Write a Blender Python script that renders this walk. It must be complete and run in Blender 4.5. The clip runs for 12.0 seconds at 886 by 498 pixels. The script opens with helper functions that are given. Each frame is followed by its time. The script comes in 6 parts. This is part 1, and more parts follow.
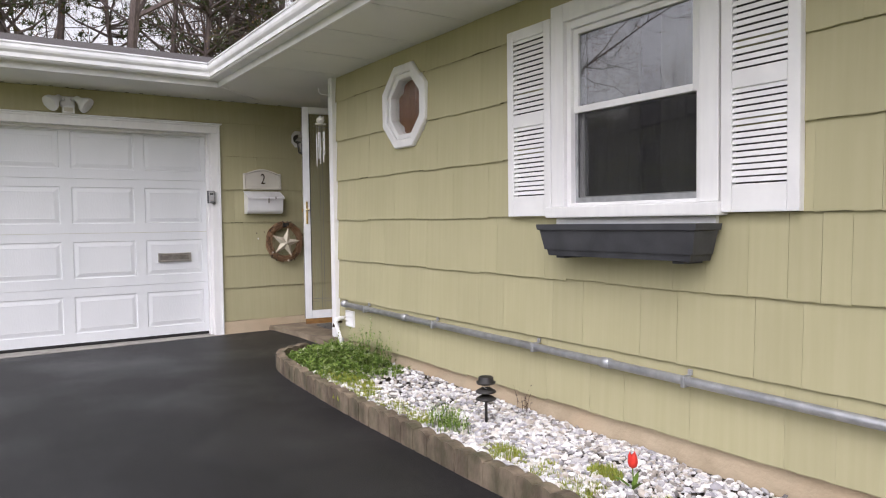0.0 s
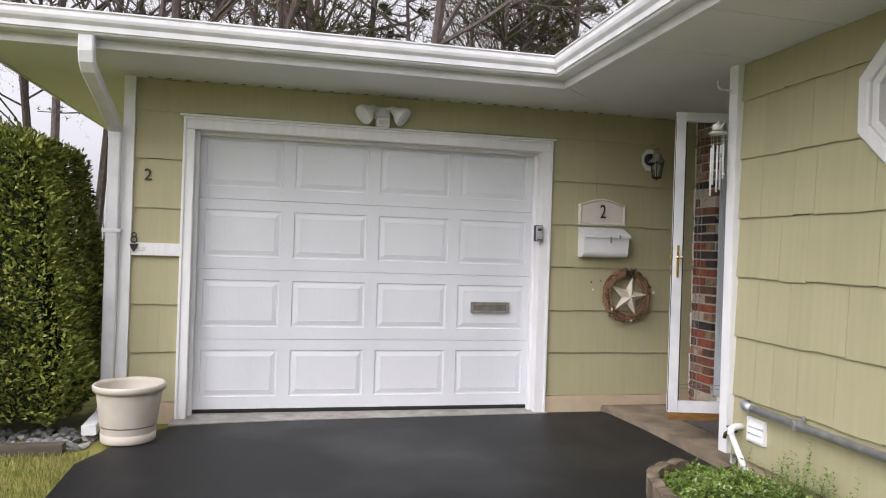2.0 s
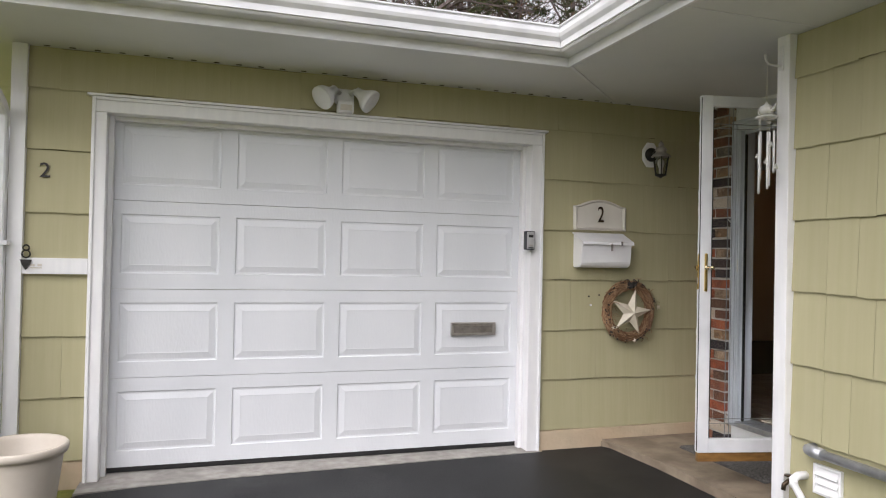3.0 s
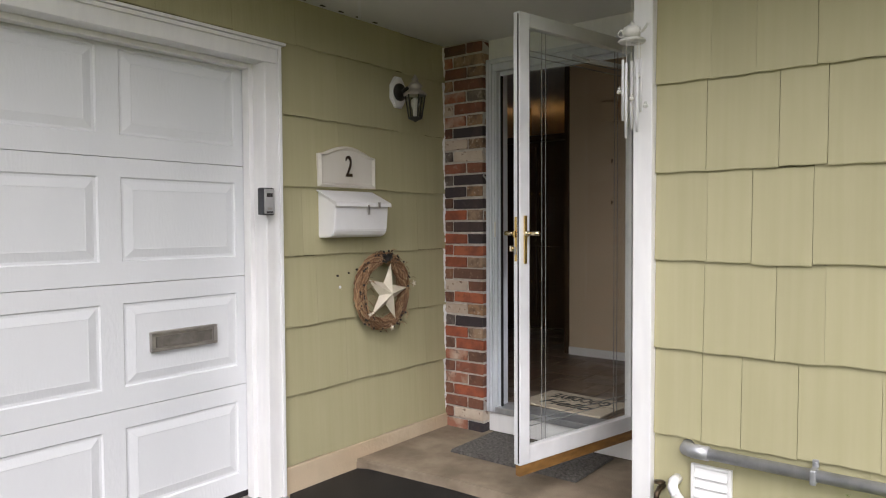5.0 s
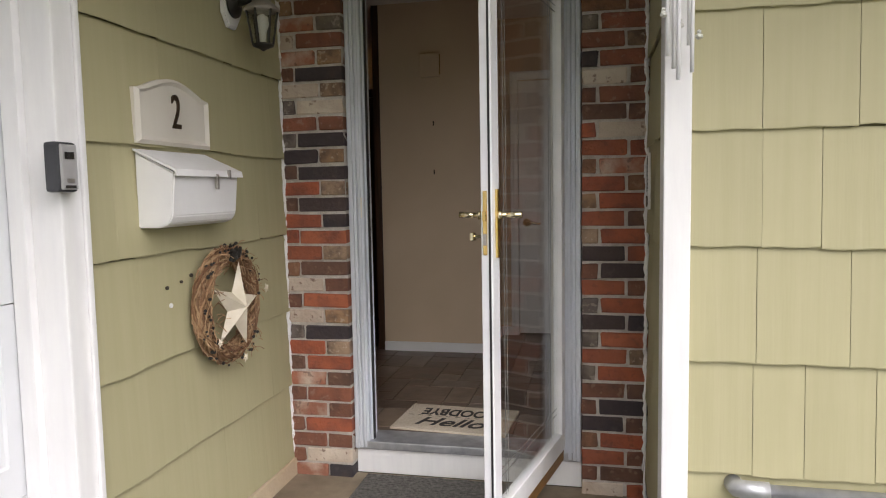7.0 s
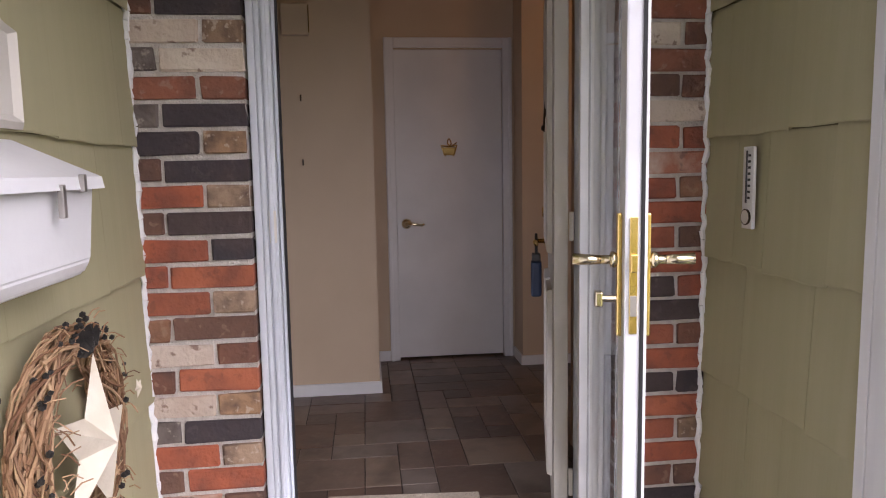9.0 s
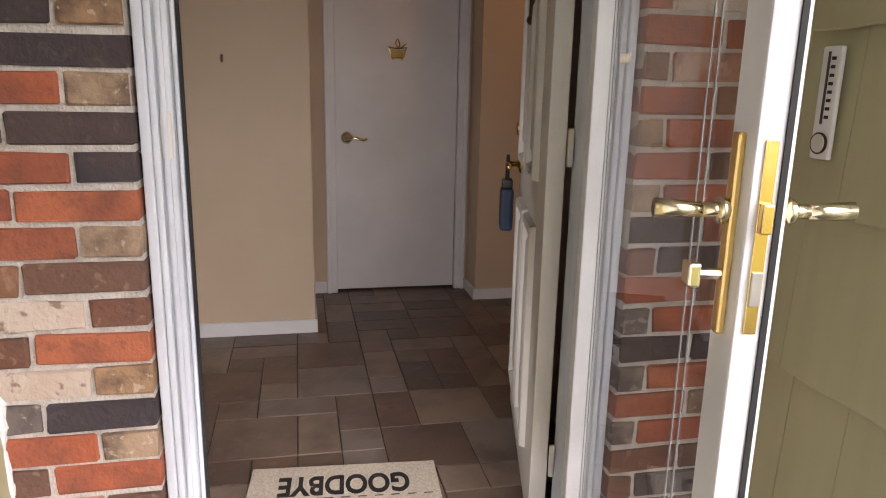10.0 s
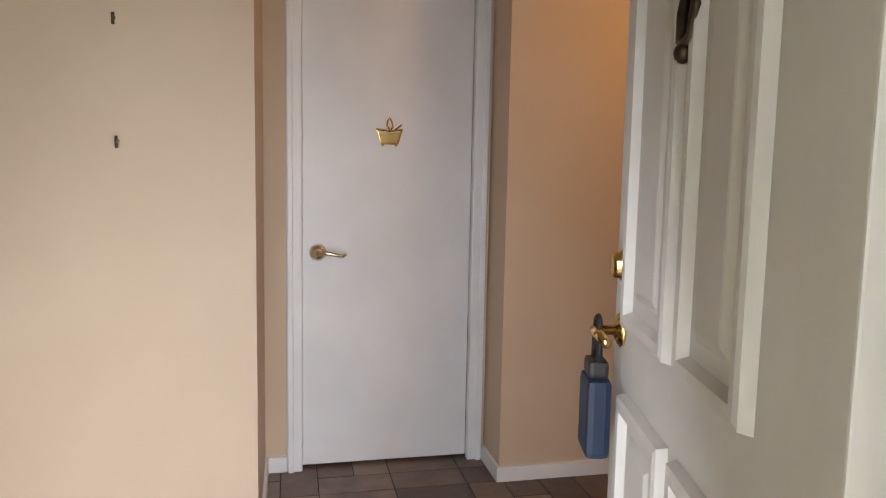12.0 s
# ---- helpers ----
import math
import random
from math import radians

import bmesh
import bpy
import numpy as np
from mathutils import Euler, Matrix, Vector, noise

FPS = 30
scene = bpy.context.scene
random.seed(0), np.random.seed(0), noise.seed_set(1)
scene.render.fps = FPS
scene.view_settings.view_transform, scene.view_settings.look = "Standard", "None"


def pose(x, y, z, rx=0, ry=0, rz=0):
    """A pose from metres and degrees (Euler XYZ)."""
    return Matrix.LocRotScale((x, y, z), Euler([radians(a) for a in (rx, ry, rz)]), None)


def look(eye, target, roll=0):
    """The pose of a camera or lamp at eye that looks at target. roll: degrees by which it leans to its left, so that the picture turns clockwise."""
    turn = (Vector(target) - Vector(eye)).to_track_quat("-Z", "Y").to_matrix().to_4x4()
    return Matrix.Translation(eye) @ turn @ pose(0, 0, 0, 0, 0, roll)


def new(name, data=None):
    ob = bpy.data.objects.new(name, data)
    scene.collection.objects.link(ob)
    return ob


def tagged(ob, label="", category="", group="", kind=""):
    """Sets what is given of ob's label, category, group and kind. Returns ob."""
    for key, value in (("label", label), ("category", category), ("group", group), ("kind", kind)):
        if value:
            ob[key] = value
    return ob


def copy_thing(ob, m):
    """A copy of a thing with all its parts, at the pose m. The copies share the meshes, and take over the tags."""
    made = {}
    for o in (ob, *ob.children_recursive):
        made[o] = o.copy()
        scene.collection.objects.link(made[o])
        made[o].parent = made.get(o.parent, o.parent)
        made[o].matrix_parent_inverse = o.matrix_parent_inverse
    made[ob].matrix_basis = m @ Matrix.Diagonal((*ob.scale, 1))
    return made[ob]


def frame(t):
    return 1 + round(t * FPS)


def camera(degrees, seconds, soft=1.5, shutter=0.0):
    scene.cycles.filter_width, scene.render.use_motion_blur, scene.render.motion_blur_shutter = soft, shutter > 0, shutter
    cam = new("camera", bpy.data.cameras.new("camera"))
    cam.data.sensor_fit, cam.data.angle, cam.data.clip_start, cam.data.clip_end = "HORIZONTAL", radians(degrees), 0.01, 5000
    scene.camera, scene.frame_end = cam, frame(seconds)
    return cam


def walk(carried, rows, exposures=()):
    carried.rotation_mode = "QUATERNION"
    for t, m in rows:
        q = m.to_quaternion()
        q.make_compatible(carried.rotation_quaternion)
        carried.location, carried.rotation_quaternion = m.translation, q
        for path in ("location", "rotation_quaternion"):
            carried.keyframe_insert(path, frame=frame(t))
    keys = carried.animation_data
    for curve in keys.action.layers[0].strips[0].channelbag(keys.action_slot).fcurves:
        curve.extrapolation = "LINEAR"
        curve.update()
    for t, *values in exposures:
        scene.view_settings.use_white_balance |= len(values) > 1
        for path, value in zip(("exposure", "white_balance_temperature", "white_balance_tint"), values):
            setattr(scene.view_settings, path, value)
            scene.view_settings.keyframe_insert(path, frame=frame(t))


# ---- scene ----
cam = camera(64.9, 12.0, soft=1.1)
PATH = [
    (0, (0.048, 0.067, 1.13), (1.164, 1.725, 1.052), -0.7),
    (0.5, (0.049, 0.586, 1.16), (0.834, 2.423, 1.079), -0.5),
    (1, (0.086, 1.079, 1.222), (0.603, 3.011, 1.213), 0.6),
    (1.5, (0.153, 1.56, 1.269), (0.597, 3.51, 1.275), 1.6),
    (2, (0.144, 2.046, 1.255), (0.575, 3.998, 1.257), 1.9),
    (2.5, (0.1, 2.533, 1.266), (0.53, 4.486, 1.261), 1.9),
    (3, (0.072, 2.972, 1.281), (0.687, 4.875, 1.306), 1.2),
    (3.2, (0.055, 3.154, 1.284), (0.741, 5.032, 1.305), 1.0),
    (4.8, (0.012, 4.437, 1.281), (1.484, 5.789, 1.225), -0.1),
    (5, (0.029, 4.591, 1.299), (1.6, 5.827, 1.228), -0.3),
    (5.5, (0.092, 4.967, 1.284), (1.817, 5.975, 1.181), -0.2),
    (6, (0.214, 5.326, 1.297), (2.027, 6.163, 1.178), 0.2),
    (6.5, (0.338, 5.649, 1.323), (2.25, 6.215, 1.166), -1.4),
    (7, (0.527, 5.901, 1.331), (2.475, 6.323, 1.166), -1.0),
    (7.2, (0.591, 6.002, 1.327), (2.55, 6.37, 1.16), -0.8),
    (8.8, (1.401, 6.611, 1.402), (3.383, 6.469, 1.177), -0.6),
    (9, (1.52, 6.657, 1.411), (3.496, 6.44, 1.187), -1.0),
    (9.5, (1.754, 6.676, 1.378), (3.691, 6.312, 1.036), -0.1),
    (10, (2.026, 6.662, 1.374), (3.931, 6.264, 0.915), 1.2),
    (10.5, (2.319, 6.671, 1.383), (4.225, 6.2, 1.003), 0.3),
    (11, (2.572, 6.647, 1.389), (4.481, 6.141, 1.075), 0.4),
    (11.5, (2.869, 6.556, 1.407), (4.806, 6.111, 1.182), 1.0),
    (12, (3.157, 6.512, 1.393), (5.098, 6.081, 1.181), 1.1),
]
walk(cam, [(t, look(eye, target, roll)) for t, eye, target, roll in PATH],
     exposures=[(0.0, 0.0, 6300, 18), (2.5, 0.02, 6350, 16), (4.8, 0.13, 6450, 15), (7.2, 0.38, 6550, 15), (8.8, 0.95, 6150, 27), (9.5, 1.1, 6350, 25),
                (10.5, 1.65, 7000, 20), (11.0, 1.85, 7300, 21), (11.5, 2.2, 7100, 16), (12.0, 2.65, 6000, 14)])

# ---- world and light ----
world = bpy.data.worlds.new("overcast_sky")
scene.world = world
world.use_nodes = True
wn, wl = world.node_tree.nodes, world.node_tree.links
sky = wn.new("ShaderNodeTexSky")
sky.sky_type, sky.sun_disc = 'NISHITA', False
sky.sun_elevation, sky.sun_rotation = radians(48), radians(228)
sky.air_density, sky.dust_density, sky.ozone_density = 1.0, 6.0, 1.0
grey = wn.new("ShaderNodeHueSaturation")
grey.inputs["Saturation"].default_value, grey.inputs["Value"].default_value = 0.12, 1.7
wl.new(sky.outputs[0], grey.inputs["Color"])
cloud = wn.new("ShaderNodeMixRGB")
cloud.inputs[0].default_value, cloud.inputs[2].default_value = 0.55, (5.3, 5.35, 5.5, 1)
wl.new(grey.outputs[0], cloud.inputs[1])
wl.new(cloud.outputs[0], wn["Background"].inputs["Color"])
wn["Background"].inputs["Strength"].default_value = 0.178
sun = new("sun", bpy.data.lights.new("sun", 'SUN'))
sun.data.energy, sun.data.angle, sun.data.color = 1.9, radians(80), (1.0, 0.97, 0.93)
sun.matrix_world = look((-8.8, -8.0, 13.5), (0, 0, 0))
# warm lamps that burn in the rooms
for nm, at, watts, rad in (("hall_lamp_light", (4.85, 4.75, 2.3), 2.9, 0.10), ("dining_lamp_light", (7.0, 8.9, 2.05), 2.6, 0.08)):
    lamp = new(nm, bpy.data.lights.new(nm, 'POINT'))
    lamp.data.energy, lamp.data.shadow_soft_size, lamp.data.color = watts, rad, (1.0, 0.52, 0.16)
    lamp.location = at
# daylight that falls in through the open front door
day = new("doorway_daylight", bpy.data.lights.new("doorway_daylight", 'AREA'))
day.data.shape, day.data.size, day.data.size_y = 'RECTANGLE', 0.68, 1.5
day.data.energy, day.data.spread, day.data.color = 2.35, radians(150), (0.92, 0.96, 1.0)
day.matrix_world = look((3.63, 6.53, 1.02), (4.63, 6.74, 0.62))


# ---- materials ----
def mat(name, c1, c2, scale=8.0, rough=0.6, bump=0.0, bscale=60.0, stretch=(1, 1, 1), metal=0.0, rnd=0.0,
        spec=0.4, blotch=0.0, blotch_scale=1.2, dirt=(0.1, 0.09, 0.07), detail=6.0, coat=0.0, sheen=0.0):
    """Two tones by fine noise, larger blotches (dirt; on the asphalt painted sheen), random shift from piece to piece,
    fine relief.
    """
    m = bpy.data.materials.new(name)
    m.use_nodes = True
    n, l = m.node_tree.nodes, m.node_tree.links
    b = n["Principled BSDF"]
    geo = n.new("ShaderNodeNewGeometry")
    info = n.new("ShaderNodeObjectInfo")
    mp = n.new("ShaderNodeMapping")
    mp.inputs["Scale"].default_value = stretch
    l.new(geo.outputs["Position"], mp.inputs["Vector"])
    no = n.new("ShaderNodeTexNoise")
    no.inputs["Scale"].default_value, no.inputs["Detail"].default_value = scale, detail
    l.new(mp.outputs[0], no.inputs["Vector"])
    ramp = n.new("ShaderNodeValToRGB")
    ramp.color_ramp.elements[0].position, ramp.color_ramp.elements[1].position = 0.34, 0.66
    ramp.color_ramp.elements[0].color, ramp.color_ramp.elements[1].color = (*c1, 1), (*c2, 1)
    l.new(no.outputs["Fac"], ramp.inputs[0])
    out = ramp.outputs[0]
    if blotch:
        big = n.new("ShaderNodeTexNoise")
        big.inputs["Scale"].default_value, big.inputs["Detail"].default_value = blotch_scale, 5
        l.new(geo.outputs["Position"], big.inputs["Vector"])
        br = n.new("ShaderNodeMapRange")
        br.inputs["From Min"].default_value, br.inputs["From Max"].default_value = 0.45, 0.75
        br.inputs["To Max"].default_value = blotch
        l.new(big.outputs["Fac"], br.inputs[0])
        mx = n.new("ShaderNodeMixRGB")
        mx.inputs[2].default_value = (*dirt, 1)
        l.new(br.outputs[0], mx.inputs[0])
        l.new(out, mx.inputs[1])
        out = mx.outputs[0]
    if rnd:
        hs = n.new("ShaderNodeHueSaturation")
        mr = n.new("ShaderNodeMapRange")
        mr.inputs["To Min"].default_value, mr.inputs["To Max"].default_value = 1 - rnd, 1 + rnd
        l.new(info.outputs["Random"], mr.inputs[0])
        l.new(mr.outputs[0], hs.inputs["Value"])
        l.new(out, hs.inputs["Color"])
        out = hs.outputs[0]
    l.new(out, b.inputs["Base Color"])
    rr = n.new("ShaderNodeMapRange")
    rr.inputs["To Min"].default_value, rr.inputs["To Max"].default_value = max(rough - 0.1, 0.02), min(rough + 0.1, 1)
    l.new(no.outputs["Fac"], rr.inputs[0])
    rough_out = rr.outputs[0]
    if sheen:
        wet = n.new("ShaderNodeMath")
        wet.operation = 'MULTIPLY_ADD'
        wet.inputs[1].default_value = -sheen
        l.new(br.outputs[0], wet.inputs[0])
        l.new(rough_out, wet.inputs[2])
        rough_out = wet.outputs[0]
    l.new(rough_out, b.inputs["Roughness"])
    b.inputs["Metallic"].default_value = metal
    b.inputs["Specular IOR Level"].default_value = spec
    b.inputs["Coat Weight"].default_value = coat
    if bump:
        nb = n.new("ShaderNodeTexNoise")
        nb.inputs["Scale"].default_value, nb.inputs["Detail"].default_value = bscale, 4
        l.new(mp.outputs[0], nb.inputs["Vector"])
        bp = n.new("ShaderNodeBump")
        bp.inputs["Strength"].default_value, bp.inputs["Distance"].default_value = bump, 0.01
        l.new(nb.outputs["Fac"], bp.inputs["Height"])
        l.new(bp.outputs[0], b.inputs["Normal"])
    return m


def glass_mat(name, tint, rough=0.0, f0=0.04):
    """A thin clear pane: straight through, with a Fresnel gloss."""
    m = bpy.data.materials.new(name)
    m.use_nodes = True
    n, l = m.node_tree.nodes, m.node_tree.links
    n.remove(n["Principled BSDF"])
    tr, gl, lw, mx = (n.new("ShaderNode" + k) for k in ("BsdfTransparent", "BsdfGlossy", "LayerWeight", "MixShader"))
    tr.inputs[0].default_value = (*tint, 1)
    gl.inputs["Roughness"].default_value = rough
    gl.inputs["Color"].default_value = (1, 1, 1, 1)
    lw.inputs["Blend"].default_value = 0.5
    pw, mr = n.new("ShaderNodeMath"), n.new("ShaderNodeMapRange")
    pw.operation = 'POWER'
    pw.inputs[1].default_value = 5.0
    mr.inputs["To Min"].default_value, mr.inputs["To Max"].default_value = f0, 0.75
    l.new(lw.outputs["Facing"], pw.inputs[0])
    l.new(pw.outputs[0], mr.inputs[0])
    l.new(mr.outputs[0], mx.inputs[0])
    l.new(tr.outputs[0], mx.inputs[1])
    l.new(gl.outputs[0], mx.inputs[2])
    l.new(mx.outputs[0], n["Material Output"].inputs[0])
    return m


def piece_mat(name, stops, rough, blot, blot_col, bump, bscale, fine=14.0, speckle=0.0, fleck=(0.6, 0.55, 0.5)):
    """For bricks, tiles and stones: each piece takes a tone of its own from the stops, with stains and flecks."""
    m = bpy.data.materials.new(name)
    m.use_nodes = True
    n, l = m.node_tree.nodes, m.node_tree.links
    b = n["Principled BSDF"]
    info, geo = n.new("ShaderNodeObjectInfo"), n.new("ShaderNodeNewGeometry")
    ramp = n.new("ShaderNodeValToRGB")
    ramp.color_ramp.interpolation = 'CONSTANT'
    for i, (p, c) in enumerate(stops):
        e = ramp.color_ramp.elements[i] if i < 2 else ramp.color_ramp.elements.new(p)
        e.position, e.color = p, (*c, 1)
    l.new(info.outputs["Random"], ramp.inputs[0])
    off = n.new("ShaderNodeVectorMath")
    off.operation = 'ADD'
    sc = n.new("ShaderNodeVectorMath")
    sc.operation = 'SCALE'
    sc.inputs["Scale"].default_value = 37.0
    cmb = n.new("ShaderNodeCombineXYZ")
    for i in range(3):
        l.new(info.outputs["Random"], cmb.inputs[i])
    l.new(cmb.outputs[0], sc.inputs[0])
    l.new(geo.outputs["Position"], off.inputs[0])
    l.new(sc.outputs[0], off.inputs[1])
    no = n.new("ShaderNodeTexNoise")
    no.inputs["Scale"].default_value, no.inputs["Detail"].default_value = fine, 8
    l.new(off.outputs[0], no.inputs["Vector"])
    mr = n.new("ShaderNodeMapRange")
    mr.inputs["From Min"].default_value, mr.inputs["From Max"].default_value, mr.inputs["To Max"].default_value = 0.44, 0.68, blot
    l.new(no.outputs["Fac"], mr.inputs[0])
    mx = n.new("ShaderNodeMixRGB")
    mx.inputs[2].default_value = (*blot_col, 1)
    l.new(mr.outputs[0], mx.inputs[0])
    l.new(ramp.outputs[0], mx.inputs[1])
    out = mx.outputs[0]
    if speckle:
        n2 = n.new("ShaderNodeTexNoise")
        n2.inputs["Scale"].default_value, n2.inputs["Detail"].default_value = fine * 3, 5
        l.new(off.outputs[0], n2.inputs["Vector"])
        m2 = n.new("ShaderNodeMapRange")
        m2.inputs["From Min"].default_value, m2.inputs["From Max"].default_value, m2.inputs["To Max"].default_value = 0.6, 0.66, speckle
        l.new(n2.outputs["Fac"], m2.inputs[0])
        mx2 = n.new("ShaderNodeMixRGB")
        mx2.inputs[2].default_value = (*fleck, 1)
        l.new(m2.outputs[0], mx2.inputs[0])
        l.new(out, mx2.inputs[1])
        out = mx2.outputs[0]
    l.new(out, b.inputs["Base Color"])
    b.inputs["Roughness"].default_value = rough
    b.inputs["Specular IOR Level"].default_value = 0.35
    nb = n.new("ShaderNodeTexNoise")
    nb.inputs["Scale"].default_value, nb.inputs["Detail"].default_value = bscale, 5
    l.new(off.outputs[0], nb.inputs["Vector"])
    bp = n.new("ShaderNodeBump")
    bp.inputs["Strength"].default_value, bp.inputs["Distance"].default_value = bump, 0.006
    l.new(nb.outputs["Fac"], bp.inputs["Height"])
    l.new(bp.outputs[0], b.inputs["Normal"])
    return m


OLIVE = mat("olive_shingle_paint", (0.405, 0.377, 0.225), (0.43, 0.40, 0.245), 3.6, 0.62, 0.08, 11.0, (9, 9, 0.3), rnd=0.03,
            blotch=0.2, blotch_scale=2.0, dirt=(0.31, 0.285, 0.165))
OLIVE_EDGE = mat("olive_backing", (0.15, 0.14, 0.075), (0.18, 0.17, 0.09), 12, 0.8)
WHITE = mat("white_gloss_paint", (0.76, 0.76, 0.77), (0.84, 0.84, 0.84), 5, 0.38, 0.08, 40, blotch=0.12, blotch_scale=3, dirt=(0.5, 0.47, 0.42))
TRIM = mat("white_trim_paint", (0.77, 0.77, 0.78), (0.82, 0.82, 0.82), 7, 0.45, 0.05, 30, (4, 4, 0.6), blotch=0.12, blotch_scale=4, dirt=(0.55, 0.51, 0.45))
DOORWHITE = mat("garage_door_steel", (0.66, 0.68, 0.705), (0.71, 0.725, 0.75), 2.5, 0.42, 0.12, 90, (1, 1, 0.3), blotch=0.1, blotch_scale=1.5, dirt=(0.55, 0.55, 0.55))
ALU = mat("white_aluminium", (0.7, 0.71, 0.73), (0.8, 0.8, 0.81), 4, 0.35, blotch=0.3, blotch_scale=6, dirt=(0.42, 0.41, 0.4))
SOFFIT = mat("soffit_vinyl", (0.66, 0.67, 0.66), (0.75, 0.75, 0.74), 2, 0.5, blotch=0.25, blotch_scale=2, dirt=(0.5, 0.5, 0.46))
# the paler blotch tone paints sheen into the drive; roughness drops there too
ASPHALT = mat("sealed_asphalt", (0.008, 0.008, 0.0088), (0.017, 0.017, 0.018), 45, 0.5, 0.45, 220, blotch=0.8, blotch_scale=0.9, dirt=(0.025, 0.025, 0.028), spec=0.26, sheen=0.26)
CONCRETE = mat("beige_concrete", (0.22, 0.175, 0.125), (0.32, 0.26, 0.19), 9, 0.85, 0.4, 120, blotch=0.8, blotch_scale=2.2, dirt=(0.12, 0.088, 0.06))
APRON = mat("grey_concrete", (0.3, 0.28, 0.26), (0.42, 0.4, 0.37), 14, 0.85, 0.4, 120, blotch=0.6, blotch_scale=4, dirt=(0.12, 0.11, 0.10))
FOUND = mat("painted_foundation", (0.44, 0.355, 0.245), (0.56, 0.465, 0.335), 6, 0.8, 0.5, 50, blotch=0.5, blotch_scale=3, dirt=(0.4, 0.27, 0.16))
MORTAR = mat("grey_mortar", (0.46, 0.42, 0.38), (0.6, 0.56, 0.51), 30, 0.9, 0.6, 160)
GRASS = mat("spring_grass", (0.10, 0.13, 0.02), (0.24, 0.24, 0.05), 9, 0.8, 0.6, 60, blotch=0.5, blotch_scale=1.5, dirt=(0.22, 0.17, 0.07))
SOIL = mat("dark_soil", (0.03, 0.024, 0.018), (0.07, 0.055, 0.04), 20, 0.9, 0.8, 60)
ROOF = mat("roof_shingle", (0.05, 0.045, 0.045), (0.1, 0.09, 0.09), 40, 0.9, 0.6, 90)
PLASTER = mat("beige_wall_paint", (0.53, 0.405, 0.275), (0.57, 0.44, 0.305), 2.5, 0.62, 0.04, 90, blotch=0.15, blotch_scale=1.2, dirt=(0.48, 0.375, 0.26))
CEIL = mat("ceiling_paint", (0.7, 0.66, 0.6), (0.76, 0.72, 0.66), 3, 0.8, 0.1, 60)
IWHITE = mat("interior_white_paint", (0.66, 0.65, 0.63), (0.74, 0.73, 0.71), 3, 0.4, 0.08, 40, blotch=0.12, blotch_scale=2.5, dirt=(0.55, 0.5, 0.45))
CREAM = mat("cream_door_paint", (0.60, 0.565, 0.50), (0.68, 0.65, 0.585), 4, 0.5, 0.12, 40, (1, 1, 0.3), blotch=0.2, blotch_scale=3, dirt=(0.5, 0.45, 0.38))
PALEBRASS = mat("pale_brass", (0.72, 0.62, 0.42), (0.82, 0.72, 0.5), 30, 0.18, metal=1.0)
BRASS = mat("polished_brass", (0.75, 0.52, 0.18), (0.85, 0.62, 0.25), 30, 0.2, metal=1.0)
NICKEL = mat("brushed_nickel", (0.36, 0.34, 0.32), (0.48, 0.45, 0.42), 30, 0.42, metal=0.8)
STEEL = mat("galvanised_steel", (0.36, 0.37, 0.39), (0.5, 0.51, 0.53), 18, 0.45, 0.1, 60, metal=0.7)
BLACK = mat("black_metal", (0.012, 0.011, 0.010), (0.03, 0.027, 0.025), 30, 0.5)
RUBBER = mat("black_rubber", (0.012, 0.012, 0.012), (0.02, 0.02, 0.02), 30, 0.7)
BRONZE = mat("dark_bronze", (0.05, 0.035, 0.022), (0.1, 0.07, 0.045), 30, 0.4, metal=0.8)
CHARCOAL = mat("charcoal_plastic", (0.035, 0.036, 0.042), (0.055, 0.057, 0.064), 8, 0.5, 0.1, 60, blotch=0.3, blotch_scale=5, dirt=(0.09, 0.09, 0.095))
TAUPE = mat("taupe_plastic", (0.5, 0.45, 0.38), (0.58, 0.53, 0.46), 6, 0.55, 0.05, 60, blotch=0.2, blotch_scale=5, dirt=(0.38, 0.33, 0.27))
WOODDARK = mat("dark_stained_wood", (0.022, 0.011, 0.006), (0.06, 0.026, 0.012), 6, 0.35, 0.15, 40, (8, 8, 0.6))
OAK = mat("golden_oak", (0.17, 0.085, 0.025), (0.27, 0.14, 0.04), 8, 0.5, 0.2, 30, (1, 6, 6))
# near-black fill that puts the shade of unlit hollows into colour
DARK = mat("dark_shade_fill", (0.05, 0.04, 0.03), (0.07, 0.06, 0.05), 3, 0.9)
FABRIC = mat("grey_curtain", (0.34, 0.32, 0.28), (0.44, 0.42, 0.37), 20, 0.9, 0.3, 200)
PANE = glass_mat("clear_pane", (0.965, 0.975, 0.97), 0.0, 0.02)
WINPANE = glass_mat("window_pane", (0.66, 0.68, 0.68), 0.0, 0.20)
LAMPGLASS = glass_mat("lantern_glass", (0.75, 0.76, 0.75), 0.08)
ETCH = mat("etched_glass_line", (0.20, 0.205, 0.205), (0.27, 0.275, 0.275), 20, 0.5)
def brick_kind(name, stops, blot, blot_col, speckle=0.3, fleck=(0.42, 0.33, 0.27), fine=12.0):
    return piece_mat(name, stops, 0.85, blot, blot_col, 1.0, 60, fine, speckle, fleck)


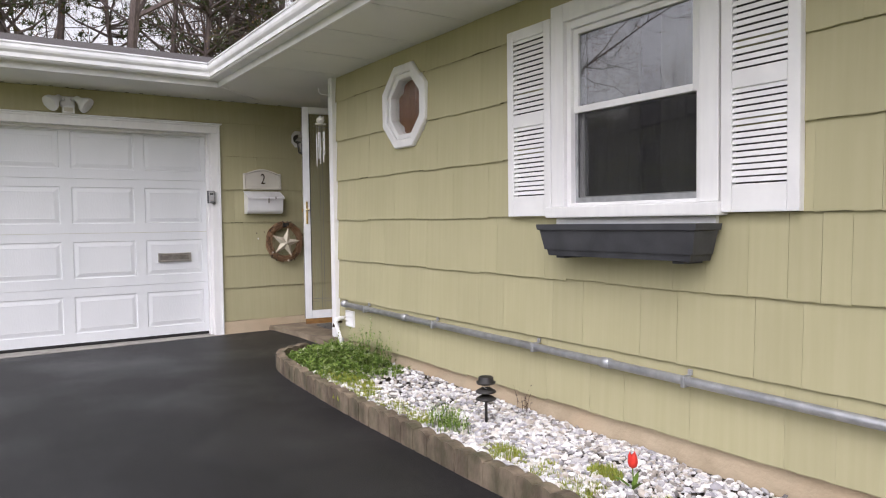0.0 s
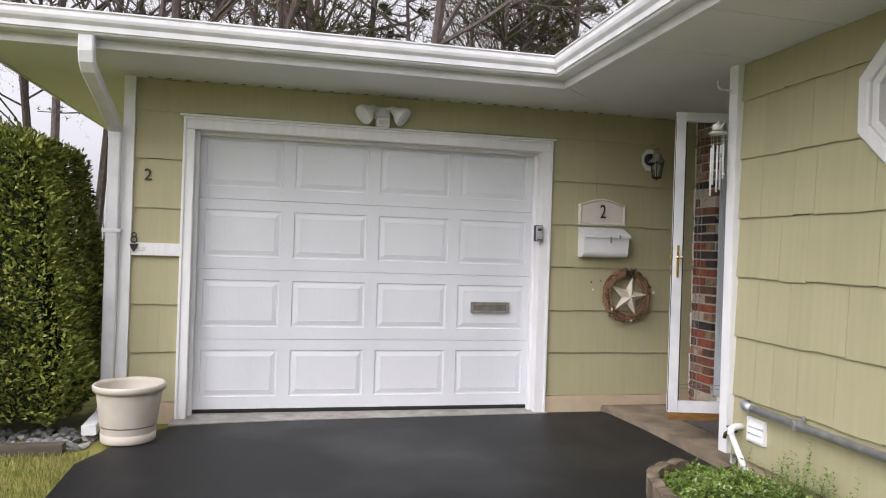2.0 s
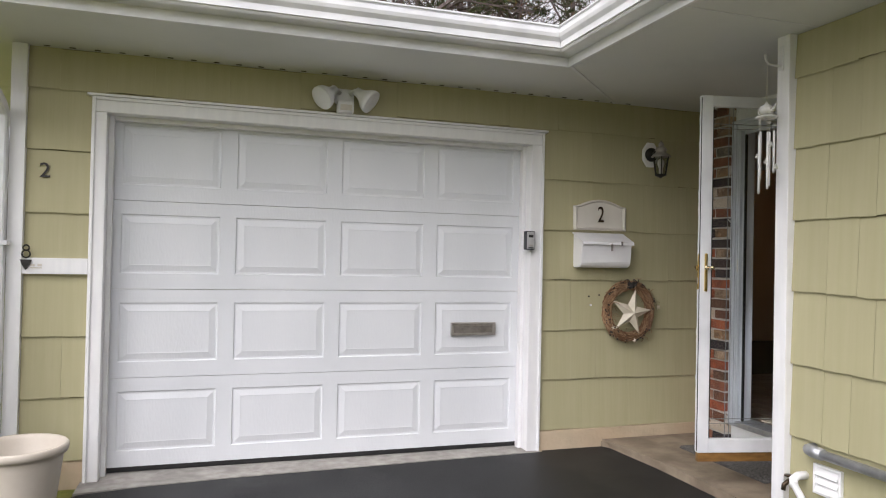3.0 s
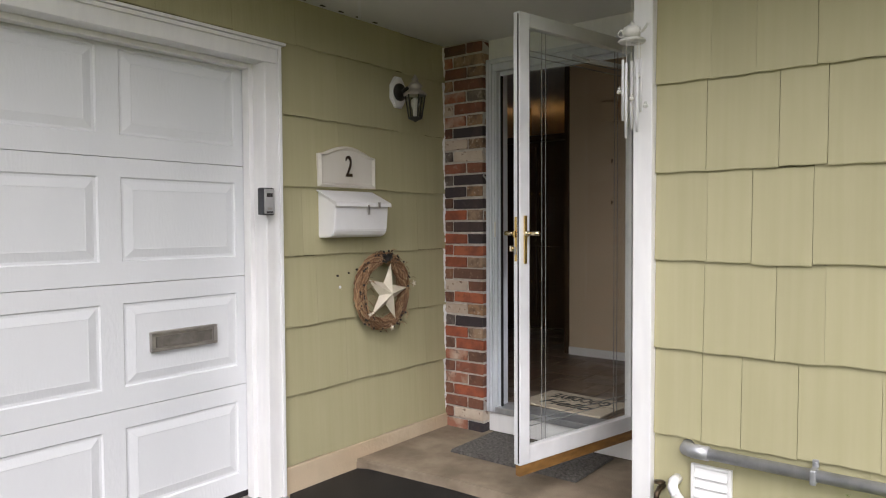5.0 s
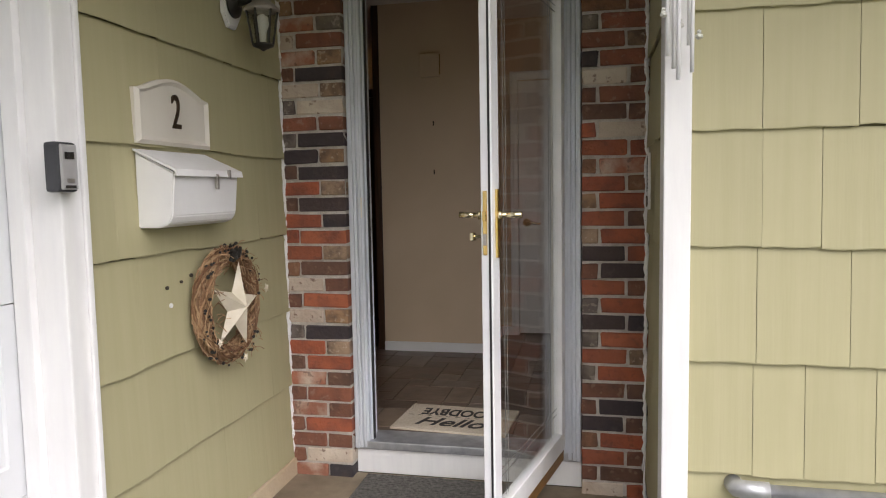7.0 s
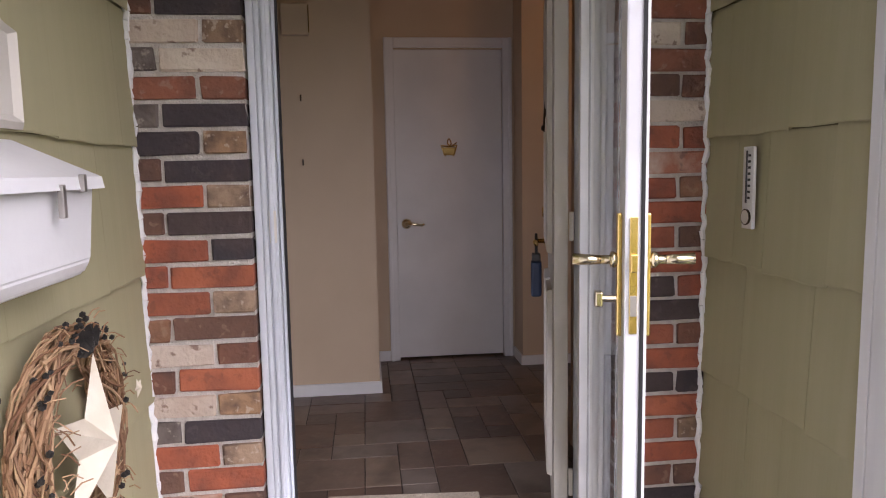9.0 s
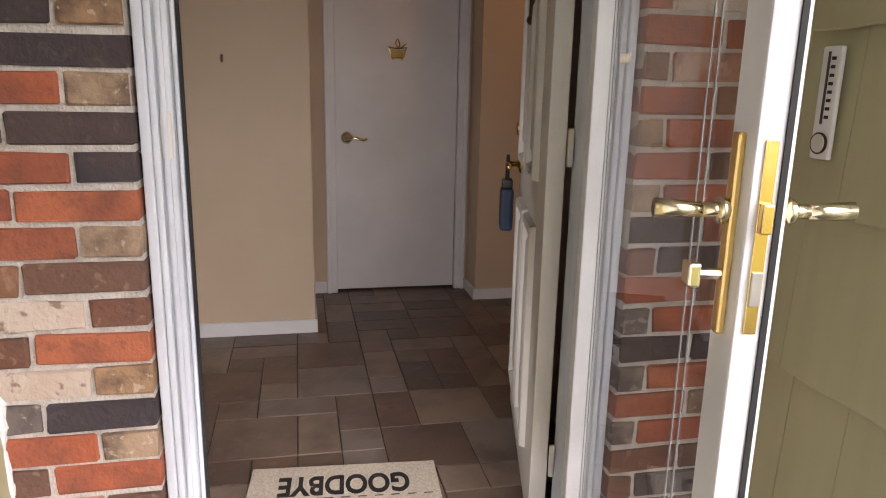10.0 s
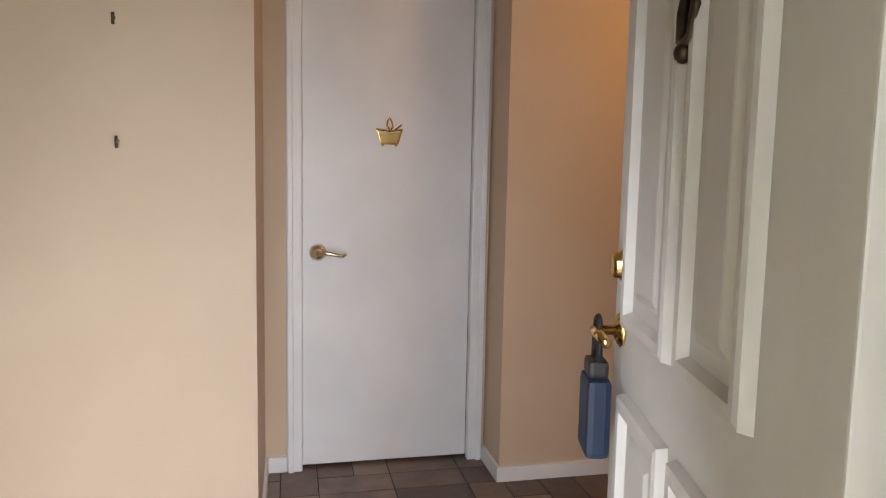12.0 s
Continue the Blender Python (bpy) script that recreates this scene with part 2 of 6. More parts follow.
BRICKS = {
    "r": brick_kind("red_brick", [(0.0, (0.37, 0.105, 0.054)), (0.4, (0.31, 0.098, 0.053)), (0.7, (0.40, 0.125, 0.064))], 0.72, (0.16, 0.06, 0.043), 0.32, (0.09, 0.05, 0.04), 10.0),
    "d": brick_kind("dull_red_brick", [(0.0, (0.24, 0.098, 0.062)), (0.5, (0.28, 0.105, 0.064))], 0.6, (0.13, 0.06, 0.045), 0.25),
    "b": brick_kind("brown_brick", [(0.0, (0.19, 0.085, 0.055)), (0.5, (0.15, 0.08, 0.056)), (0.8, (0.24, 0.12, 0.07))], 0.6, (0.07, 0.045, 0.04), 0.35, (0.36, 0.24, 0.16)),
    "c": brick_kind("charcoal_brick", [(0.0, (0.052, 0.042, 0.046)), (0.5, (0.066, 0.048, 0.046)), (0.8, (0.045, 0.04, 0.045))], 0.5, (0.09, 0.06, 0.055), 0.10, (0.22, 0.17, 0.16)),
    "w": brick_kind("whitewashed_brick", [(0.0, (0.60, 0.52, 0.43)), (0.5, (0.54, 0.45, 0.37))], 0.35, (0.35, 0.22, 0.15), 0.75, (0.16, 0.085, 0.06), 9.0),
    "s": brick_kind("limed_red_brick", [(0.0, (0.36, 0.14, 0.085)), (0.5, (0.30, 0.13, 0.085))], 0.95, (0.58, 0.47, 0.38), 0.6, (0.12, 0.07, 0.055), 9.0),
    "m": brick_kind("mottled_tan_brick", [(0.0, (0.33, 0.20, 0.115)), (0.5, (0.26, 0.17, 0.11)), (0.8, (0.36, 0.25, 0.17))], 0.9, (0.10, 0.065, 0.05), 0.55, (0.55, 0.45, 0.36), 16.0),
    "g": brick_kind("grey_mottled_brick", [(0.0, (0.16, 0.13, 0.115)), (0.5, (0.21, 0.17, 0.14))], 0.8, (0.07, 0.055, 0.05), 0.5, (0.45, 0.39, 0.33), 14.0),
}
TILE = piece_mat("slate_tile", [(0.0, (0.105, 0.068, 0.048)), (0.2, (0.15, 0.104, 0.075)), (0.4, (0.082, 0.054, 0.040)), (0.55, (0.19, 0.14, 0.10)),
                                (0.72, (0.12, 0.072, 0.048)), (0.88, (0.165, 0.13, 0.105))], 0.33, 0.75, (0.075, 0.050, 0.036), 0.4, 18, 6.0, 0.25, (0.20, 0.15, 0.11))


# ---- building tools ----
org = {}


def thing(name, label, category, loc=(0, 0, 0), rz=0.0, group="", kind=""):
    """An empty at the base of a thing; its parts are given in its own axes."""
    ob = new(name)
    ob.location, ob.rotation_euler = loc, (0, 0, radians(rz))
    ob.empty_display_size = 0.05
    org[ob] = Vector((0, 0, 0))
    return tagged(ob, label, category, group, kind)


def mesh_of(name, bm, material, smooth=False):
    me = bpy.data.meshes.new(name)
    bmesh.ops.recalc_face_normals(bm, faces=bm.faces)
    bm.to_mesh(me)
    bm.free()
    me.materials.append(material)
    if smooth:
        me.polygons.foreach_set("use_smooth", [True] * len(me.polygons))
    return me


def part(name, bm, material, parent=None, label="", smooth=False):
    """One mesh object, its origin in its middle, under a thing or a part."""
    pts = [v.co for v in bm.verts]
    c = Vector([(min(p[i] for p in pts) + max(p[i] for p in pts)) / 2 for i in range(3)])
    bmesh.ops.translate(bm, vec=-c, verts=bm.verts)
    ob = new(name, mesh_of(name, bm, material, smooth))
    ob.location = c - (org[parent] if parent else Vector((0, 0, 0)))
    org[ob] = c
    if parent:
        ob.parent = parent
    return tagged(ob, label)


def struct(name, bm, material, label, category, smooth=False):
    ob = new(name, mesh_of(name, bm, material, smooth))
    org[ob] = Vector((0, 0, 0))
    return tagged(ob, label, category, kind="structure")


def box(bm, x0, x1, y0, y1, z0, z1, bevel=0.0):
    r = bmesh.ops.create_cube(bm, size=1.0)
    for v in r["verts"]:
        v.co = Vector(((x0 + x1) / 2 + v.co.x * (x1 - x0), (y0 + y1) / 2 + v.co.y * (y1 - y0), (z0 + z1) / 2 + v.co.z * (z1 - z0)))
    if bevel:
        es = list({e for v in r["verts"] for e in v.link_edges})
        bmesh.ops.bevel(bm, geom=es, offset=bevel, segments=2, affect='EDGES', profile=0.6)
    return bm


def boxes(*rows, bevel=0.0):
    bm = bmesh.new()
    for r in rows:
        box(bm, *r, bevel=bevel)
    return bm


def prism(bm, pts, axis, a0, a1):
    """A polygon of (u, v) pushed along an axis: x: (y, z), y: (x, z), z: (x, y)."""
    def at(u, v, a):
        return {"x": (a, u, v), "y": (u, a, v), "z": (u, v, a)}[axis]
    lo, hi = [bm.verts.new(at(u, v, a0)) for u, v in pts], [bm.verts.new(at(u, v, a1)) for u, v in pts]
    bm.faces.new(lo)
    bm.faces.new(hi)
    for i in range(len(pts)):
        j = (i + 1) % len(pts)
        bm.faces.new((lo[i], lo[j], hi[j], hi[i]))
    return bm


def lathe(bm, profile, at=(0, 0, 0), n=20, axis="z"):
    """Rings of (radius, height) turned round an axis."""
    rings = []
    for r, h in profile:
        ring = []
        for i in range(n):
            a = 2 * math.pi * i / n
            u, v = r * math.cos(a), r * math.sin(a)
            p = {"z": (u, v, h), "x": (h, u, v), "y": (u, h, v)}[axis]
            ring.append(bm.verts.new((p[0] + at[0], p[1] + at[1], p[2] + at[2])))
        rings.append(ring)
    for a, b in zip(rings, rings[1:]):
        for i in range(n):
            bm.faces.new((a[i], a[(i + 1) % n], b[(i + 1) % n], b[i]))
    for ring in (rings[0], rings[-1]):
        bm.faces.new(ring)
    return bm


def tube(bm, pts, radius, n=8, r2=None, caps=True):
    """A round bar along points, tapering from radius to r2."""
    pts = [Vector(p) for p in pts]
    r2 = radius if r2 is None else r2
    rings, up = [], None
    for i, p in enumerate(pts):
        d = (pts[min(i + 1, len(pts) - 1)] - pts[max(i - 1, 0)]).normalized()
        if up is None:
            up = d.orthogonal().normalized()
        up = (up - d * up.dot(d)).normalized()
        side = d.cross(up)
        r = radius + (r2 - radius) * i / max(len(pts) - 1, 1)
        rings.append([bm.verts.new(p + (up * math.cos(2 * math.pi * k / n) + side * math.sin(2 * math.pi * k / n)) * r) for k in range(n)])
    for a, b in zip(rings, rings[1:]):
        for k in range(n):
            bm.faces.new((a[k], a[(k + 1) % n], b[(k + 1) % n], b[k]))
    if caps:
        bm.faces.new(rings[0])
        bm.faces.new(rings[-1])
    return bm


def ball(bm, at, r, sub=2, squash=(1, 1, 1)):
    res = bmesh.ops.create_icosphere(bm, subdivisions=sub, radius=1.0)
    for v in res["verts"]:
        v.co = Vector((at[0] + v.co.x * r * squash[0], at[1] + v.co.y * r * squash[1], at[2] + v.co.z * r * squash[2]))
    return bm


def B():
    return bmesh.new()


# ---- the plan ----
WX, GY, BX, AY = 2.70, 7.26, 3.43, 5.69      # window wall, garage wall, brick wall, alcove side wall
SOFF, PORCH, FLOOR, CEILZ = 2.388, 0.05, 0.203, 2.62
BL, BR = 6.96, 5.95                          # brick piers end here, the door frame between them



def gz(y):
    """The drive and the bed fall gently away from the garage."""
    return -0.0115 * min(max(5.6 - y, 0.0), 15.0)


def shear(bm):
    for yb in (5.6, -9.4):
        bmesh.ops.bisect_plane(bm, geom=bm.verts[:] + bm.edges[:] + bm.faces[:], plane_co=(0, yb, 0), plane_no=(0, 1, 0))
    for v in bm.verts:
        v.co.z += gz(v.co.y)
    return bm


# ---- ground ----
bm = B()
bmesh.ops.create_grid(bm, x_segments=40, y_segments=40, size=400)
for v in bm.verts:
    v.co.z = -0.035
shear(bm)
ground = struct("ground", bm, GRASS, "uneven green and straw-coloured spring lawn", "lawn")
bm = B()
prism(bm, [(-0.60, 7.03), (-0.78, 6.80), (-0.98, 6.25), (-0.95, 5.4), (-1.1, 4.0), (-1.4, 1.0), (-1.7, -3.0), (-2.0, -9.0), (6.0, -9.0), (3.2, -3.0), (2.3, 0.3),
           (2.1, 1.5), (2.05, 2.2), (1.98, 3.3), (2.0, 4.3), (2.03, 5.2), (2.12, 5.42), (2.45, 5.62), (2.70, 5.72), (2.70, 6.6), (2.685, 7.12), (2.64, 7.228), (2.18, 7.235),
           (2.16, 7.20), (1.0, 7.16), (0.2, 7.13), (-0.3, 7.09)], "z", -0.10, 0.0)
shear(bm)
driveway = struct("driveway", bm, ASPHALT, "freshly sealed black asphalt driveway with paler sheen painted in patches", "driveway")
bm = B()
prism(bm, [(-0.62, 7.40), (-0.62, 7.04), (-0.30, 7.095), (0.2, 7.135), (1.0, 7.165), (2.15, 7.205), (2.15, 7.40)], "z", -0.1, 0.004)
struct("garage_apron", bm, APRON, "narrow grey concrete strip under the garage door", "apron")
bm = B()
prism(bm, [(2.69, 5.66), (3.50, 5.66), (3.50, 7.27), (2.60, 7.27), (2.66, 7.18), (2.705, 6.6), (2.705, 5.75)], "z", -0.1, PORCH)
bmesh.ops.bevel(bm, geom=[e for e in bm.edges if all(v.co.z > 0 for v in e.verts)], offset=0.015, segments=2, affect='EDGES')
struct("porch_slab", bm, CONCRETE, "worn beige concrete porch slab with damp stains", "porch")

# ---- walls ----
# garage wall with its opening
bm = boxes((-0.97, -0.545, GY, GY + 0.14, 0.13, SOFF), (2.075, BX + 0.3, GY, GY + 0.14, 0.13, SOFF), (-0.545, 2.075, GY, GY + 0.14, 2.065, SOFF))
wall_garage = struct("wall_garage", bm, OLIVE_EDGE, "garage front wall clad in olive green shingles", "wall")
struct("foundation_garage", boxes((-0.965, -0.605, GY - 0.012, GY + 0.1, -0.1, 0.127), (2.15, 3.44, GY - 0.03, GY + 0.1, -0.1, 0.127), bevel=0.006), FOUND,
       "peach-painted foundation under the garage wall, chipped", "foundation")
struct("wall_garage_end", boxes((-0.96, -0.85, GY + 0.14, 12.5, 0.0, SOFF)), OLIVE, "olive end wall of the garage", "wall")
# window wall
WY0, WY1, WZ0, WZ1 = 1.938, 2.798, 1.203, 2.173      # window opening
OY, OZ, OR = 4.455, 1.975, 0.215                     # octagon's middle and reach
bm = boxes((WX, WX + 0.16, -5.0, WY0, 0.14, SOFF), (WX, WX + 0.16, WY1, OY - OR, 0.14, SOFF), (WX, WX + 0.16, OY + OR, AY - 0.0165, 0.14, SOFF),
           (WX, WX + 0.16, WY0, WY1, 0.14, WZ0), (WX, WX + 0.16, WY0, WY1, WZ1, SOFF),
           (WX, WX + 0.16, OY - OR, OY + OR, 0.14, OZ - OR), (WX, WX + 0.16, OY - OR, OY + OR, OZ + OR, SOFF))
wall_window = struct("wall_window", bm, OLIVE_EDGE, "house front wall clad in olive green shingles", "wall")
struct("foundation_front", boxes((WX + 0.012, WX + 0.16, -5.0, 5.6, -0.1, 0.139)), FOUND, "peach-painted foundation strip, stained", "foundation")
# alcove side wall
wall_alcove = struct("wall_alcove", boxes((WX + 0.162, 3.52, AY - 0.14, AY - 0.0165, PORCH, SOFF)), OLIVE_EDGE, "alcove side wall clad in olive shingles", "wall")
# brick wall around the front door
bm = boxes((BX + 0.001, 3.60, BL + 0.004, GY + 0.0, PORCH, SOFF), (BX + 0.001, 3.60, AY - 0.012, BR - 0.004, PORCH, SOFF))
wall_brick = struct("wall_brick", bm, MORTAR, "red and charcoal brick piers with pale mortar beside the front door", "wall")
struct("wall_front_inner", boxes((3.52, 3.60, 3.0, AY - 0.14, PORCH, CEILZ), (3.52, 3.60, GY + 0.14, 11.0, 0, CEILZ)), PLASTER, "inner face of the front wall", "wall")
# soffit, L-shaped, over the walls' outer edges and the alcove
bm = B()
prism(bm, [(-1.72, 6.52), (1.95, 6.52), (1.95, -5.0), (3.62, -5.0), (3.62, 7.40), (-0.97, 7.40), (-0.97, 12.4), (-1.72, 12.4)], "z", SOFF, SOFF + 0.02)
soffit = struct("ceiling_soffit", bm, SOFFIT, "off-white vinyl soffit with panel seams", "soffit")
# roof: two slopes that meet in a valley
bm = B()
e, k = 2.56, 0.245
def slope(pts):
    lo = [bm.verts.new(p) for p in pts]
    hi = [bm.verts.new((p[0], p[1], p[2] + 0.03)) for p in pts]
    bm.faces.new(lo)
    bm.faces.new(hi)
    for i in range(len(pts)):
        j = (i + 1) % len(pts)
        bm.faces.new((lo[i], lo[j], hi[j], hi[i]))
slope([(-1.75, 6.50, e), (1.93, 6.50, e), (6.93, 11.5, e + 5 * k), (-1.75, 11.5, e + 5 * k)])
slope([(1.93, 6.50, e), (1.93, -5.5, e), (6.93, -5.5, e + 5 * k), (6.93, 11.5, e + 5 * k)])
slope([(6.93, -5.5, e + 5 * k), (6.93, 11.5, e + 5 * k), (13, 11.5, e + k), (13, -5.5, e + k)])
slope([(-1.75, 11.5, e + 5 * k), (6.93, 11.5, e + 5 * k), (6.93, 16.5, e), (-1.75, 16.5, e)])
struct("roof", bm, ROOF, "low dark asphalt-shingle roof", "roof")
# fascia boards
struct("fascia", boxes((-1.72, 1.95, 6.505, 6.523, SOFF - 0.012, 2.56), (1.938, 1.955, -5.0, 6.523, SOFF - 0.012, 2.56), (-1.735, -1.72, 6.505, 12.4, SOFF - 0.012, 2.56)), ALU,
       "white aluminium fascia board", "fascia")

# ---- rooms behind the door ----
struct("floor_screed", boxes((3.53, 9.0, 3.0, 11.0, 0.0, FLOOR - 0.004)), SOIL, "dark grout bed under the tiles", "floor")
SX, DX, RX = 5.26, 5.90, 5.665
struct("ceiling", boxes((3.60, 9.0, 3.0, 11.0, CEILZ, CEILZ + 0.08)), CEIL, "plain painted ceiling", "ceiling")
struct("wall_stub", boxes((SX, DX + 0.10, 6.607, 7.36, FLOOR - 0.004, CEILZ)), PLASTER, "beige painted wall block between hall and next room", "wall")
bm = boxes((DX, DX + 0.10, 6.485, 6.607, FLOOR - 0.004, CEILZ), (DX, DX + 0.10, 5.714, 5.765, FLOOR - 0.004, CEILZ), (DX, DX + 0.10, 5.765, 6.485, 2.155, CEILZ))
struct("wall_niche", bm, PLASTER, "beige wall round the white inner door", "wall")
struct("wall_hall", boxes((RX, DX + 0.10, 3.0, 5.714, FLOOR - 0.004, CEILZ)), PLASTER, "beige hall wall lit by warm lamplight", "wall")
# added wall, hidden by the door: blocks light so the hinge gap stays dark
struct("wall_gap_blocker", boxes((3.601, 4.40, 5.69, 5.79, FLOOR - 0.004, CEILZ)), PLASTER, "beige wall added behind the front door to keep its hinge gap dark", "wall")
struct("wall_hall_end", boxes((3.52, 9.0, 2.9, 3.0, 0, CEILZ)), PLASTER, "plain hall end wall", "wall")
struct("wall_room_back", boxes((9.0, 9.1, 2.9, 11.1, 0, CEILZ)), PLASTER, "plain back wall", "wall")
struct("wall_room_side", boxes((3.52, 9.0, 11.0, 11.1, 0, CEILZ)), PLASTER, "plain side wall", "wall")
bb = boxes((SX - 0.012, SX, 6.595, 7.36, FLOOR, FLOOR + 0.065), (SX, DX, 6.595, 6.607, FLOOR, FLOOR + 0.065), (DX - 0.012, DX, 6.525, 6.595, FLOOR, FLOOR + 0.065),
           (RX - 0.012, RX, 3.0, 5.726, FLOOR, FLOOR + 0.06), (RX, DX, 5.714, 5.726, FLOOR, FLOOR + 0.06))
struct("baseboard", bb, IWHITE, "white painted baseboard", "baseboard")

# plain walls that close the house behind
struct("wall_garage_rear", boxes((-0.96, 3.52, 12.3, 12.4, 0, SOFF)), OLIVE, "plain olive rear wall of the garage", "wall")
struct("wall_house_end", boxes((WX + 0.16, 9.1, -5.1, -5.0, 0, SOFF)), OLIVE, "plain olive end wall of the house", "wall")
struct("wall_house_rear", boxes((9.1, 9.2, -5.1, 11.1, 0, SOFF)), OLIVE, "plain olive rear wall of the house", "wall")

# ---- garage door, trim and eaves ----
GX0, GX1, GDY = -0.53, 2.06, 7.37
trim = struct("trim_garage", boxes((-0.607, -0.53, GY - 0.035, GDY + 0.03, 0.0, 2.05), (2.06, 2.15, GY - 0.035, GDY + 0.03, 0.0, 2.05),
                                   (-0.607, 2.15, GY - 0.035, GDY + 0.03, 2.05, 2.135), bevel=0.006), TRIM, "white painted garage door trim with scuffed feet", "trim")
part("drip_cap", boxes((-0.63, 2.17, GY - 0.055, GY, 2.136, 2.15), bevel=0.003), TRIM, trim)
for x0, x1, za, zb in ((-0.6065, -0.588, 0.002, 2.1345), (2.131, 2.1495, 0.002, 2.1345), (-0.587, 2.130, 2.116, 2.1345)):
    part("outer_bead", boxes((x0, x1, GY - 0.046, GY - 0.0355, za, zb), bevel=0.004), TRIM, trim)
part("inner_stop", boxes((-0.53, -0.505, GDY - 0.055, GDY - 0.005, 0.0, 2.05), bevel=0.004), TRIM, trim)
part("inner_stop", boxes((2.035, 2.06, GDY - 0.055, GDY - 0.005, 0.0, 2.05), bevel=0.004), TRIM, trim)
part("inner_stop", boxes((-0.505, 2.035, GDY - 0.055, GDY - 0.005, 2.025, 2.05), bevel=0.004), TRIM, trim)

door_garage = thing("garage_door", "white four-section steel garage door with raised panels, closed", "garage door", ((GX0 + GX1) / 2, GDY, 0.0))
PW, PH, CP = 0.545, 0.345, 0.637
def nested(bm, x0, x1, z0, z1, steps):
    """Rings of a raised panel, each step an inset and a depth."""
    prev = None
    for ins, dep in steps:
        q = [bm.verts.new(p) for p in ((x0 + ins, dep, z0 + ins), (x1 - ins, dep, z0 + ins), (x1 - ins, dep, z1 - ins), (x0 + ins, dep, z1 - ins))]
        if prev:
            for i in range(4):
                bm.faces.new((prev[i], prev[(i + 1) % 4], q[(i + 1) % 4], q[i]))
        prev = q
    bm.faces.new(prev)
for row in range(4):
    z0 = 0.035 + row * 0.514
    z1, zc = z0 + 0.511, 0.035 + row * 0.514 + 0.262
    bm = B()
    cols = [(c - 1.5) * CP for c in range(4)]
    xs = [-1.285] + [v for c in cols for v in (c - PW / 2, c + PW / 2)] + [1.285]
    for a, b in zip(xs[0::2], xs[1::2]):
        box(bm, a, b, 0.0, 0.04, z0, z1)
    for c in cols:
        box(bm, c - PW / 2, c + PW / 2, 0.0, 0.04, z0, zc - PH / 2)
        box(bm, c - PW / 2, c + PW / 2, 0.0, 0.04, zc + PH / 2, z1)
    sec = part("section", bm, DOORWHITE, door_garage)
    for c in cols:
        bm = B()
        nested(bm, c - PW / 2, c + PW / 2, zc - PH / 2, zc + PH / 2, [(0.0, 0.0), (0.006, 0.007), (0.016, 0.0075), (0.050, -0.001), (0.054, 0.0)])
        part("panel", bm, DOORWHITE, sec)
part("bottom_seal", boxes((-1.285, 1.285, 0.0, 0.045, 0.006, 0.034), bevel=0.004), RUBBER, door_garage, "black rubber bottom seal")
# letter slot in the door
slot = thing("mail_slot", "brushed nickel letter slot in the garage door", "mail slot", (1.714, GDY - 0.001, 0.809))
part("plate", boxes((-0.158, 0.158, -0.012, 0.0, -0.043, 0.043), bevel=0.004), NICKEL, slot)
for x0, x1, za, zb in ((-0.158, 0.158, 0.030, 0.043), (-0.158, 0.158, -0.043, -0.030), (-0.158, -0.140, -0.0295, 0.0295), (0.140, 0.158, -0.0295, 0.0295)):
    part("rim", boxes((x0, x1, -0.022, -0.0125, za, zb), bevel=0.003), NICKEL, slot)
part("flap", boxes((-0.134, 0.134, -0.0165, -0.0125, -0.025, 0.021), bevel=0.0015), mat("darker_nickel", (0.20, 0.18, 0.165), (0.29, 0.27, 0.25), 30, 0.45, metal=0.7), slot, "darker hinged flap")

# corner boards
struct("trim_garage_corner", boxes((-1.0, -0.925, GY - 0.045, GY + 0.03, 0.02, SOFF), bevel=0.004), TRIM, "white corner board of the garage", "trim")
cb = struct("trim_house_corner", boxes((WX - 0.05, WX + 0.03, 5.625, AY + 0.012, 0.13, SOFF), bevel=0.005), TRIM, "white corner board with nail marks and worn edges", "trim")
part("return_board", boxes((WX + 0.031, WX + 0.06, AY - 0.011, AY + 0.012, PORCH, SOFF), bevel=0.003), TRIM, cb)
struct("trim_board", boxes((-0.925, -0.608, GY - 0.04, GY - 0.017, 1.148, 1.235), bevel=0.003), TRIM, "short white board nailed across the siding", "trim")

# gutter: one profile swept along both eaves, mitred in the inner corner
GPROF = [(0.0, 2.445), (0.085, 2.445), (0.092, 2.452), (0.094, 2.475), (0.104, 2.492), (0.122, 2.512), (0.128, 2.53), (0.128, 2.552), (0.120, 2.556),
         (0.120, 2.563), (0.131, 2.566), (0.131, 2.574), (0.106, 2.574), (0.104, 2.46), (0.01, 2.456), (0.0, 2.574), (-0.004, 2.574)]
GPROF = [(d, z - 0.017) for d, z in GPROF]
gut = thing("gutter", "white aluminium gutter along both eaves, streaked with dirt", "gutter", (0, 0, 0))
def gutter_run(path):
    bm = B()
    rings = []
    for px, py, dx, dy in path:
        rings.append([bm.verts.new((px + dx * d, py + dy * d, z)) for d, z in GPROF])
    for a, b in zip(rings, rings[1:]):
        for i in range(len(GPROF) - 1):
            bm.faces.new((a[i], a[i + 1], b[i + 1], b[i]))
    for r in (rings[0], rings[-1]):
        bm.faces.new(r)
    return bm
part("trough", gutter_run([(-1.75, 6.503, 0, -1), (1.936, 6.503, -1, -1)]), ALU, gut)
part("trough", gutter_run([(1.936, 6.503, -1, -1), (1.936, -5.0, -1, 0)]), ALU, gut)
part("drip_edge", boxes((-1.75, 1.93, 6.47, 6.51, 2.558, 2.583), (1.90, 1.936, -5.0, 6.51, 2.558, 2.583)), ALU, gut)

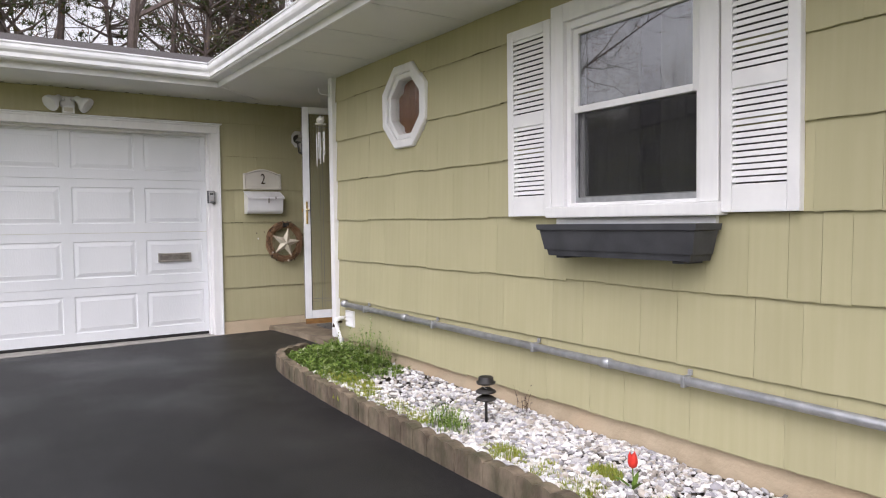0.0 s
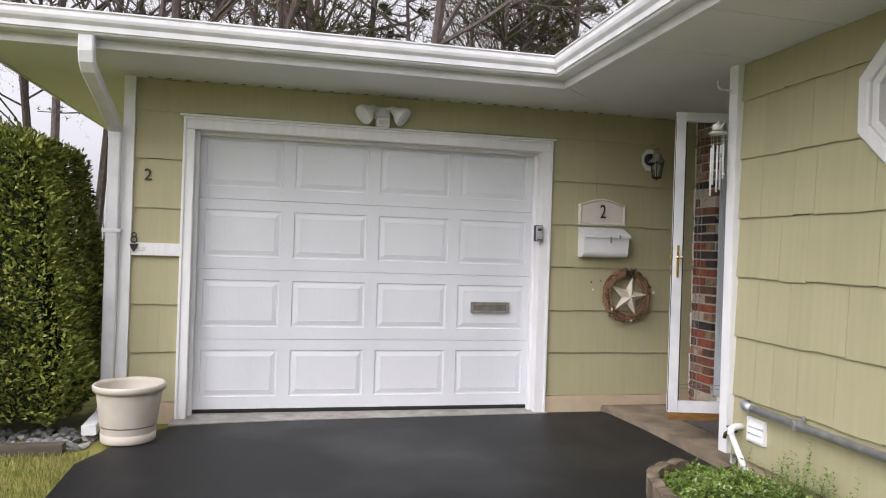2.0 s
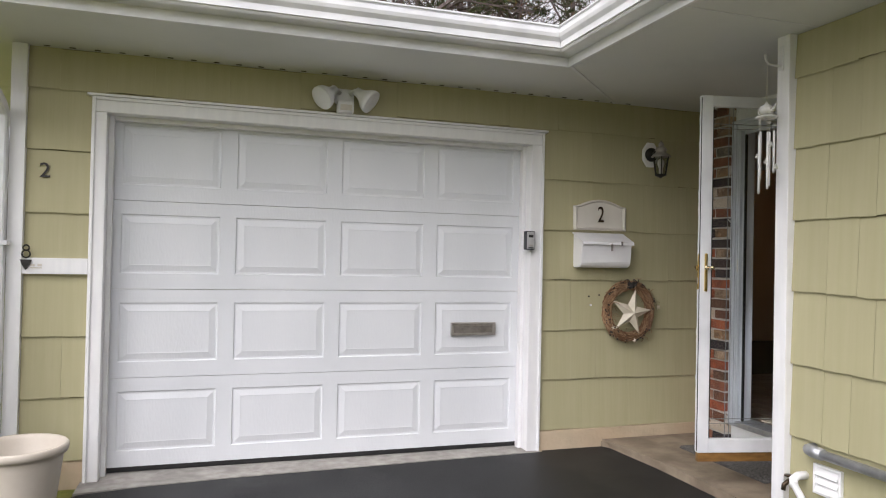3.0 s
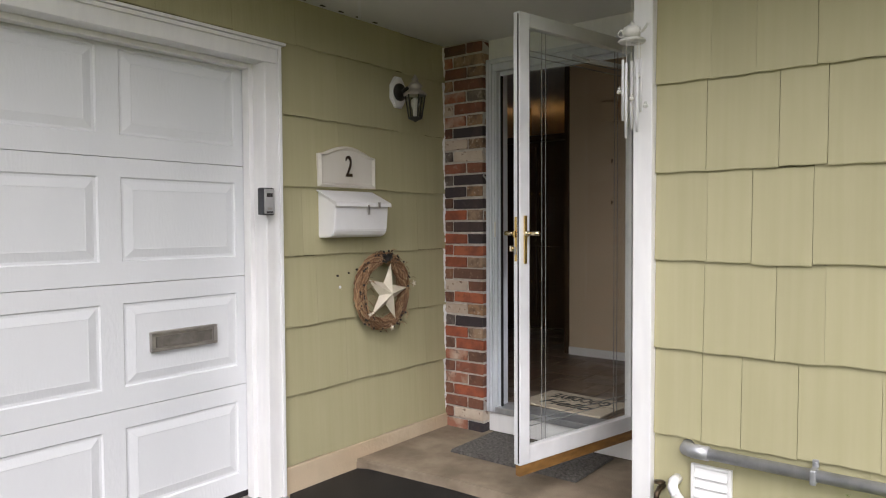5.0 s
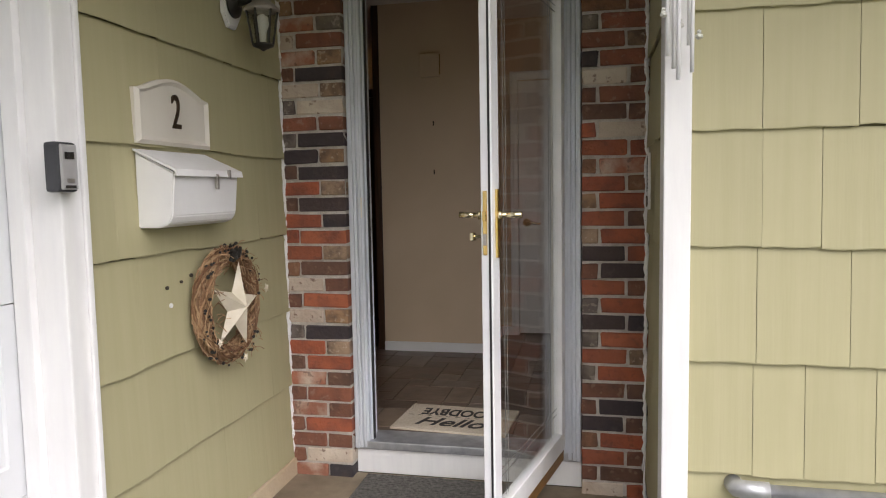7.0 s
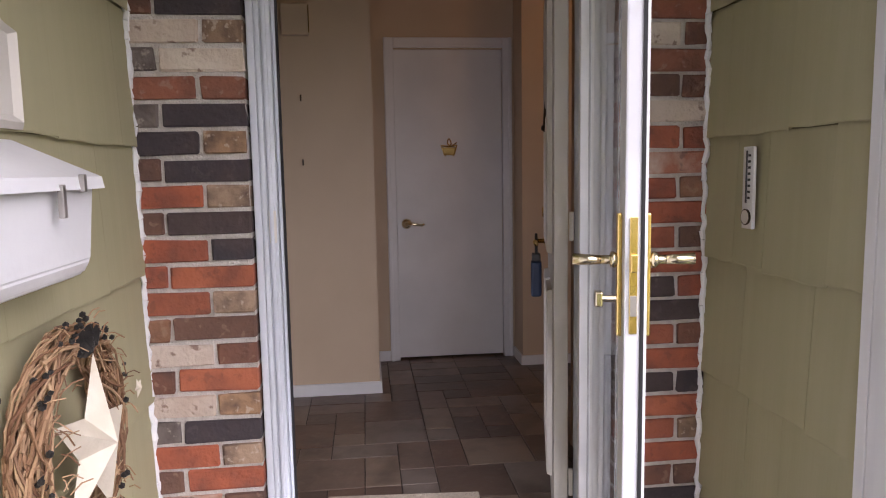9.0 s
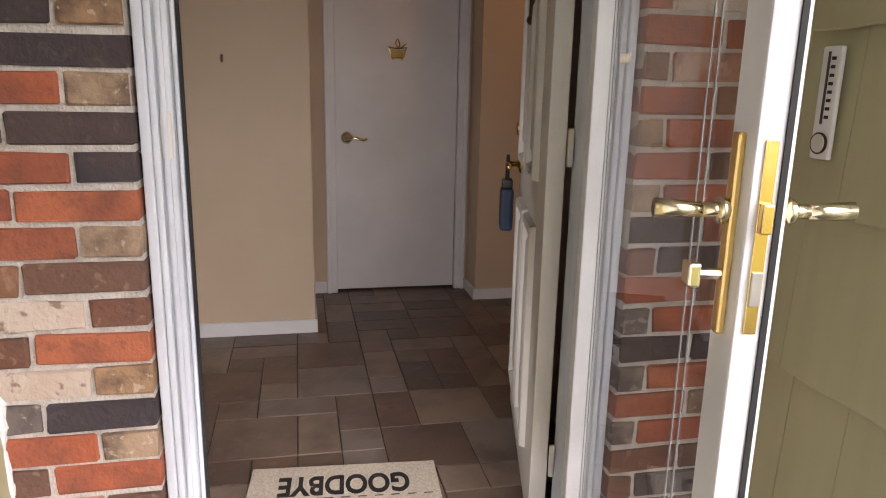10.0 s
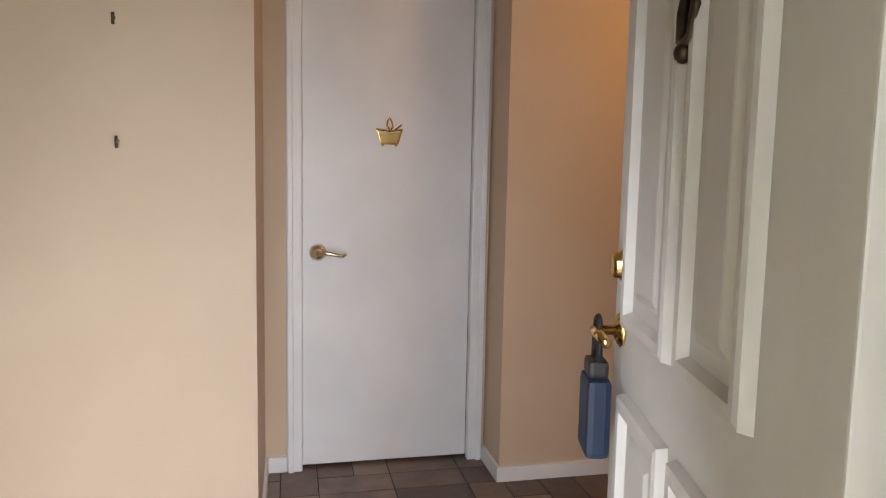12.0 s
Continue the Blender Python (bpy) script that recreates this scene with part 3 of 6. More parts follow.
# downspout with its two elbows and the spill at its foot
down = thing("downspout", "white aluminium downspout with elbows and a spill foot", "downspout", (-1.04, 7.2, 0.0))
def flat_pipe(pts, w=0.075, d=0.055):
    bm = B()
    rings = []
    for i, p in enumerate(pts):
        a, b = Vector(pts[max(i - 1, 0)]), Vector(pts[min(i + 1, len(pts) - 1)])
        t = (b - a).normalized()
        s = Vector((1, 0, 0))
        u = s.cross(t).normalized()
        ring = []
        for cx, cy in ((-1, -0.8), (-0.8, -1), (0.8, -1), (1, -0.8), (1, 0.8), (0.8, 1), (-0.8, 1), (-1, 0.8)):
            ring.append(bm.verts.new(Vector(p) + s * cx * w / 2 + u * cy * d / 2))
        rings.append(ring)
    for a, b in zip(rings, rings[1:]):
        for i in range(8):
            bm.faces.new((a[i], a[(i + 1) % 8], b[(i + 1) % 8], b[i]))
    bm.faces.new(rings[0])
    bm.faces.new(rings[-1])
    return bm
part("upper_elbow", flat_pipe([(0, -0.75, 2.46), (0, -0.75, 2.34), (0, -0.735, 2.29), (0, -0.70, 2.255), (0, -0.06, 2.03), (0, -0.02, 2.0), (0, -0.012, 1.95)], 0.085, 0.065), ALU, down)
part("pipe", flat_pipe([(0, -0.012, 1.975), (0, -0.012, 0.28)], 0.08, 0.06), ALU, down)
part("lower_elbow", flat_pipe([(0, -0.012, 0.30), (0, -0.016, 0.16), (0, -0.05, 0.10), (0, -0.10, 0.075), (-0.01, -0.40, 0.045)], 0.088, 0.066), ALU, down)
part("strap", boxes((-0.06, 0.06, -0.05, 0.03, 1.30, 1.325), bevel=0.002), ALU, down)

# soffit vents: short strips along the garage wall, coloured dark for the shade inside
for i in range(30):
    x = -0.85 + i * 0.125
    if x < BX:
        part("vent_slot", boxes((x, x + 0.03, GY - 0.045, GY - 0.033, SOFF - 0.003, SOFF + 0.002)), DARK, soffit)
for i in range(12):
    y = 5.5 - i * 0.62
    part("panel_seam", boxes((1.96, WX - 0.002, y, y + 0.006, SOFF - 0.003, SOFF + 0.001)), ALU, soffit)
part("panel_seam", boxes((1.955, 2.02, 6.45, 6.456, SOFF - 0.003, SOFF + 0.001)), ALU, soffit)
bm = B()
prism(bm, [(1.95, 6.52), (1.965, 6.51), (2.70, 7.235), (2.69, 7.25)], "z", SOFF - 0.004, SOFF + 0.001)
part("corner_seam", bm, ALU, soffit)

# ---- front door frame, storm door, front door ----
FT = 2.272
# white frame paint, greyed and blued to put the porch's shade in its colour
FRAME_SHADED = mat("frame_paint_shaded", (0.55, 0.58, 0.63), (0.63, 0.655, 0.70), 7, 0.42, 0.12, 30, (4, 4, 0.6), blotch=0.3, blotch_scale=5, dirt=(0.4, 0.4, 0.4))
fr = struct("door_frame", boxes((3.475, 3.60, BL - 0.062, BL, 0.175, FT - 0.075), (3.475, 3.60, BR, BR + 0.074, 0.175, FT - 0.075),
                                (3.475, 3.60, BR, BL, FT - 0.075, FT), bevel=0.006), FRAME_SHADED, "white painted front door frame with brick mould", "door frame")
part("brick_mould", boxes((3.452, 3.476, BL - 0.022, BL - 0.002, 0.175, FT - 0.004), (3.458, 3.476, BL - 0.036, BL - 0.0225, 0.175, FT - 0.004), bevel=0.005), FRAME_SHADED, fr)
part("jamb_bead", boxes((3.466, 3.476, BL - 0.052, BL - 0.040, 0.175, FT - 0.08), bevel=0.004), FRAME_SHADED, fr)
part("brick_mould", boxes((3.452, 3.476, BR + 0.002, BR + 0.022, 0.175, FT - 0.004), (3.458, 3.476, BR + 0.0225, BR + 0.036, 0.175, FT - 0.004), bevel=0.005), FRAME_SHADED, fr)
part("jamb_bead", boxes((3.466, 3.476, BR + 0.042, BR + 0.056, 0.175, FT - 0.08), bevel=0.004), FRAME_SHADED, fr)
part("brick_mould", boxes((3.455, 3.476, BR + 0.037, BL - 0.037, FT - 0.032, FT - 0.004), bevel=0.006), FRAME_SHADED, fr)
part("stop", boxes((3.50, 3.53, BL - 0.072, BL - 0.063, 0.20, FT - 0.1), bevel=0.003), FRAME_SHADED, fr)
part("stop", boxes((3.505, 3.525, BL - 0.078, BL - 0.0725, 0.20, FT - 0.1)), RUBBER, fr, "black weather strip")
part("stop", boxes((3.50, 3.53, BR + 0.075, BR + 0.086, 0.20, FT - 0.1), bevel=0.003), FRAME_SHADED, fr)
part("stop", boxes((3.50, 3.53, BR + 0.087, BL - 0.073, FT - 0.1, FT - 0.076), bevel=0.003), FRAME_SHADED, fr)
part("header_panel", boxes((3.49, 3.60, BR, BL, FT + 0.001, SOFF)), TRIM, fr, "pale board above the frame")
part("kick_board", boxes((3.485, 3.52, BR, BL, PORCH + 0.002, 0.165), bevel=0.004), TRIM, fr, "white kick board below the threshold")
part("threshold", boxes((3.47, 3.63, BR + 0.0, BL, 0.166, 0.204), bevel=0.005), STEEL, fr, "grey aluminium threshold")
part("latch_plate", boxes((3.468, 3.4745, BL - 0.058, BL - 0.038, 1.22, 1.31), bevel=0.003), CREAM, fr, "cream painted strike block")

# storm door: hinged on the near pier, standing open
HX, HY = 3.455, 6.035
ang = math.degrees(math.atan2(6.217 - HY, 2.616 - HX))
SW = math.hypot(6.217 - HY, 2.616 - HX)
storm = thing("storm_door", "white full-view storm door with etched glass, standing open", "door", (HX, HY, 0.0), ang)
z0, z1, T = 0.235, 2.214, 0.019
sf = part("frame", boxes((0.0, 0.05, -T, T, z0, z1), (SW - 0.062, SW, -T, T, z0, z1), (0.05, SW - 0.062, -T, T, z0, z0 + 0.075), (0.05, SW - 0.062, -T, T, z1 - 0.06, z1), bevel=0.004), ALU, storm)
part("glass", boxes((0.05, SW - 0.062, -0.003, 0.003, z0 + 0.075, z1 - 0.06)), PANE, storm, "clear glass with etched border lines").visible_shadow = False
for a in (0.155, 0.18):
    for x in (a - 0.02, SW - 0.012 - a):
        part("etched_line", boxes((x, x + 0.004, -0.0045, -0.0034, z0 + 0.08, z1 - 0.065)), ETCH, storm)
    for z in (z0 + a, z1 - a):
        part("etched_line", boxes((0.052, SW - 0.064, -0.0062, -0.0050, z, z + 0.004)), ETCH, storm)
part("gasket", boxes((SW - 0.07, SW - 0.0625, -0.012, 0.012, z0 + 0.08, z1 - 0.065)), RUBBER, storm, "black glazing gasket")
part("edge_seal", boxes((SW, SW + 0.003, 0.007, 0.013, z0 + 0.01, z1 - 0.01)), RUBBER, storm, "black edge seal")
part("sweep", boxes((0.01, SW - 0.004, -0.014, 0.014, 0.185, 0.2345), bevel=0.003), OAK, storm, "amber-brown bottom sweep")
hz = 1.256
lock = part("lock_plate", boxes((SW, SW + 0.003, -0.011, 0.002, 1.135, 1.33), bevel=0.001), BRASS, storm, "polished brass mortise lock plate")
part("latch_bolt", boxes((SW + 0.003, SW + 0.012, -0.010, 0.001, 1.239, 1.269), bevel=0.002), BRASS, lock)
part("deadbolt", boxes((SW + 0.003, SW + 0.006, -0.010, 0.001, 1.165, 1.2), bevel=0.001), NICKEL, lock)
for s in (-1, 1):
    esc = part("escutcheon", boxes((SW - 0.038, SW - 0.022, min(s * T, s * (T + 0.009)), max(s * T, s * (T + 0.009)), 1.125, 1.335), bevel=0.003), BRASS, storm, "polished brass handle plate")
    bm = B()
    tube(bm, [(SW - 0.03, s * (T + 0.006), hz), (SW - 0.03, s * (T + 0.035), hz)], 0.008, 10)
    lathe(bm, [(0.004, 0), (0.014, 0.004), (0.014, 0.010), (0.010, 0.014)], (SW - 0.03, s * (T + 0.008) - (0.014 if s < 0 else 0), hz), 14, "y")
    tube(bm, [(SW - 0.03, s * (T + 0.035), hz), (SW - 0.032, s * (T + 0.055), hz), (SW - 0.033, s * (T + 0.082), hz + 0.001)], 0.008, 10, 0.0105)
    part("lever", bm, PALEBRASS, esc, smooth=True)
bm = B()
tube(bm, [(SW - 0.03, -T - 0.005, 1.189), (SW - 0.03, -T - 0.035, 1.189)], 0.006, 8)
box(bm, SW - 0.042, SW - 0.018, -T - 0.045, -T - 0.032, 1.176, 1.202, 0.003)
part("thumb_turn", bm, PALEBRASS, storm)
for z in (0.45, 1.2, 1.95):
    bm = B()
    lathe(bm, [(0.008, -0.045), (0.008, 0.045)], (0.004, 0.0, z), 10)
    part("hinge", bm, WHITE, storm)
bm = B()
tube(bm, [(0.02, -0.028, z1 - 0.12), (0.30, -0.055, z1 - 0.12)], 0.012, 10)
tube(bm, [(0.30, -0.055, z1 - 0.12), (0.46, -0.03, z1 - 0.12)], 0.006, 8)
part("closer", bm, ALU, storm)

# front door, swung into the hall
FA = -13.6
fd = thing("front_door", "cream painted panelled front door, swung open into the hall", "door", (3.602, 6.085, 0.0), FA)
DW, D0, D1, DT = 0.80, 0.214, 2.175, 0.044
part("slab", boxes((0.0, DW, -DT, 0.0, D0, D1), bevel=0.003), CREAM, fd)
def raised(bm, x0, x1, z0, z1):
    """A mitred moulding, standing proud, round a raised field."""
    nested(bm, x0, x1, z0, z1, [(0.0, 0.0005), (0.004, 0.017), (0.012, 0.020), (0.026, 0.019), (0.034, 0.004), (0.058, 0.003), (0.074, 0.012), (0.078, 0.013)])
    return bm
for x0, x1 in ((0.165, 0.395), (0.435, 0.69)):
    part("panel", raised(B(), x0, x1, 1.13, 2.02), CREAM, fd)
    part("panel", raised(B(), x0, x1, 0.36, 1.01), CREAM, fd)
for z in (0.42, 1.235, 1.95):
    h = part("hinge", boxes((-0.012, -0.001, -0.060, -0.046, z - 0.045, z + 0.045), bevel=0.003), CREAM, fd, "painted-over butt hinge")
bm = B()
lathe(bm, [(0.012, 0.001), (0.029, 0.001), (0.03, 0.006), (0.024, 0.012), (0.024, 0.020), (0.018, 0.026)], (DW - 0.065, 0, 1.235), 20, "y")
part("deadbolt", bm, BRASS, fd, "brass deadbolt cylinder", True)
bm = B()
lathe(bm, [(0.012, 0.001), (0.031, 0.001), (0.032, 0.006), (0.02, 0.014), (0.010, 0.018), (0.010, 0.05)], (DW - 0.065, 0, 1.115), 20, "y")
tube(bm, [(DW - 0.065, 0.05, 1.115), (DW - 0.10, 0.055, 1.117), (DW - 0.165, 0.05, 1.112)], 0.011, 10, 0.009)
part("lever", bm, BRASS, fd, "brass lever handle", True)
bm = B()
lathe(bm, [(0.012, 0.0), (0.03, 0.0), (0.03, 0.006), (0.012, 0.016)], (0.40, 0.0, 1.66), 16, "y")
tube(bm, [(0.385, 0.012, 1.655), (0.372, 0.016, 1.61), (0.38, 0.018, 1.575), (0.40, 0.02, 1.565), (0.42, 0.018, 1.575), (0.428, 0.016, 1.61), (0.415, 0.012, 1.655)], 0.008, 8)
ball(bm, (0.40, 0.02, 1.556), 0.014)
part("knocker", bm, BRONZE, fd, "dark bronze door knocker", True)
# blue lockbox hung on the lever
lb = thing("lockbox", "blue rubber-sleeved lockbox hung on the door lever", "lockbox", (fd.location.x + 0.715 * math.cos(radians(FA)) - 0.05 * math.sin(radians(FA)),
                                                                                       fd.location.y + 0.715 * math.sin(radians(FA)) + 0.05 * math.cos(radians(FA)), 0.0), FA)
part("body", boxes((-0.045, 0.045, -0.022, 0.022, 0.89, 1.035), bevel=0.012), mat("navy_rubber", (0.008, 0.017, 0.042), (0.014, 0.027, 0.058), 12, 0.55), lb)
part("cap", boxes((-0.03, 0.03, -0.018, 0.018, 1.034, 1.066), bevel=0.008), BLACK, lb)
bm = B()
tube(bm, [(-0.022, 0, 1.06), (-0.022, 0, 1.11), (-0.012, 0, 1.137), (0.0, 0, 1.143), (0.012, 0, 1.137), (0.022, 0, 1.11), (0.022, 0, 1.06)], 0.006, 8)
part("shackle", bm, BLACK, lb, "", True)

# ---- inner door in its niche ----
idr = thing("bathroom_door", "plain white flush inner door, closed", "door", (DX, 6.125, FLOOR))
part("slab", boxes((0.02, 0.055, -0.338, 0.338, 0.012, 1.955), bevel=0.003), IWHITE, idr)
for y0, y1, za, zb in ((0.338, 0.398, 0.0, 2.02), (-0.398, -0.338, 0.0, 2.02), (-0.338, 0.338, 1.958, 2.02)):
    part("casing", boxes((-0.018, 0.0, y0, y1, za, zb), bevel=0.005), IWHITE, idr)
    part("casing_bead", boxes((-0.027, -0.0185, y0 + (0.035 if y0 > 0 else 0.004) if za == 0 else y0, y1 - (0.004 if y0 > 0 else 0.035) if za == 0 else y1, za, zb if za == 0 else za + 0.02), bevel=0.003), IWHITE, idr)
part("jamb", boxes((0.001, 0.019, 0.339, 0.359, 0.0, 1.957)), IWHITE, idr)
part("jamb", boxes((0.001, 0.019, -0.359, -0.339, 0.0, 1.957)), IWHITE, idr)
bm = B()
lathe(bm, [(0.01, 0.02), (0.032, 0.02), (0.033, 0.014), (0.022, 0.006), (0.011, 0.0), (0.011, -0.03)], (0, 0.277, 0.877), 20, "x")
tube(bm, [(-0.03, 0.277, 0.877), (-0.038, 0.24, 0.879), (-0.036, 0.21, 0.872), (-0.036, 0.185, 0.868), (-0.036, 0.17, 0.876)], 0.009, 10, 0.007)
part("lever", bm, PALEBRASS, idr, "polished brass lever handle", True)
sgn = thing("bath_ornament", "small brass bathtub-shaped sign on the inner door", "ornament", (DX + 0.018, 6.125, 1.51))
bm = B()
rim = [(-0.032, 0.0), (0.032, 0.0), (0.045, 0.045), (0.052, 0.056), (0.0, 0.05), (-0.052, 0.056), (-0.045, 0.045), (-0.032, 0.0)]
tube(bm, [(-0.006, u, v) for u, v in rim], 0.0045, 6)
prism(bm, [(-0.030, 0.002), (0.030, 0.002), (0.042, 0.044), (-0.042, 0.044)], "x", -0.004, 0.0)
for u in (-0.026, 0.026):
    ball(bm, (-0.006, u, -0.006), 0.006, 1)
part("tub", bm, BRASS, sgn)
bm = B()
tube(bm, [(-0.008, 0.0, 0.05), (-0.008, -0.014, 0.066), (-0.008, -0.008, 0.088), (-0.008, 0.0, 0.10), (-0.008, 0.008, 0.088), (-0.008, 0.010, 0.07), (-0.008, -0.004, 0.054)], 0.004, 6)
tube(bm, [(-0.008, -0.02, 0.055), (-0.008, -0.034, 0.064), (-0.008, -0.048, 0.075)], 0.0035, 6)
part("bubbles", bm, BRASS, sgn)

# ---- window, shutters, box ----
def text_part(name, words, size, material, parent, m, extrude=0.003, align='CENTER', bold=0.0):
    """Words in the built-in font as a mesh, laid by the pose m in the parent's axes."""
    cu = bpy.data.curves.new(name, 'FONT')
    cu.offset = 0.0 if bold == 0 else bold
    cu.body, cu.size, cu.extrude, cu.align_x, cu.align_y = words, size, extrude, align, 'CENTER'
    tmp = new("lettering", cu)
    me = bpy.data.meshes.new_from_object(tmp.evaluated_get(bpy.context.evaluated_depsgraph_get()))
    bpy.data.objects.remove(tmp)
    me.transform(m)
    me.materials.clear()
    me.materials.append(material)
    ob = new(name, me)
    ob.parent = parent
    ob.location = -org[parent]
    org[ob] = Vector((0, 0, 0))
    return ob


win = thing("window_1", "white double-hung window with dark panes and wide trim", "window", (WX, 2.370, -0.042), kind="structure")
for y0, y1, za, zb in ((-0.51, -0.415, 1.245, 2.31), (0.415, 0.51, 1.245, 2.31), (-0.415, 0.415, 2.215, 2.31)):
    part("casing", boxes((-0.045, 0.02, y0, y1, za, zb), bevel=0.005), TRIM, win)
part("window_sill", boxes((-0.075, 0.03, -0.53, 0.53, 1.185, 1.244), bevel=0.008), TRIM, win)
part("apron_board", boxes((-0.03, 0.0, -0.49, 0.49, 1.15, 1.184), bevel=0.004), TRIM, win)
for y0, y1, za, zb in ((-0.415, -0.385, 1.245, 2.215), (0.385, 0.415, 1.245, 2.215), (-0.385, 0.385, 2.175, 2.215), (-0.385, 0.385, 1.245, 1.262)):
    part("window_frame", boxes((-0.02, 0.10, y0, y1, za, zb), bevel=0.004), WHITE, win)
for name, x0, za, zb, m in (("upper_sash", 0.0, 1.735, 2.174, WHITE), ("lower_sash", 0.035, 1.263, 1.765, WHITE)):
    s = part(name, boxes((x0, x0 + 0.03, -0.384, -0.35, za, zb), (x0, x0 + 0.03, 0.35, 0.384, za, zb), (x0, x0 + 0.03, -0.35, 0.35, za, za + 0.034), (x0, x0 + 0.03, -0.35, 0.35, zb - 0.03, zb), bevel=0.003), m, win)
    part("pane", boxes((x0 + 0.012, x0 + 0.016, -0.35, 0.35, za + 0.034, zb - 0.03)), WINPANE, s).visible_shadow = False
scr = part("insect_screen", boxes((0.012, 0.022, -0.384, -0.365, 1.263, 1.735), (0.012, 0.022, 0.365, 0.384, 1.263, 1.735), (0.012, 0.022, -0.365, 0.365, 1.263, 1.29)), STEEL, win, "grey screen frame")
SCREEN = bpy.data.materials.new("insect_mesh")
SCREEN.use_nodes = True
sn, sl = SCREEN.node_tree.nodes, SCREEN.node_tree.links
sn["Principled BSDF"].inputs["Base Color"].default_value = (0.03, 0.03, 0.032, 1)
sn["Principled BSDF"].inputs["Roughness"].default_value = 0.8
st_, sm_ = sn.new("ShaderNodeBsdfTransparent"), sn.new("ShaderNodeMixShader")
sm_.inputs[0].default_value = 0.34
sl.new(st_.outputs[0], sm_.inputs[1])
sl.new(sn["Principled BSDF"].outputs[0], sm_.inputs[2])
sl.new(sm_.outputs[0], sn["Material Output"].inputs[0])
part("screen_mesh", boxes((0.016, 0.0175, -0.365, 0.365, 1.29, 1.735)), SCREEN, scr, "fine dark insect mesh")
# curtains, and a near-black box in place of the unlit room behind
cur = thing("curtain", "grey curtains drawn half open behind the window", "curtain", (WX + 0.17, 2.37, 1.16))
for y0, y1 in ((-0.52, -0.06), (0.1, 0.52)):
    bm = B()
    pts = []
    for i in range(41):
        y = y0 + (y1 - y0) * i / 40
        pts.append((0.03 * math.sin(i * 1.35) + 0.012 * math.sin(i * 0.47), y))
    a = [bm.verts.new((x, y, 0.0)) for x, y in pts]
    b = [bm.verts.new((x, y, 1.05)) for x, y in pts]
    for i in range(40):
        bm.faces.new((a[i], a[i + 1], b[i + 1], b[i]))
    cp = part("panel", bm, FABRIC, cur, "", True)
    so = cp.modifiers.new("cloth", 'SOLIDIFY')
    so.thickness = 0.004
# shallow box; the room's dimness is put into its dark colour
struct("room_shade_box", boxes((WX + 0.5, WX + 0.54, 0.6, 5.3, 0.9, SOFF), (WX + 0.16, WX + 0.5, 0.6, 0.64, 0.9, SOFF), (WX + 0.16, WX + 0.5, 5.26, 5.3, 0.9, SOFF),
                                   (WX + 0.16, WX + 0.54, 0.6, 5.3, 0.86, 0.9)), DARK, "near-black box whose colour stands in for the dim room behind the front windows", "wall")


def shutter(y0, y1, label):
    sh = thing("shutter", label, "shutter", (WX, (y0 + y1) / 2, 1.155), group="window shutters")
    w, H = y1 - y0, 1.06
    part("frame", boxes((-0.05, -0.012, -w / 2, -w / 2 + 0.052, 0, H), (-0.05, -0.012, w / 2 - 0.052, w / 2, 0, H), (-0.05, -0.012, -w / 2 + 0.052, w / 2 - 0.052, 0, 0.115),
                        (-0.05, -0.012, -w / 2 + 0.052, w / 2 - 0.052, 0.505, 0.58), (-0.05, -0.012, -w / 2 + 0.052, w / 2 - 0.052, H - 0.06, H), bevel=0.005), WHITE, sh)
    # charcoal sheet whose colour gives the shade in the slat gaps
    part("backing", boxes((-0.018, -0.0125, -w / 2 + 0.05, w / 2 - 0.05, 0.1, H - 0.05)), CHARCOAL, sh, "charcoal sheet standing in for the shade between slats")
    for za, zb in ((0.115, 0.505), (0.58, H - 0.06)):
        k = 15
        st = (zb - za) / k
        for i in range(k):
            z = za + i * st
            bm = B()
            prism(bm, [(-0.047, z + st * 0.30), (-0.045, z + st * 0.24), (-0.030, z + st * 0.96), (-0.034, z + st * 1.03), (-0.039, z + st * 1.03)], "y", -w / 2 + 0.051, w / 2 - 0.051)
            part("slat", bm, WHITE, sh)
    return sh


# prism along y takes (x, z)
shutter(2.883, 3.245, "white louvred shutter beside the window, its slats straight")
shutter(1.507, 1.846, "white louvred shutter close to the window casing")

wb = thing("window_box", "empty charcoal plastic window box under the sill", "planter", (WX, 2.333, 0.95))
def trough(bm, outer, inner):
    prev = None
    first = None
    for (x0, x1, y0, y1, z) in outer + inner:
        q = [bm.verts.new(p) for p in ((x0, y0, z), (x1, y0, z), (x1, y1, z), (x0, y1, z))]
        if prev:
            for i in range(4):
                bm.faces.new((prev[i], prev[(i + 1) % 4], q[(i + 1) % 4], q[i]))
        else:
            bm.faces.new(q)
        prev = q
    bm.faces.new(prev)
    return bm
part("trough", trough(B(), [(-0.175, -0.034, -0.43, 0.43, 0.0), (-0.19, -0.034, -0.455, 0.455, 0.09), (-0.20, -0.034, -0.47, 0.47, 0.128)],
                      [(-0.21, -0.034, -0.482, 0.482, 0.134), (-0.212, -0.034, -0.487, 0.487, 0.160), (-0.204, -0.04, -0.479, 0.479, 0.160), (-0.185, -0.045, -0.45, 0.45, 0.03)]), CHARCOAL, wb)
for y in (-0.36, 0.36):
    part("foot", boxes((-0.16, -0.03, y - 0.03, y + 0.03, -0.012, -0.0005), bevel=0.003), CHARCOAL, wb)
part("bracket", boxes((-0.034, -0.0, -0.3, -0.27, -0.01, 0.145), bevel=0.002), BLACK, wb)
part("bracket", boxes((-0.034, -0.0, 0.27, 0.3, -0.01, 0.145), bevel=0.002), BLACK, wb)

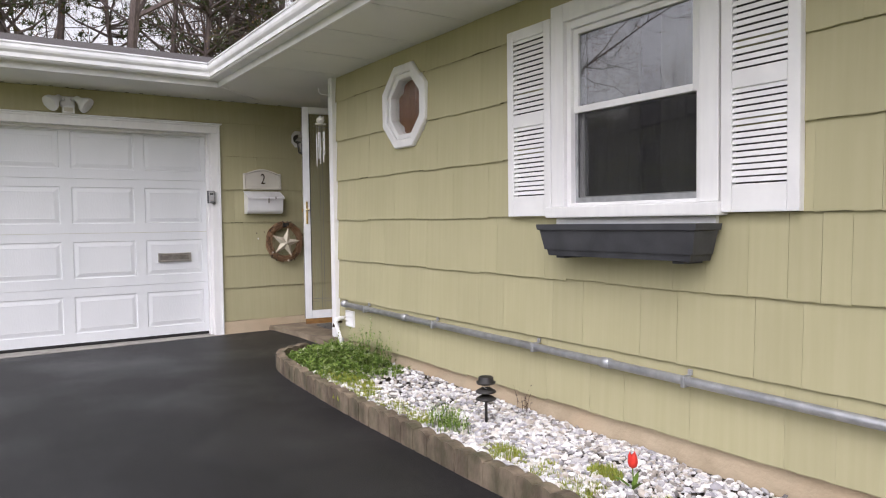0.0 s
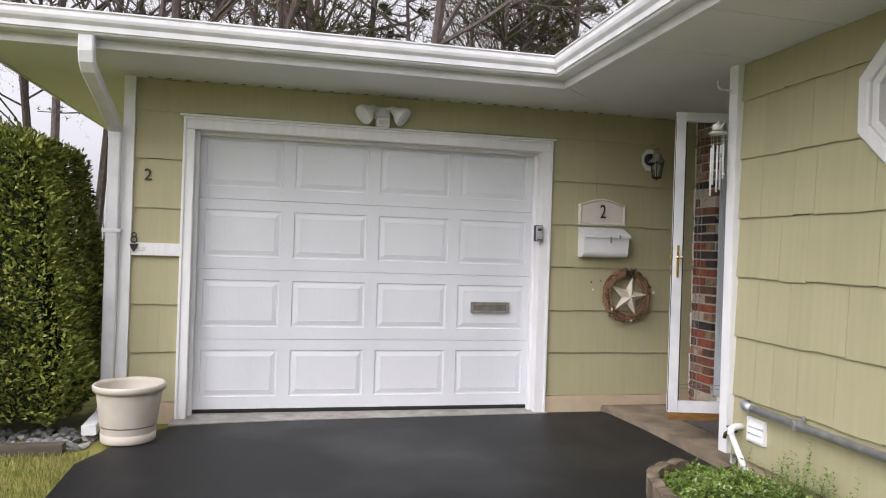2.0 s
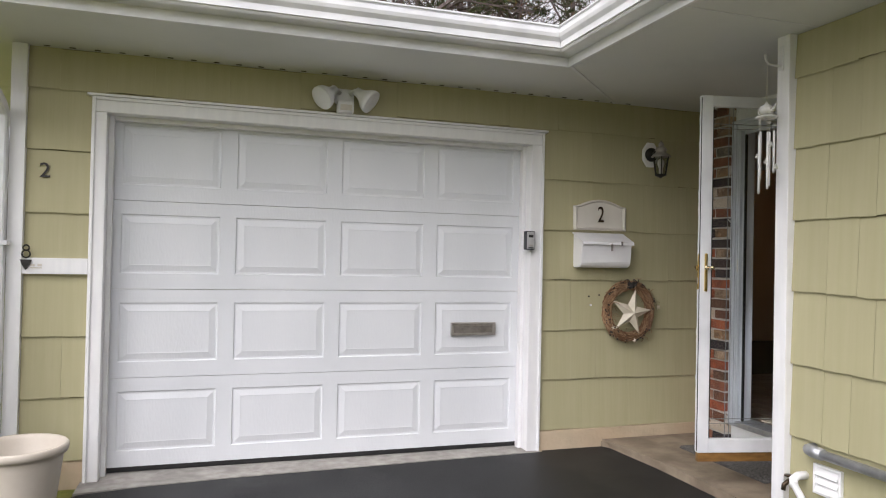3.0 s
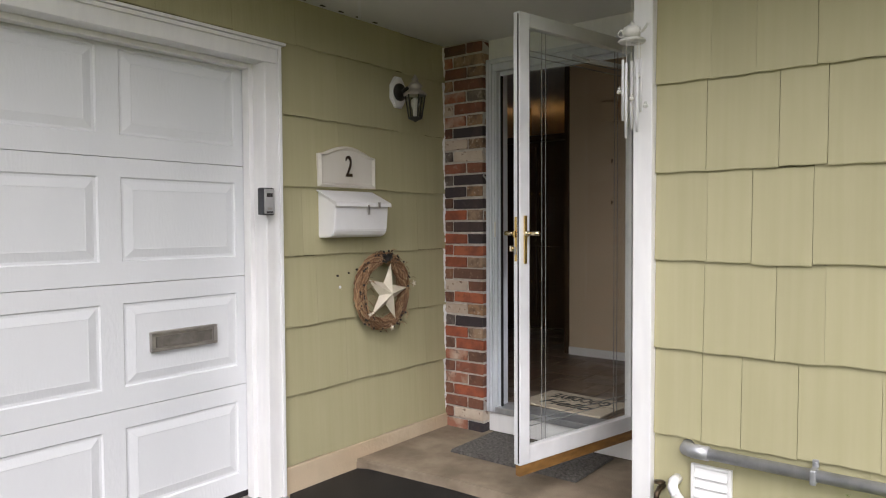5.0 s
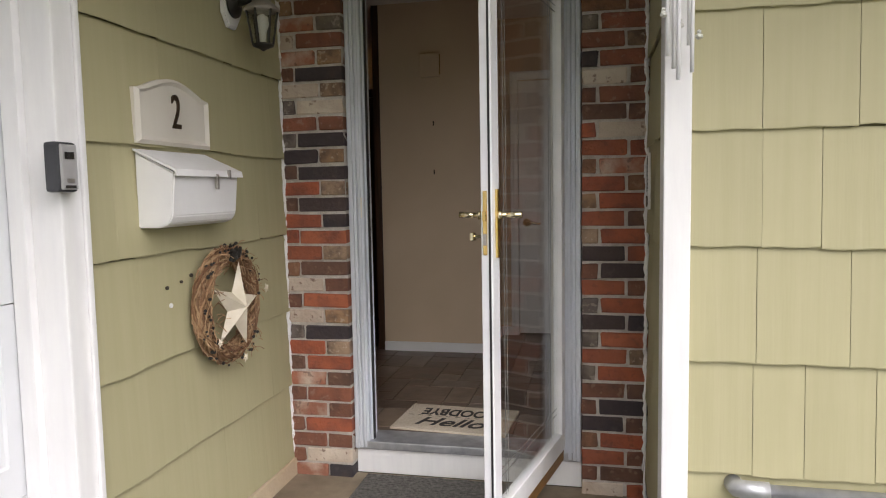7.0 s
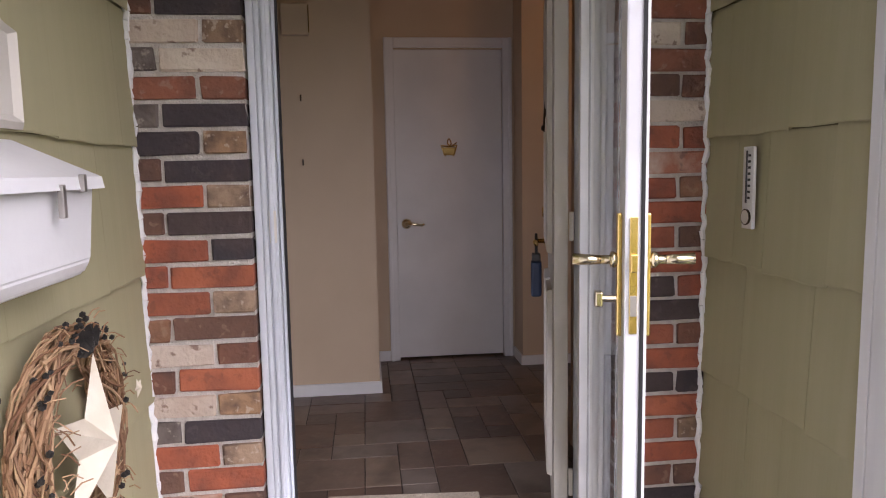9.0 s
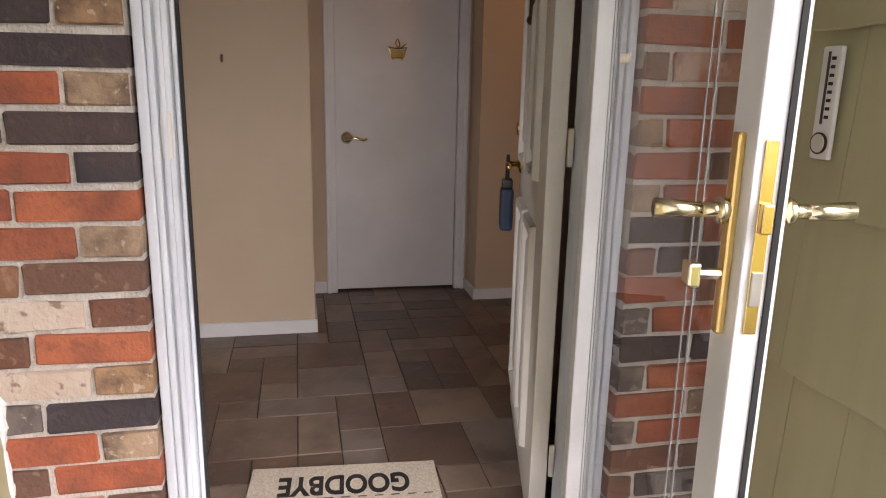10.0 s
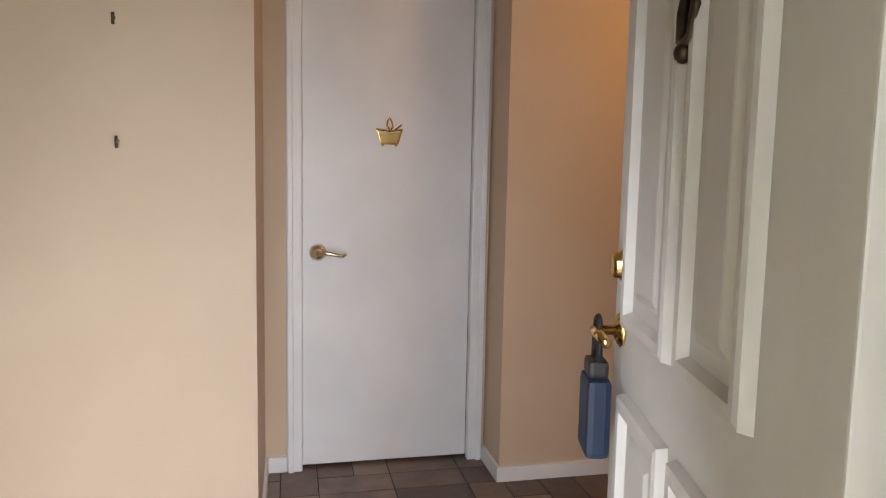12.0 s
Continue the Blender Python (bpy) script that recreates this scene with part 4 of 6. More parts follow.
# octagonal window
oc = thing("window_2", "small white octagonal window with a brown curtain behind", "window", (WX, OY, OZ), kind="structure")
def octa(r):
    return [(r * math.cos(math.pi / 8 + i * math.pi / 4), r * math.sin(math.pi / 8 + i * math.pi / 4)) for i in range(8)]
def oct_ring(r0, r1, x0, x1, bev):
    bm = B()
    vs = [[bm.verts.new((x, u, v)) for u, v in octa(r / math.cos(math.pi / 8))] for r, x in ((r0, x1), (r0, x0 + bev), (r0 - bev, x0), (r1 + bev, x0), (r1, x0 + bev), (r1, x1))]
    for a, b in zip(vs, vs[1:] + vs[:1]):
        for i in range(8):
            bm.faces.new((a[i], a[(i + 1) % 8], b[(i + 1) % 8], b[i]))
    return bm
part("casing", oct_ring(0.300, 0.240, -0.042, 0.0, 0.008), TRIM, oc)
part("window_frame", oct_ring(0.239, 0.200, -0.026, 0.08, 0.008), WHITE, oc)
bm = B()
prism(bm, [(u, v) for u, v in octa(0.222)], "x", 0.02, 0.025)
part("pane", bm, PANE, oc).visible_shadow = False
bm = B()
a = [bm.verts.new((0.06 + 0.010 * math.sin(i * 1.4), -0.26 + i * 0.0175, -0.28)) for i in range(31)]
b = [bm.verts.new((0.06 + 0.010 * math.sin(i * 1.4), -0.26 + i * 0.0175, 0.28)) for i in range(31)]
for i in range(30):
    bm.faces.new((a[i], a[i + 1], b[i + 1], b[i]))
part("curtain", bm, mat("rust_curtain", (0.17, 0.085, 0.055), (0.22, 0.11, 0.07), 12, 0.8, 0.3, 120), oc, "rust-brown curtain", True)

# ---- pipe, vent and drain at the foot of the wall ----
pipe = thing("conduit_pipe", "galvanised steel conduit strapped along the foot of the wall", "pipe", (WX - 0.055, 3.5, 0.425))
bm = B()
tube(bm, [(0, -6.0, -0.05), (0, 1.945, 0.017)], 0.021, 14)
part("pipe", bm, STEEL, pipe, "", True)
bm = B()
tube(bm, [(0, 1.90, 0.017), (0.002, 1.96, 0.017), (0.012, 1.985, 0.017), (0.06, 1.992, 0.017)], 0.027, 14)
part("elbow", bm, STEEL, pipe, "", True)
for y in (-1.487, -0.485, 0.55, 1.55):
    dz = 0.0006 + 0.0084 * y
    bm = boxes((-0.026, 0.028, y - 0.010, y + 0.010, dz - 0.029, dz + 0.024), bevel=0.006)
    box(bm, 0.028, 0.040, y - 0.010, y + 0.010, dz + 0.02, dz + 0.046, 0.002)
    lathe(bm, [(0.001, 0.0), (0.005, 0.001), (0.005, 0.006)], (0.023, y, dz + 0.036), 8, "x")
    part("strap", bm, STEEL, pipe)
for y in (-1.02, 0.94):
    bm = B()
    lathe(bm, [(0.022, y - 0.03), (0.027, y - 0.028), (0.027, y + 0.028), (0.022, y + 0.03)], (0, 0, 0.0006 + 0.0084 * y), 14, "y")
    part("coupling", bm, STEEL, pipe, "", True)
vt = thing("dryer_vent", "white plastic louvred vent cover on the wall", "vent", (WX, 5.40, 0.25))
part("frame", boxes((-0.03, -0.012, -0.075, -0.06, 0, 0.135), (-0.03, -0.012, 0.06, 0.075, 0, 0.135), (-0.03, -0.012, -0.06, 0.06, 0, 0.012), (-0.03, -0.012, -0.06, 0.06, 0.123, 0.135), bevel=0.003), WHITE, vt)
# dark sheet in place of the shade behind the louvres
part("backing", boxes((-0.016, -0.011, -0.06, 0.06, 0.012, 0.123)), CHARCOAL, vt)
for i in range(3):
    bm = B()
    prism(bm, [(-0.036, 0.014 + i * 0.037), (-0.032, 0.012 + i * 0.037), (-0.018, 0.046 + i * 0.037), (-0.022, 0.048 + i * 0.037)], "y", -0.06, 0.06)
    part("louvre", bm, WHITE, vt)
dr = thing("drain_pipe", "white plastic drain elbow running down into the bed", "pipe", (WX - 0.01, 5.53, 0.1))
bm = B()
tube(bm, [(0.0, 0, 0.21), (-0.05, 0, 0.21), (-0.085, -0.01, 0.20), (-0.10, -0.03, 0.175)], 0.019, 12)
part("elbow", bm, WHITE, dr, "", True)
bm = B()
tube(bm, [(-0.098, -0.025, 0.185), (-0.14, -0.25, 0.0)], 0.016, 12)
part("pipe", bm, WHITE, dr, "", True)
tapn = thing("hose_tap", "dark hose bib beside the corner board", "tap", (WX - 0.01, 5.585, 0.27))
bm = B()
tube(bm, [(0, 0, 0), (-0.05, 0.0, 0.0), (-0.075, 0.0, -0.015), (-0.08, 0.0, -0.04)], 0.011, 10)
lathe(bm, [(0.004, 0.02), (0.022, 0.022), (0.022, 0.028), (0.004, 0.03)], (-0.045, 0, 0), 12)
part("body", bm, BRONZE, tapn, "", True)

# ---- planting bed ----
KERB = [(2.42, 5.60), (2.16, 5.50), (2.03, 5.33), (1.965, 5.0), (1.925, 4.4), (1.90, 3.7), (1.90, 3.1), (1.90, 2.4), (1.94, 1.7), (2.03, 1.0), (2.2, 0.2), (2.5, -0.6)]
def along(poly, step):
    """Even steps along a smooth line: point and direction."""
    P = [Vector((*p, 0)) for p in poly]
    fine = []
    for i in range(len(P) - 1):
        a, b, c, d = P[max(i - 1, 0)], P[i], P[i + 1], P[min(i + 2, len(P) - 1)]
        for j in range(20):
            t = j / 20
            fine.append(0.5 * ((2 * b) + (c - a) * t + (2 * a - 5 * b + 4 * c - d) * t * t + (3 * b - 3 * c + d - a) * t ** 3))
    fine.append(P[-1])
    out, acc = [], 0.0
    for p, q in zip(fine, fine[1:]):
        acc += (q - p).length
        if acc >= step:
            out.append((q, (q - p).normalized()))
            acc = 0.0
    return out
KERBMAT = mat("weathered_edging", (0.085, 0.064, 0.045), (0.22, 0.175, 0.125), 11, 0.92, 1.0, 55, (1, 1, 0.4), blotch=0.85, blotch_scale=7, dirt=(0.05, 0.055, 0.026), rnd=0.10)
kerb = thing("bed_edging", "scalloped concrete bed edging, mossy and weathered", "edging", (1.92, 3.5, 0.0))
bm = B()
prism(bm, [(-0.038, -0.05)] + [(-0.038 + 0.0, 0.095)] + [(0.051 * math.cos(a) * 1.02, 0.095 + 0.027 * math.sin(a)) for a in [math.pi - i * math.pi / 8 for i in range(9)]] + [(0.052, -0.05)], "y", -0.032, 0.032)
for v in bm.verts:
    v.co.x = max(min(v.co.x * 1.16, 0.0585), -0.0585)
kmesh = mesh_of("edging_stone", bm, KERBMAT)
for i, (p, d) in enumerate(along(KERB, 0.104)):
    k = new("stone", kmesh)
    k.parent = kerb
    k.location = (p.x - 1.92, p.y - 3.5, gz(p.y) + random.uniform(-0.006, 0.006))
    k.rotation_euler = (radians(random.uniform(-1.5, 1.5)), radians(random.uniform(-1, 1)), math.atan2(d.y, d.x) + radians(random.uniform(-1.5, 1.5)))
    org[k] = Vector((0, 0, 0))
bm = B()
edge = along(KERB, 0.15)
prism(bm, [(p.x - 1.92 - d.y * 0.027, p.y - 3.5 + d.x * 0.027) for p, d in edge] + [(p.x - 1.92 + d.y * 0.027, p.y - 3.5 - d.x * 0.027) for p, d in reversed(edge)], "z", -0.05, 0.092)
for v in bm.verts:
    v.co.z += gz(v.co.y + 3.5)
part("core", bm, KERBMAT, kerb)
bm = B()
prism(bm, [(p.x + 0.02, p.y) for p, d in along(KERB, 0.2)] + [(WX + 0.02, -0.6), (WX + 0.02, 5.66)], "z", -0.09, 0.045)
shear(bm)
struct("planting_bed", bm, SOIL, "dark soil of the bed below the stones", "soil")
def kerb_x(y):
    for a, b in zip(KERB[2:], KERB[3:]):
        if b[1] <= y <= a[1]:
            return b[0] + (a[0] - b[0]) * (y - b[1]) / (a[1] - b[1])
    return 2.1
def pile(name, n, spot, size, material, label, cat, flat=0.6):
    """Rough stones, joined, each a lump of its own."""
    vs, fs = [], []
    tmp = B()
    bmesh.ops.create_icosphere(tmp, subdivisions=1, radius=1.0)
    tmp.verts.ensure_lookup_table()
    base = [v.co.copy() for v in tmp.verts]
    faces = [[v.index for v in f.verts] for f in tmp.faces]
    tmp.free()
    for _ in range(n):
        x, y, z = spot()
        s = random.uniform(*size)
        e = Euler([random.uniform(0, 6.3) for _ in range(3)])
        sq = Vector((random.uniform(0.8, 1.3), random.uniform(0.6, 1.0), random.uniform(0.45, 0.8)))
        o = len(vs)
        for c in base:
            p = Vector((c.x * sq.x, c.y * sq.y, c.z * sq.z)) * s * random.uniform(0.68, 1.25)
            p.rotate(e)
            vs.append((x + p.x, y + p.y, z + p.z * flat + s * 0.25))
        fs += [[i + o for i in f] for f in faces]
    me = bpy.data.meshes.new(name)
    me.from_pydata(vs, [], fs)
    me.materials.append(material)
    ob = new(name, me)
    return tagged(ob, label, cat, kind="stuff")
def islands(name, stops, rough=0.8):
    """Tone by island, for heaps of many small pieces."""
    m = bpy.data.materials.new(name)
    m.use_nodes = True
    n, l = m.node_tree.nodes, m.node_tree.links
    g = n.new("ShaderNodeNewGeometry")
    r = n.new("ShaderNodeValToRGB")
    for i, (p, c) in enumerate(stops):
        e = r.color_ramp.elements[i] if i < 2 else r.color_ramp.elements.new(p)
        e.position, e.color = p, (*c, 1)
    no = n.new("ShaderNodeTexNoise")
    no.inputs["Scale"].default_value, no.inputs["Detail"].default_value = 40, 5
    l.new(g.outputs["Position"], no.inputs["Vector"])
    mr = n.new("ShaderNodeMapRange")
    mr.inputs["To Min"].default_value, mr.inputs["To Max"].default_value = 0.65, 1.3
    l.new(no.outputs["Fac"], mr.inputs[0])
    h = n.new("ShaderNodeHueSaturation")
    l.new(mr.outputs[0], h.inputs["Value"])
    l.new(g.outputs["Random Per Island"], r.inputs[0])
    l.new(r.outputs[0], h.inputs["Color"])
    l.new(h.outputs[0], n["Principled BSDF"].inputs["Base Color"])
    n["Principled BSDF"].inputs["Roughness"].default_value = rough
    n["Principled BSDF"].inputs["Specular IOR Level"].default_value = 0.25
    return m
STONES = islands("pale_stones", [(0.0, (0.78, 0.77, 0.78)), (0.3, (0.34, 0.33, 0.36)), (0.55, (0.82, 0.81, 0.80)), (0.82, (0.5, 0.45, 0.4)), (1.0, (0.16, 0.15, 0.15))])
def bed_spot():
    y = random.triangular(0.3, 5.15, 2.6)
    x = random.uniform(kerb_x(y) + 0.06, WX - 0.015)
    return x, y, gz(y) + 0.046 + 0.03 * max(0, 2.45 - x) + 0.014 * noise.noise((x * 4, y * 4, 0)) + random.uniform(0, 0.016)
pile("white_stones", 7600, bed_spot, (0.009, 0.026), STONES, "white and grey landscaping stones covering the bed", "stones")
GREYST = islands("grey_stones", [(0.0, (0.10, 0.1, 0.1)), (0.5, (0.22, 0.22, 0.22)), (1.0, (0.4, 0.39, 0.38))])
pile("hedge_stones", 260, lambda: (random.uniform(-2.2, -1.02), random.uniform(6.62, 7.1), -0.03), (0.02, 0.045), GREYST, "grey stones and mulch under the hedge", "stones")

LEAF = islands("fresh_weeds", [(0.0, (0.05, 0.10, 0.018)), (0.35, (0.12, 0.20, 0.03)), (0.75, (0.22, 0.32, 0.06)), (0.94, (0.33, 0.40, 0.15)), (1.0, (0.55, 0.58, 0.42))], 0.6)
MOSS = islands("yellow_moss", [(0.0, (0.20, 0.23, 0.035)), (0.5, (0.36, 0.36, 0.07)), (1.0, (0.17, 0.27, 0.05))], 0.8)
def blades(name, n, spot, height, width, material, label, cat, lean=0.5, leafy=0, kind="stuff", leaf=(0.012, 0.03)):
    """Thin bent blades or leafy sprigs, joined."""
    vs, fs = [], []
    def blade(p, d, up, w, rise=1.0):
        o = len(vs)
        s = Vector((-d.y, d.x, 0)) * w
        m = p + d * up * (0.25 + 0.25 * (1 - rise)) + Vector((0, 0, up * 0.6 * rise))
        t = p + d * up * (0.7 + 0.3 * (1 - rise)) + Vector((0, 0, up * rise))
        vs.extend([tuple(p - s), tuple(p + s), tuple(m + s * 0.8), tuple(m - s * 0.8), tuple(t)])
        fs.extend([[o, o + 1, o + 2, o + 3], [o + 3, o + 2, o + 4]])
    for _ in range(n):
        x, y, z, k = spot()
        a = random.uniform(0, 6.283)
        d = Vector((math.cos(a), math.sin(a), 0)) * random.uniform(0, lean)
        h = random.uniform(*height) * k
        if not d.length:
            d = Vector((0.01, 0, 0))
        w = random.uniform(0.6, 1.2) * width / max(d.length, 0.05)
        blade(Vector((x, y, z)), d, h, w)
        for j in range(leafy):
            f = random.uniform(0.25, 1.0)
            q = Vector((x, y, z)) + d * h * 0.7 * f * f + Vector((0, 0, h * f))
            b = random.uniform(0, 6.283)
            e = Vector((math.cos(b), math.sin(b), 0))
            blade(q, e, random.uniform(*leaf), random.uniform(0.28, 0.45) * leaf[0], random.uniform(-0.2, 0.7))
    me = bpy.data.meshes.new(name)
    me.from_pydata(vs, [], fs)
    me.materials.append(material)
    return tagged(new(name, me), label, cat, kind=kind)
def clump_spot():
    while True:
        x, y = random.gauss(2.27, 0.19), random.gauss(4.95, 0.33)
        if kerb_x(y) + 0.03 < x < WX - 0.03 and 4.25 < y < 5.6:
            return x, y, gz(y) + 0.05, max(0.3, (1.35 - abs(x - 2.40) * 1.9 - abs(y - 4.95) * 1.2) * (0.8 + 0.5 * noise.noise((x * 7, y * 7, 0))))
blades("weed_clump", 1900, clump_spot, (0.04, 0.16), 0.0012, LEAF, "leafy green weed clump at the corner of the bed", "plant", 1.0, 24, leaf=(0.012, 0.032))
def tall_spot():
    return 2.66 - abs(random.gauss(0, 0.12)), random.gauss(4.95, 0.2), 0.05, random.uniform(0.5, 1.0)
blades("tall_weeds", 46, tall_spot, (0.2, 0.36), 0.0011, LEAF, "tall thin weed stems against the wall", "plant", 0.42, 26, leaf=(0.010, 0.028))
def patch_spot():
    px, py, r = random.choice([(2.03, 3.55, 0.13), (2.02, 3.95, 0.16), (2.10, 4.3, 0.17), (2.05, 4.1, 0.14), (2.16, 4.5, 0.15), (2.04, 3.3, 0.09), (2.09, 2.62, 0.09), (2.08, 2.38, 0.1), (2.07, 2.08, 0.09), (2.28, 2.15, 0.06), (2.2, 1.7, 0.1)])
    a, q = random.uniform(0, 6.283), r * math.sqrt(random.random())
    return px + q * math.cos(a), py + 1.5 * q * math.sin(a), gz(py) + 0.062, 1.0 + 0.5 * noise.noise((px + q * 9, py * 9, a))
blades("moss_patches", 9000, patch_spot, (0.014, 0.04), 0.0024, MOSS, "low yellow-green moss and grass tufts among the stones", "moss", 0.7)
blades("weed_tuft", 150, lambda: (random.gauss(2.10, 0.045), random.gauss(3.08, 0.07), 0.026, 1.0), (0.05, 0.15), 0.0022, LEAF, "small bright green tuft of leaves by the edging", "plant", 1.1, 2)
blades("dry_twig", 10, lambda: (random.gauss(2.58, 0.02), random.gauss(3.05, 0.03), 0.05, 1.0), (0.08, 0.17), 0.0018, WOODDARK, "dry dark twig among the stones", "plant", 0.6, 3)

# red tulip
tu = thing("tulip", "single red tulip with green leaves among the stones", "flower", (2.25, 1.97, 0.02))
bm = B()
tube(bm, [(0, 0, 0), (0.003, 0.0, 0.05), (0.0, 0.002, 0.10)], 0.003, 6)
part("stem", bm, LEAF, tu)
bm = B()
lathe(bm, [(0.004, 0.095), (0.016, 0.103), (0.021, 0.12), (0.019, 0.14), (0.012, 0.155), (0.009, 0.15), (0.012, 0.125), (0.003, 0.11)], n=12)
for v in bm.verts:
    v.co.z += 0.008 * math.cos(3 * math.atan2(v.co.y, v.co.x)) * (1 if v.co.z > 0.14 else 0)
part("petals", bm, mat("red_petal", (0.55, 0.02, 0.015), (0.7, 0.05, 0.03), 30, 0.5), tu, "bright red cup of petals", True)
for a in (0.4, 2.4, 4.4):
    bm = B()
    c, s = math.cos(a), math.sin(a)
    l = [(0.0, 0.003), (0.02, 0.012), (0.05, 0.009), (0.075, 0.0)]
    lo = [bm.verts.new((c * r - s * w, s * r + c * w, 0.005 + 1.1 * r * (1 - r * 5))) for r, w in l]
    hi = [bm.verts.new((c * r + s * w, s * r - c * w, 0.009 + 1.1 * r * (1 - r * 5))) for r, w in l]
    for i in range(3):
        bm.faces.new((lo[i], lo[i + 1], hi[i + 1], hi[i]))
    part("leaf", bm, LEAF, tu)

# path light
pl = thing("path_light", "black three-tier garden path light on a spike", "lamp", (2.31, 3.03, 0.05))
bm = B()
tube(bm, [(0, 0, -0.04), (0, 0, 0.145)], 0.008, 10)
part("stake", bm, BLACK, pl, "", True)
for z, r in ((0.125, 0.055), (0.165, 0.055)):
    bm = B()
    lathe(bm, [(0.012, z + 0.022), (0.03, z + 0.018), (r, z + 0.002), (r, z - 0.004), (0.028, z + 0.006), (0.012, z + 0.008)], n=24)
    part("tier", bm, BLACK, pl, "", True)
bm = B()
lathe(bm, [(0.024, 0.135), (0.024, 0.215)], n=18)
part("lens", bm, LAMPGLASS, pl, "clear ribbed lens", True)
bm = B()
lathe(bm, [(0.01, 0.205), (0.05, 0.207), (0.053, 0.217), (0.042, 0.222), (0.040, 0.240), (0.034, 0.246), (0.002, 0.247)], n=24)
part("cap", bm, BLACK, pl, "", True)

# ---- things on the garage wall ----
# security light
LENS = mat("frosted_lens", (0.5, 0.5, 0.49), (0.62, 0.61, 0.6), 30, 0.15)
fl = thing("security_light", "twin bell-shaped security light with a sensor, dusty white", "lamp", (0.79, GY - 0.02, 2.23))
part("plate", boxes((-0.06, 0.06, -0.02, 0.0, -0.02, 0.075), bevel=0.01), ALU, fl)
part("sensor", boxes((-0.05, 0.05, -0.085, -0.02, -0.085, -0.01), bevel=0.012), ALU, fl)
part("sensor_lens", boxes((-0.035, 0.035, -0.09, -0.086, -0.07, -0.035), bevel=0.002), CREAM, fl)
for s in (-1, 1):
    bm = B()
    lathe(bm, [(0.012, 0.0), (0.026, 0.004), (0.03, 0.035), (0.042, 0.06), (0.066, 0.09), (0.074, 0.115), (0.074, 0.13), (0.066, 0.131)], n=24)
    turn = look((s * 0.062, -0.05, 0.062), (s * 0.17, -0.115, -0.03)) @ pose(0, 0, 0, 180, 0, 0)
    bmesh.ops.transform(bm, matrix=turn, verts=bm.verts)
    hd = part("head", bm, ALU, fl, "bell-shaped lamp head", True)
    bm = B()
    lathe(bm, [(0.01, 0.128), (0.045, 0.126), (0.066, 0.122), (0.066, 0.119), (0.01, 0.12)], n=24)
    bmesh.ops.transform(bm, matrix=turn, verts=bm.verts)
    part("lens", bm, LENS, hd, "frosted glass lens", True)
    bm = B()
    tube(bm, [(s * 0.03, -0.03, 0.04), (s * 0.06, -0.05, 0.062), (s * 0.085, -0.058, 0.052)], 0.013, 10)
    part("arm", bm, ALU, fl, "", True)

# mailbox and number plaque
mb = thing("mailbox", "white wall mailbox with a slanted lid", "mailbox", (2.583, GY - 0.012, 1.235))
bm = B()
prism(bm, [(0.0, 0.0), (-0.075, 0.0), (-0.105, 0.012), (-0.118, 0.035), (-0.13, 0.165), (0.0, 0.232)], "x", -0.19, 0.19)
bmesh.ops.bevel(bm, geom=list(bm.edges), offset=0.004, segments=2, affect='EDGES')
part("body", bm, WHITE, mb)
bm = B()
prism(bm, [(0.0, 0.234), (0.0, 0.240), (-0.142, 0.176), (-0.146, 0.156), (-0.140, 0.156), (-0.136, 0.170)], "x", -0.198, 0.198)
part("lid", bm, WHITE, mb)
part("clasp", boxes((0.02, 0.032, -0.15, -0.1405, 0.115, 0.165), bevel=0.002), NICKEL, mb, "small metal hasp")
part("catch", boxes((0.095, 0.107, -0.152, -0.143, 0.152, 0.18), bevel=0.002), NICKEL, mb)
pq = thing("number_plaque", "cream arched house-number plaque above the mailbox", "house number", (2.59, GY - 0.012, 1.492))
arch = [(-0.205, 0.0), (0.205, 0.0), (0.205, 0.165)] + [(0.165 - 0.33 * i / 10, 0.172 + 0.042 * math.sin(math.pi * i / 10)) for i in range(11)] + [(-0.205, 0.165)]
bm = B()
prism(bm, [(u, v) for u, v in arch], "y", -0.014, 0.0)
part("plate", bm, CREAM, pq)
bm = B()
inner = [(u * 0.86, 0.022 + v * 0.80) for u, v in arch]
for ring_o, ring_i, d0, d1 in ((arch, inner, -0.0145, -0.024),):
    vo, vm, vi = [bm.verts.new((u, d0, v)) for u, v in ring_o], [bm.verts.new(((u + a) / 2, d1, (v + b) / 2)) for (u, v), (a, b) in zip(ring_o, ring_i)], [bm.verts.new((u, d0, v)) for u, v in ring_i]
    for a, b in ((vo, vm), (vm, vi)):
        for i in range(len(a)):
            bm.faces.new((a[i], a[(i + 1) % len(a)], b[(i + 1) % len(a)], b[i]))
part("rim", bm, CREAM, pq)
text_part("numeral", "2", 0.125, BRONZE, pq, pose(0.005, -0.016, 0.105, 90, 0, 0) @ Matrix.Diagonal((0.85, 1.25, 1, 1)), 0.004)
nm = thing("house_number", "small black metal house number on the siding", "house number", (-0.832, GY - 0.018, 1.708))
text_part("numeral", "2", 0.115, BLACK, nm, pose(0, -0.003, 0, 90, 0, 0), 0.003)

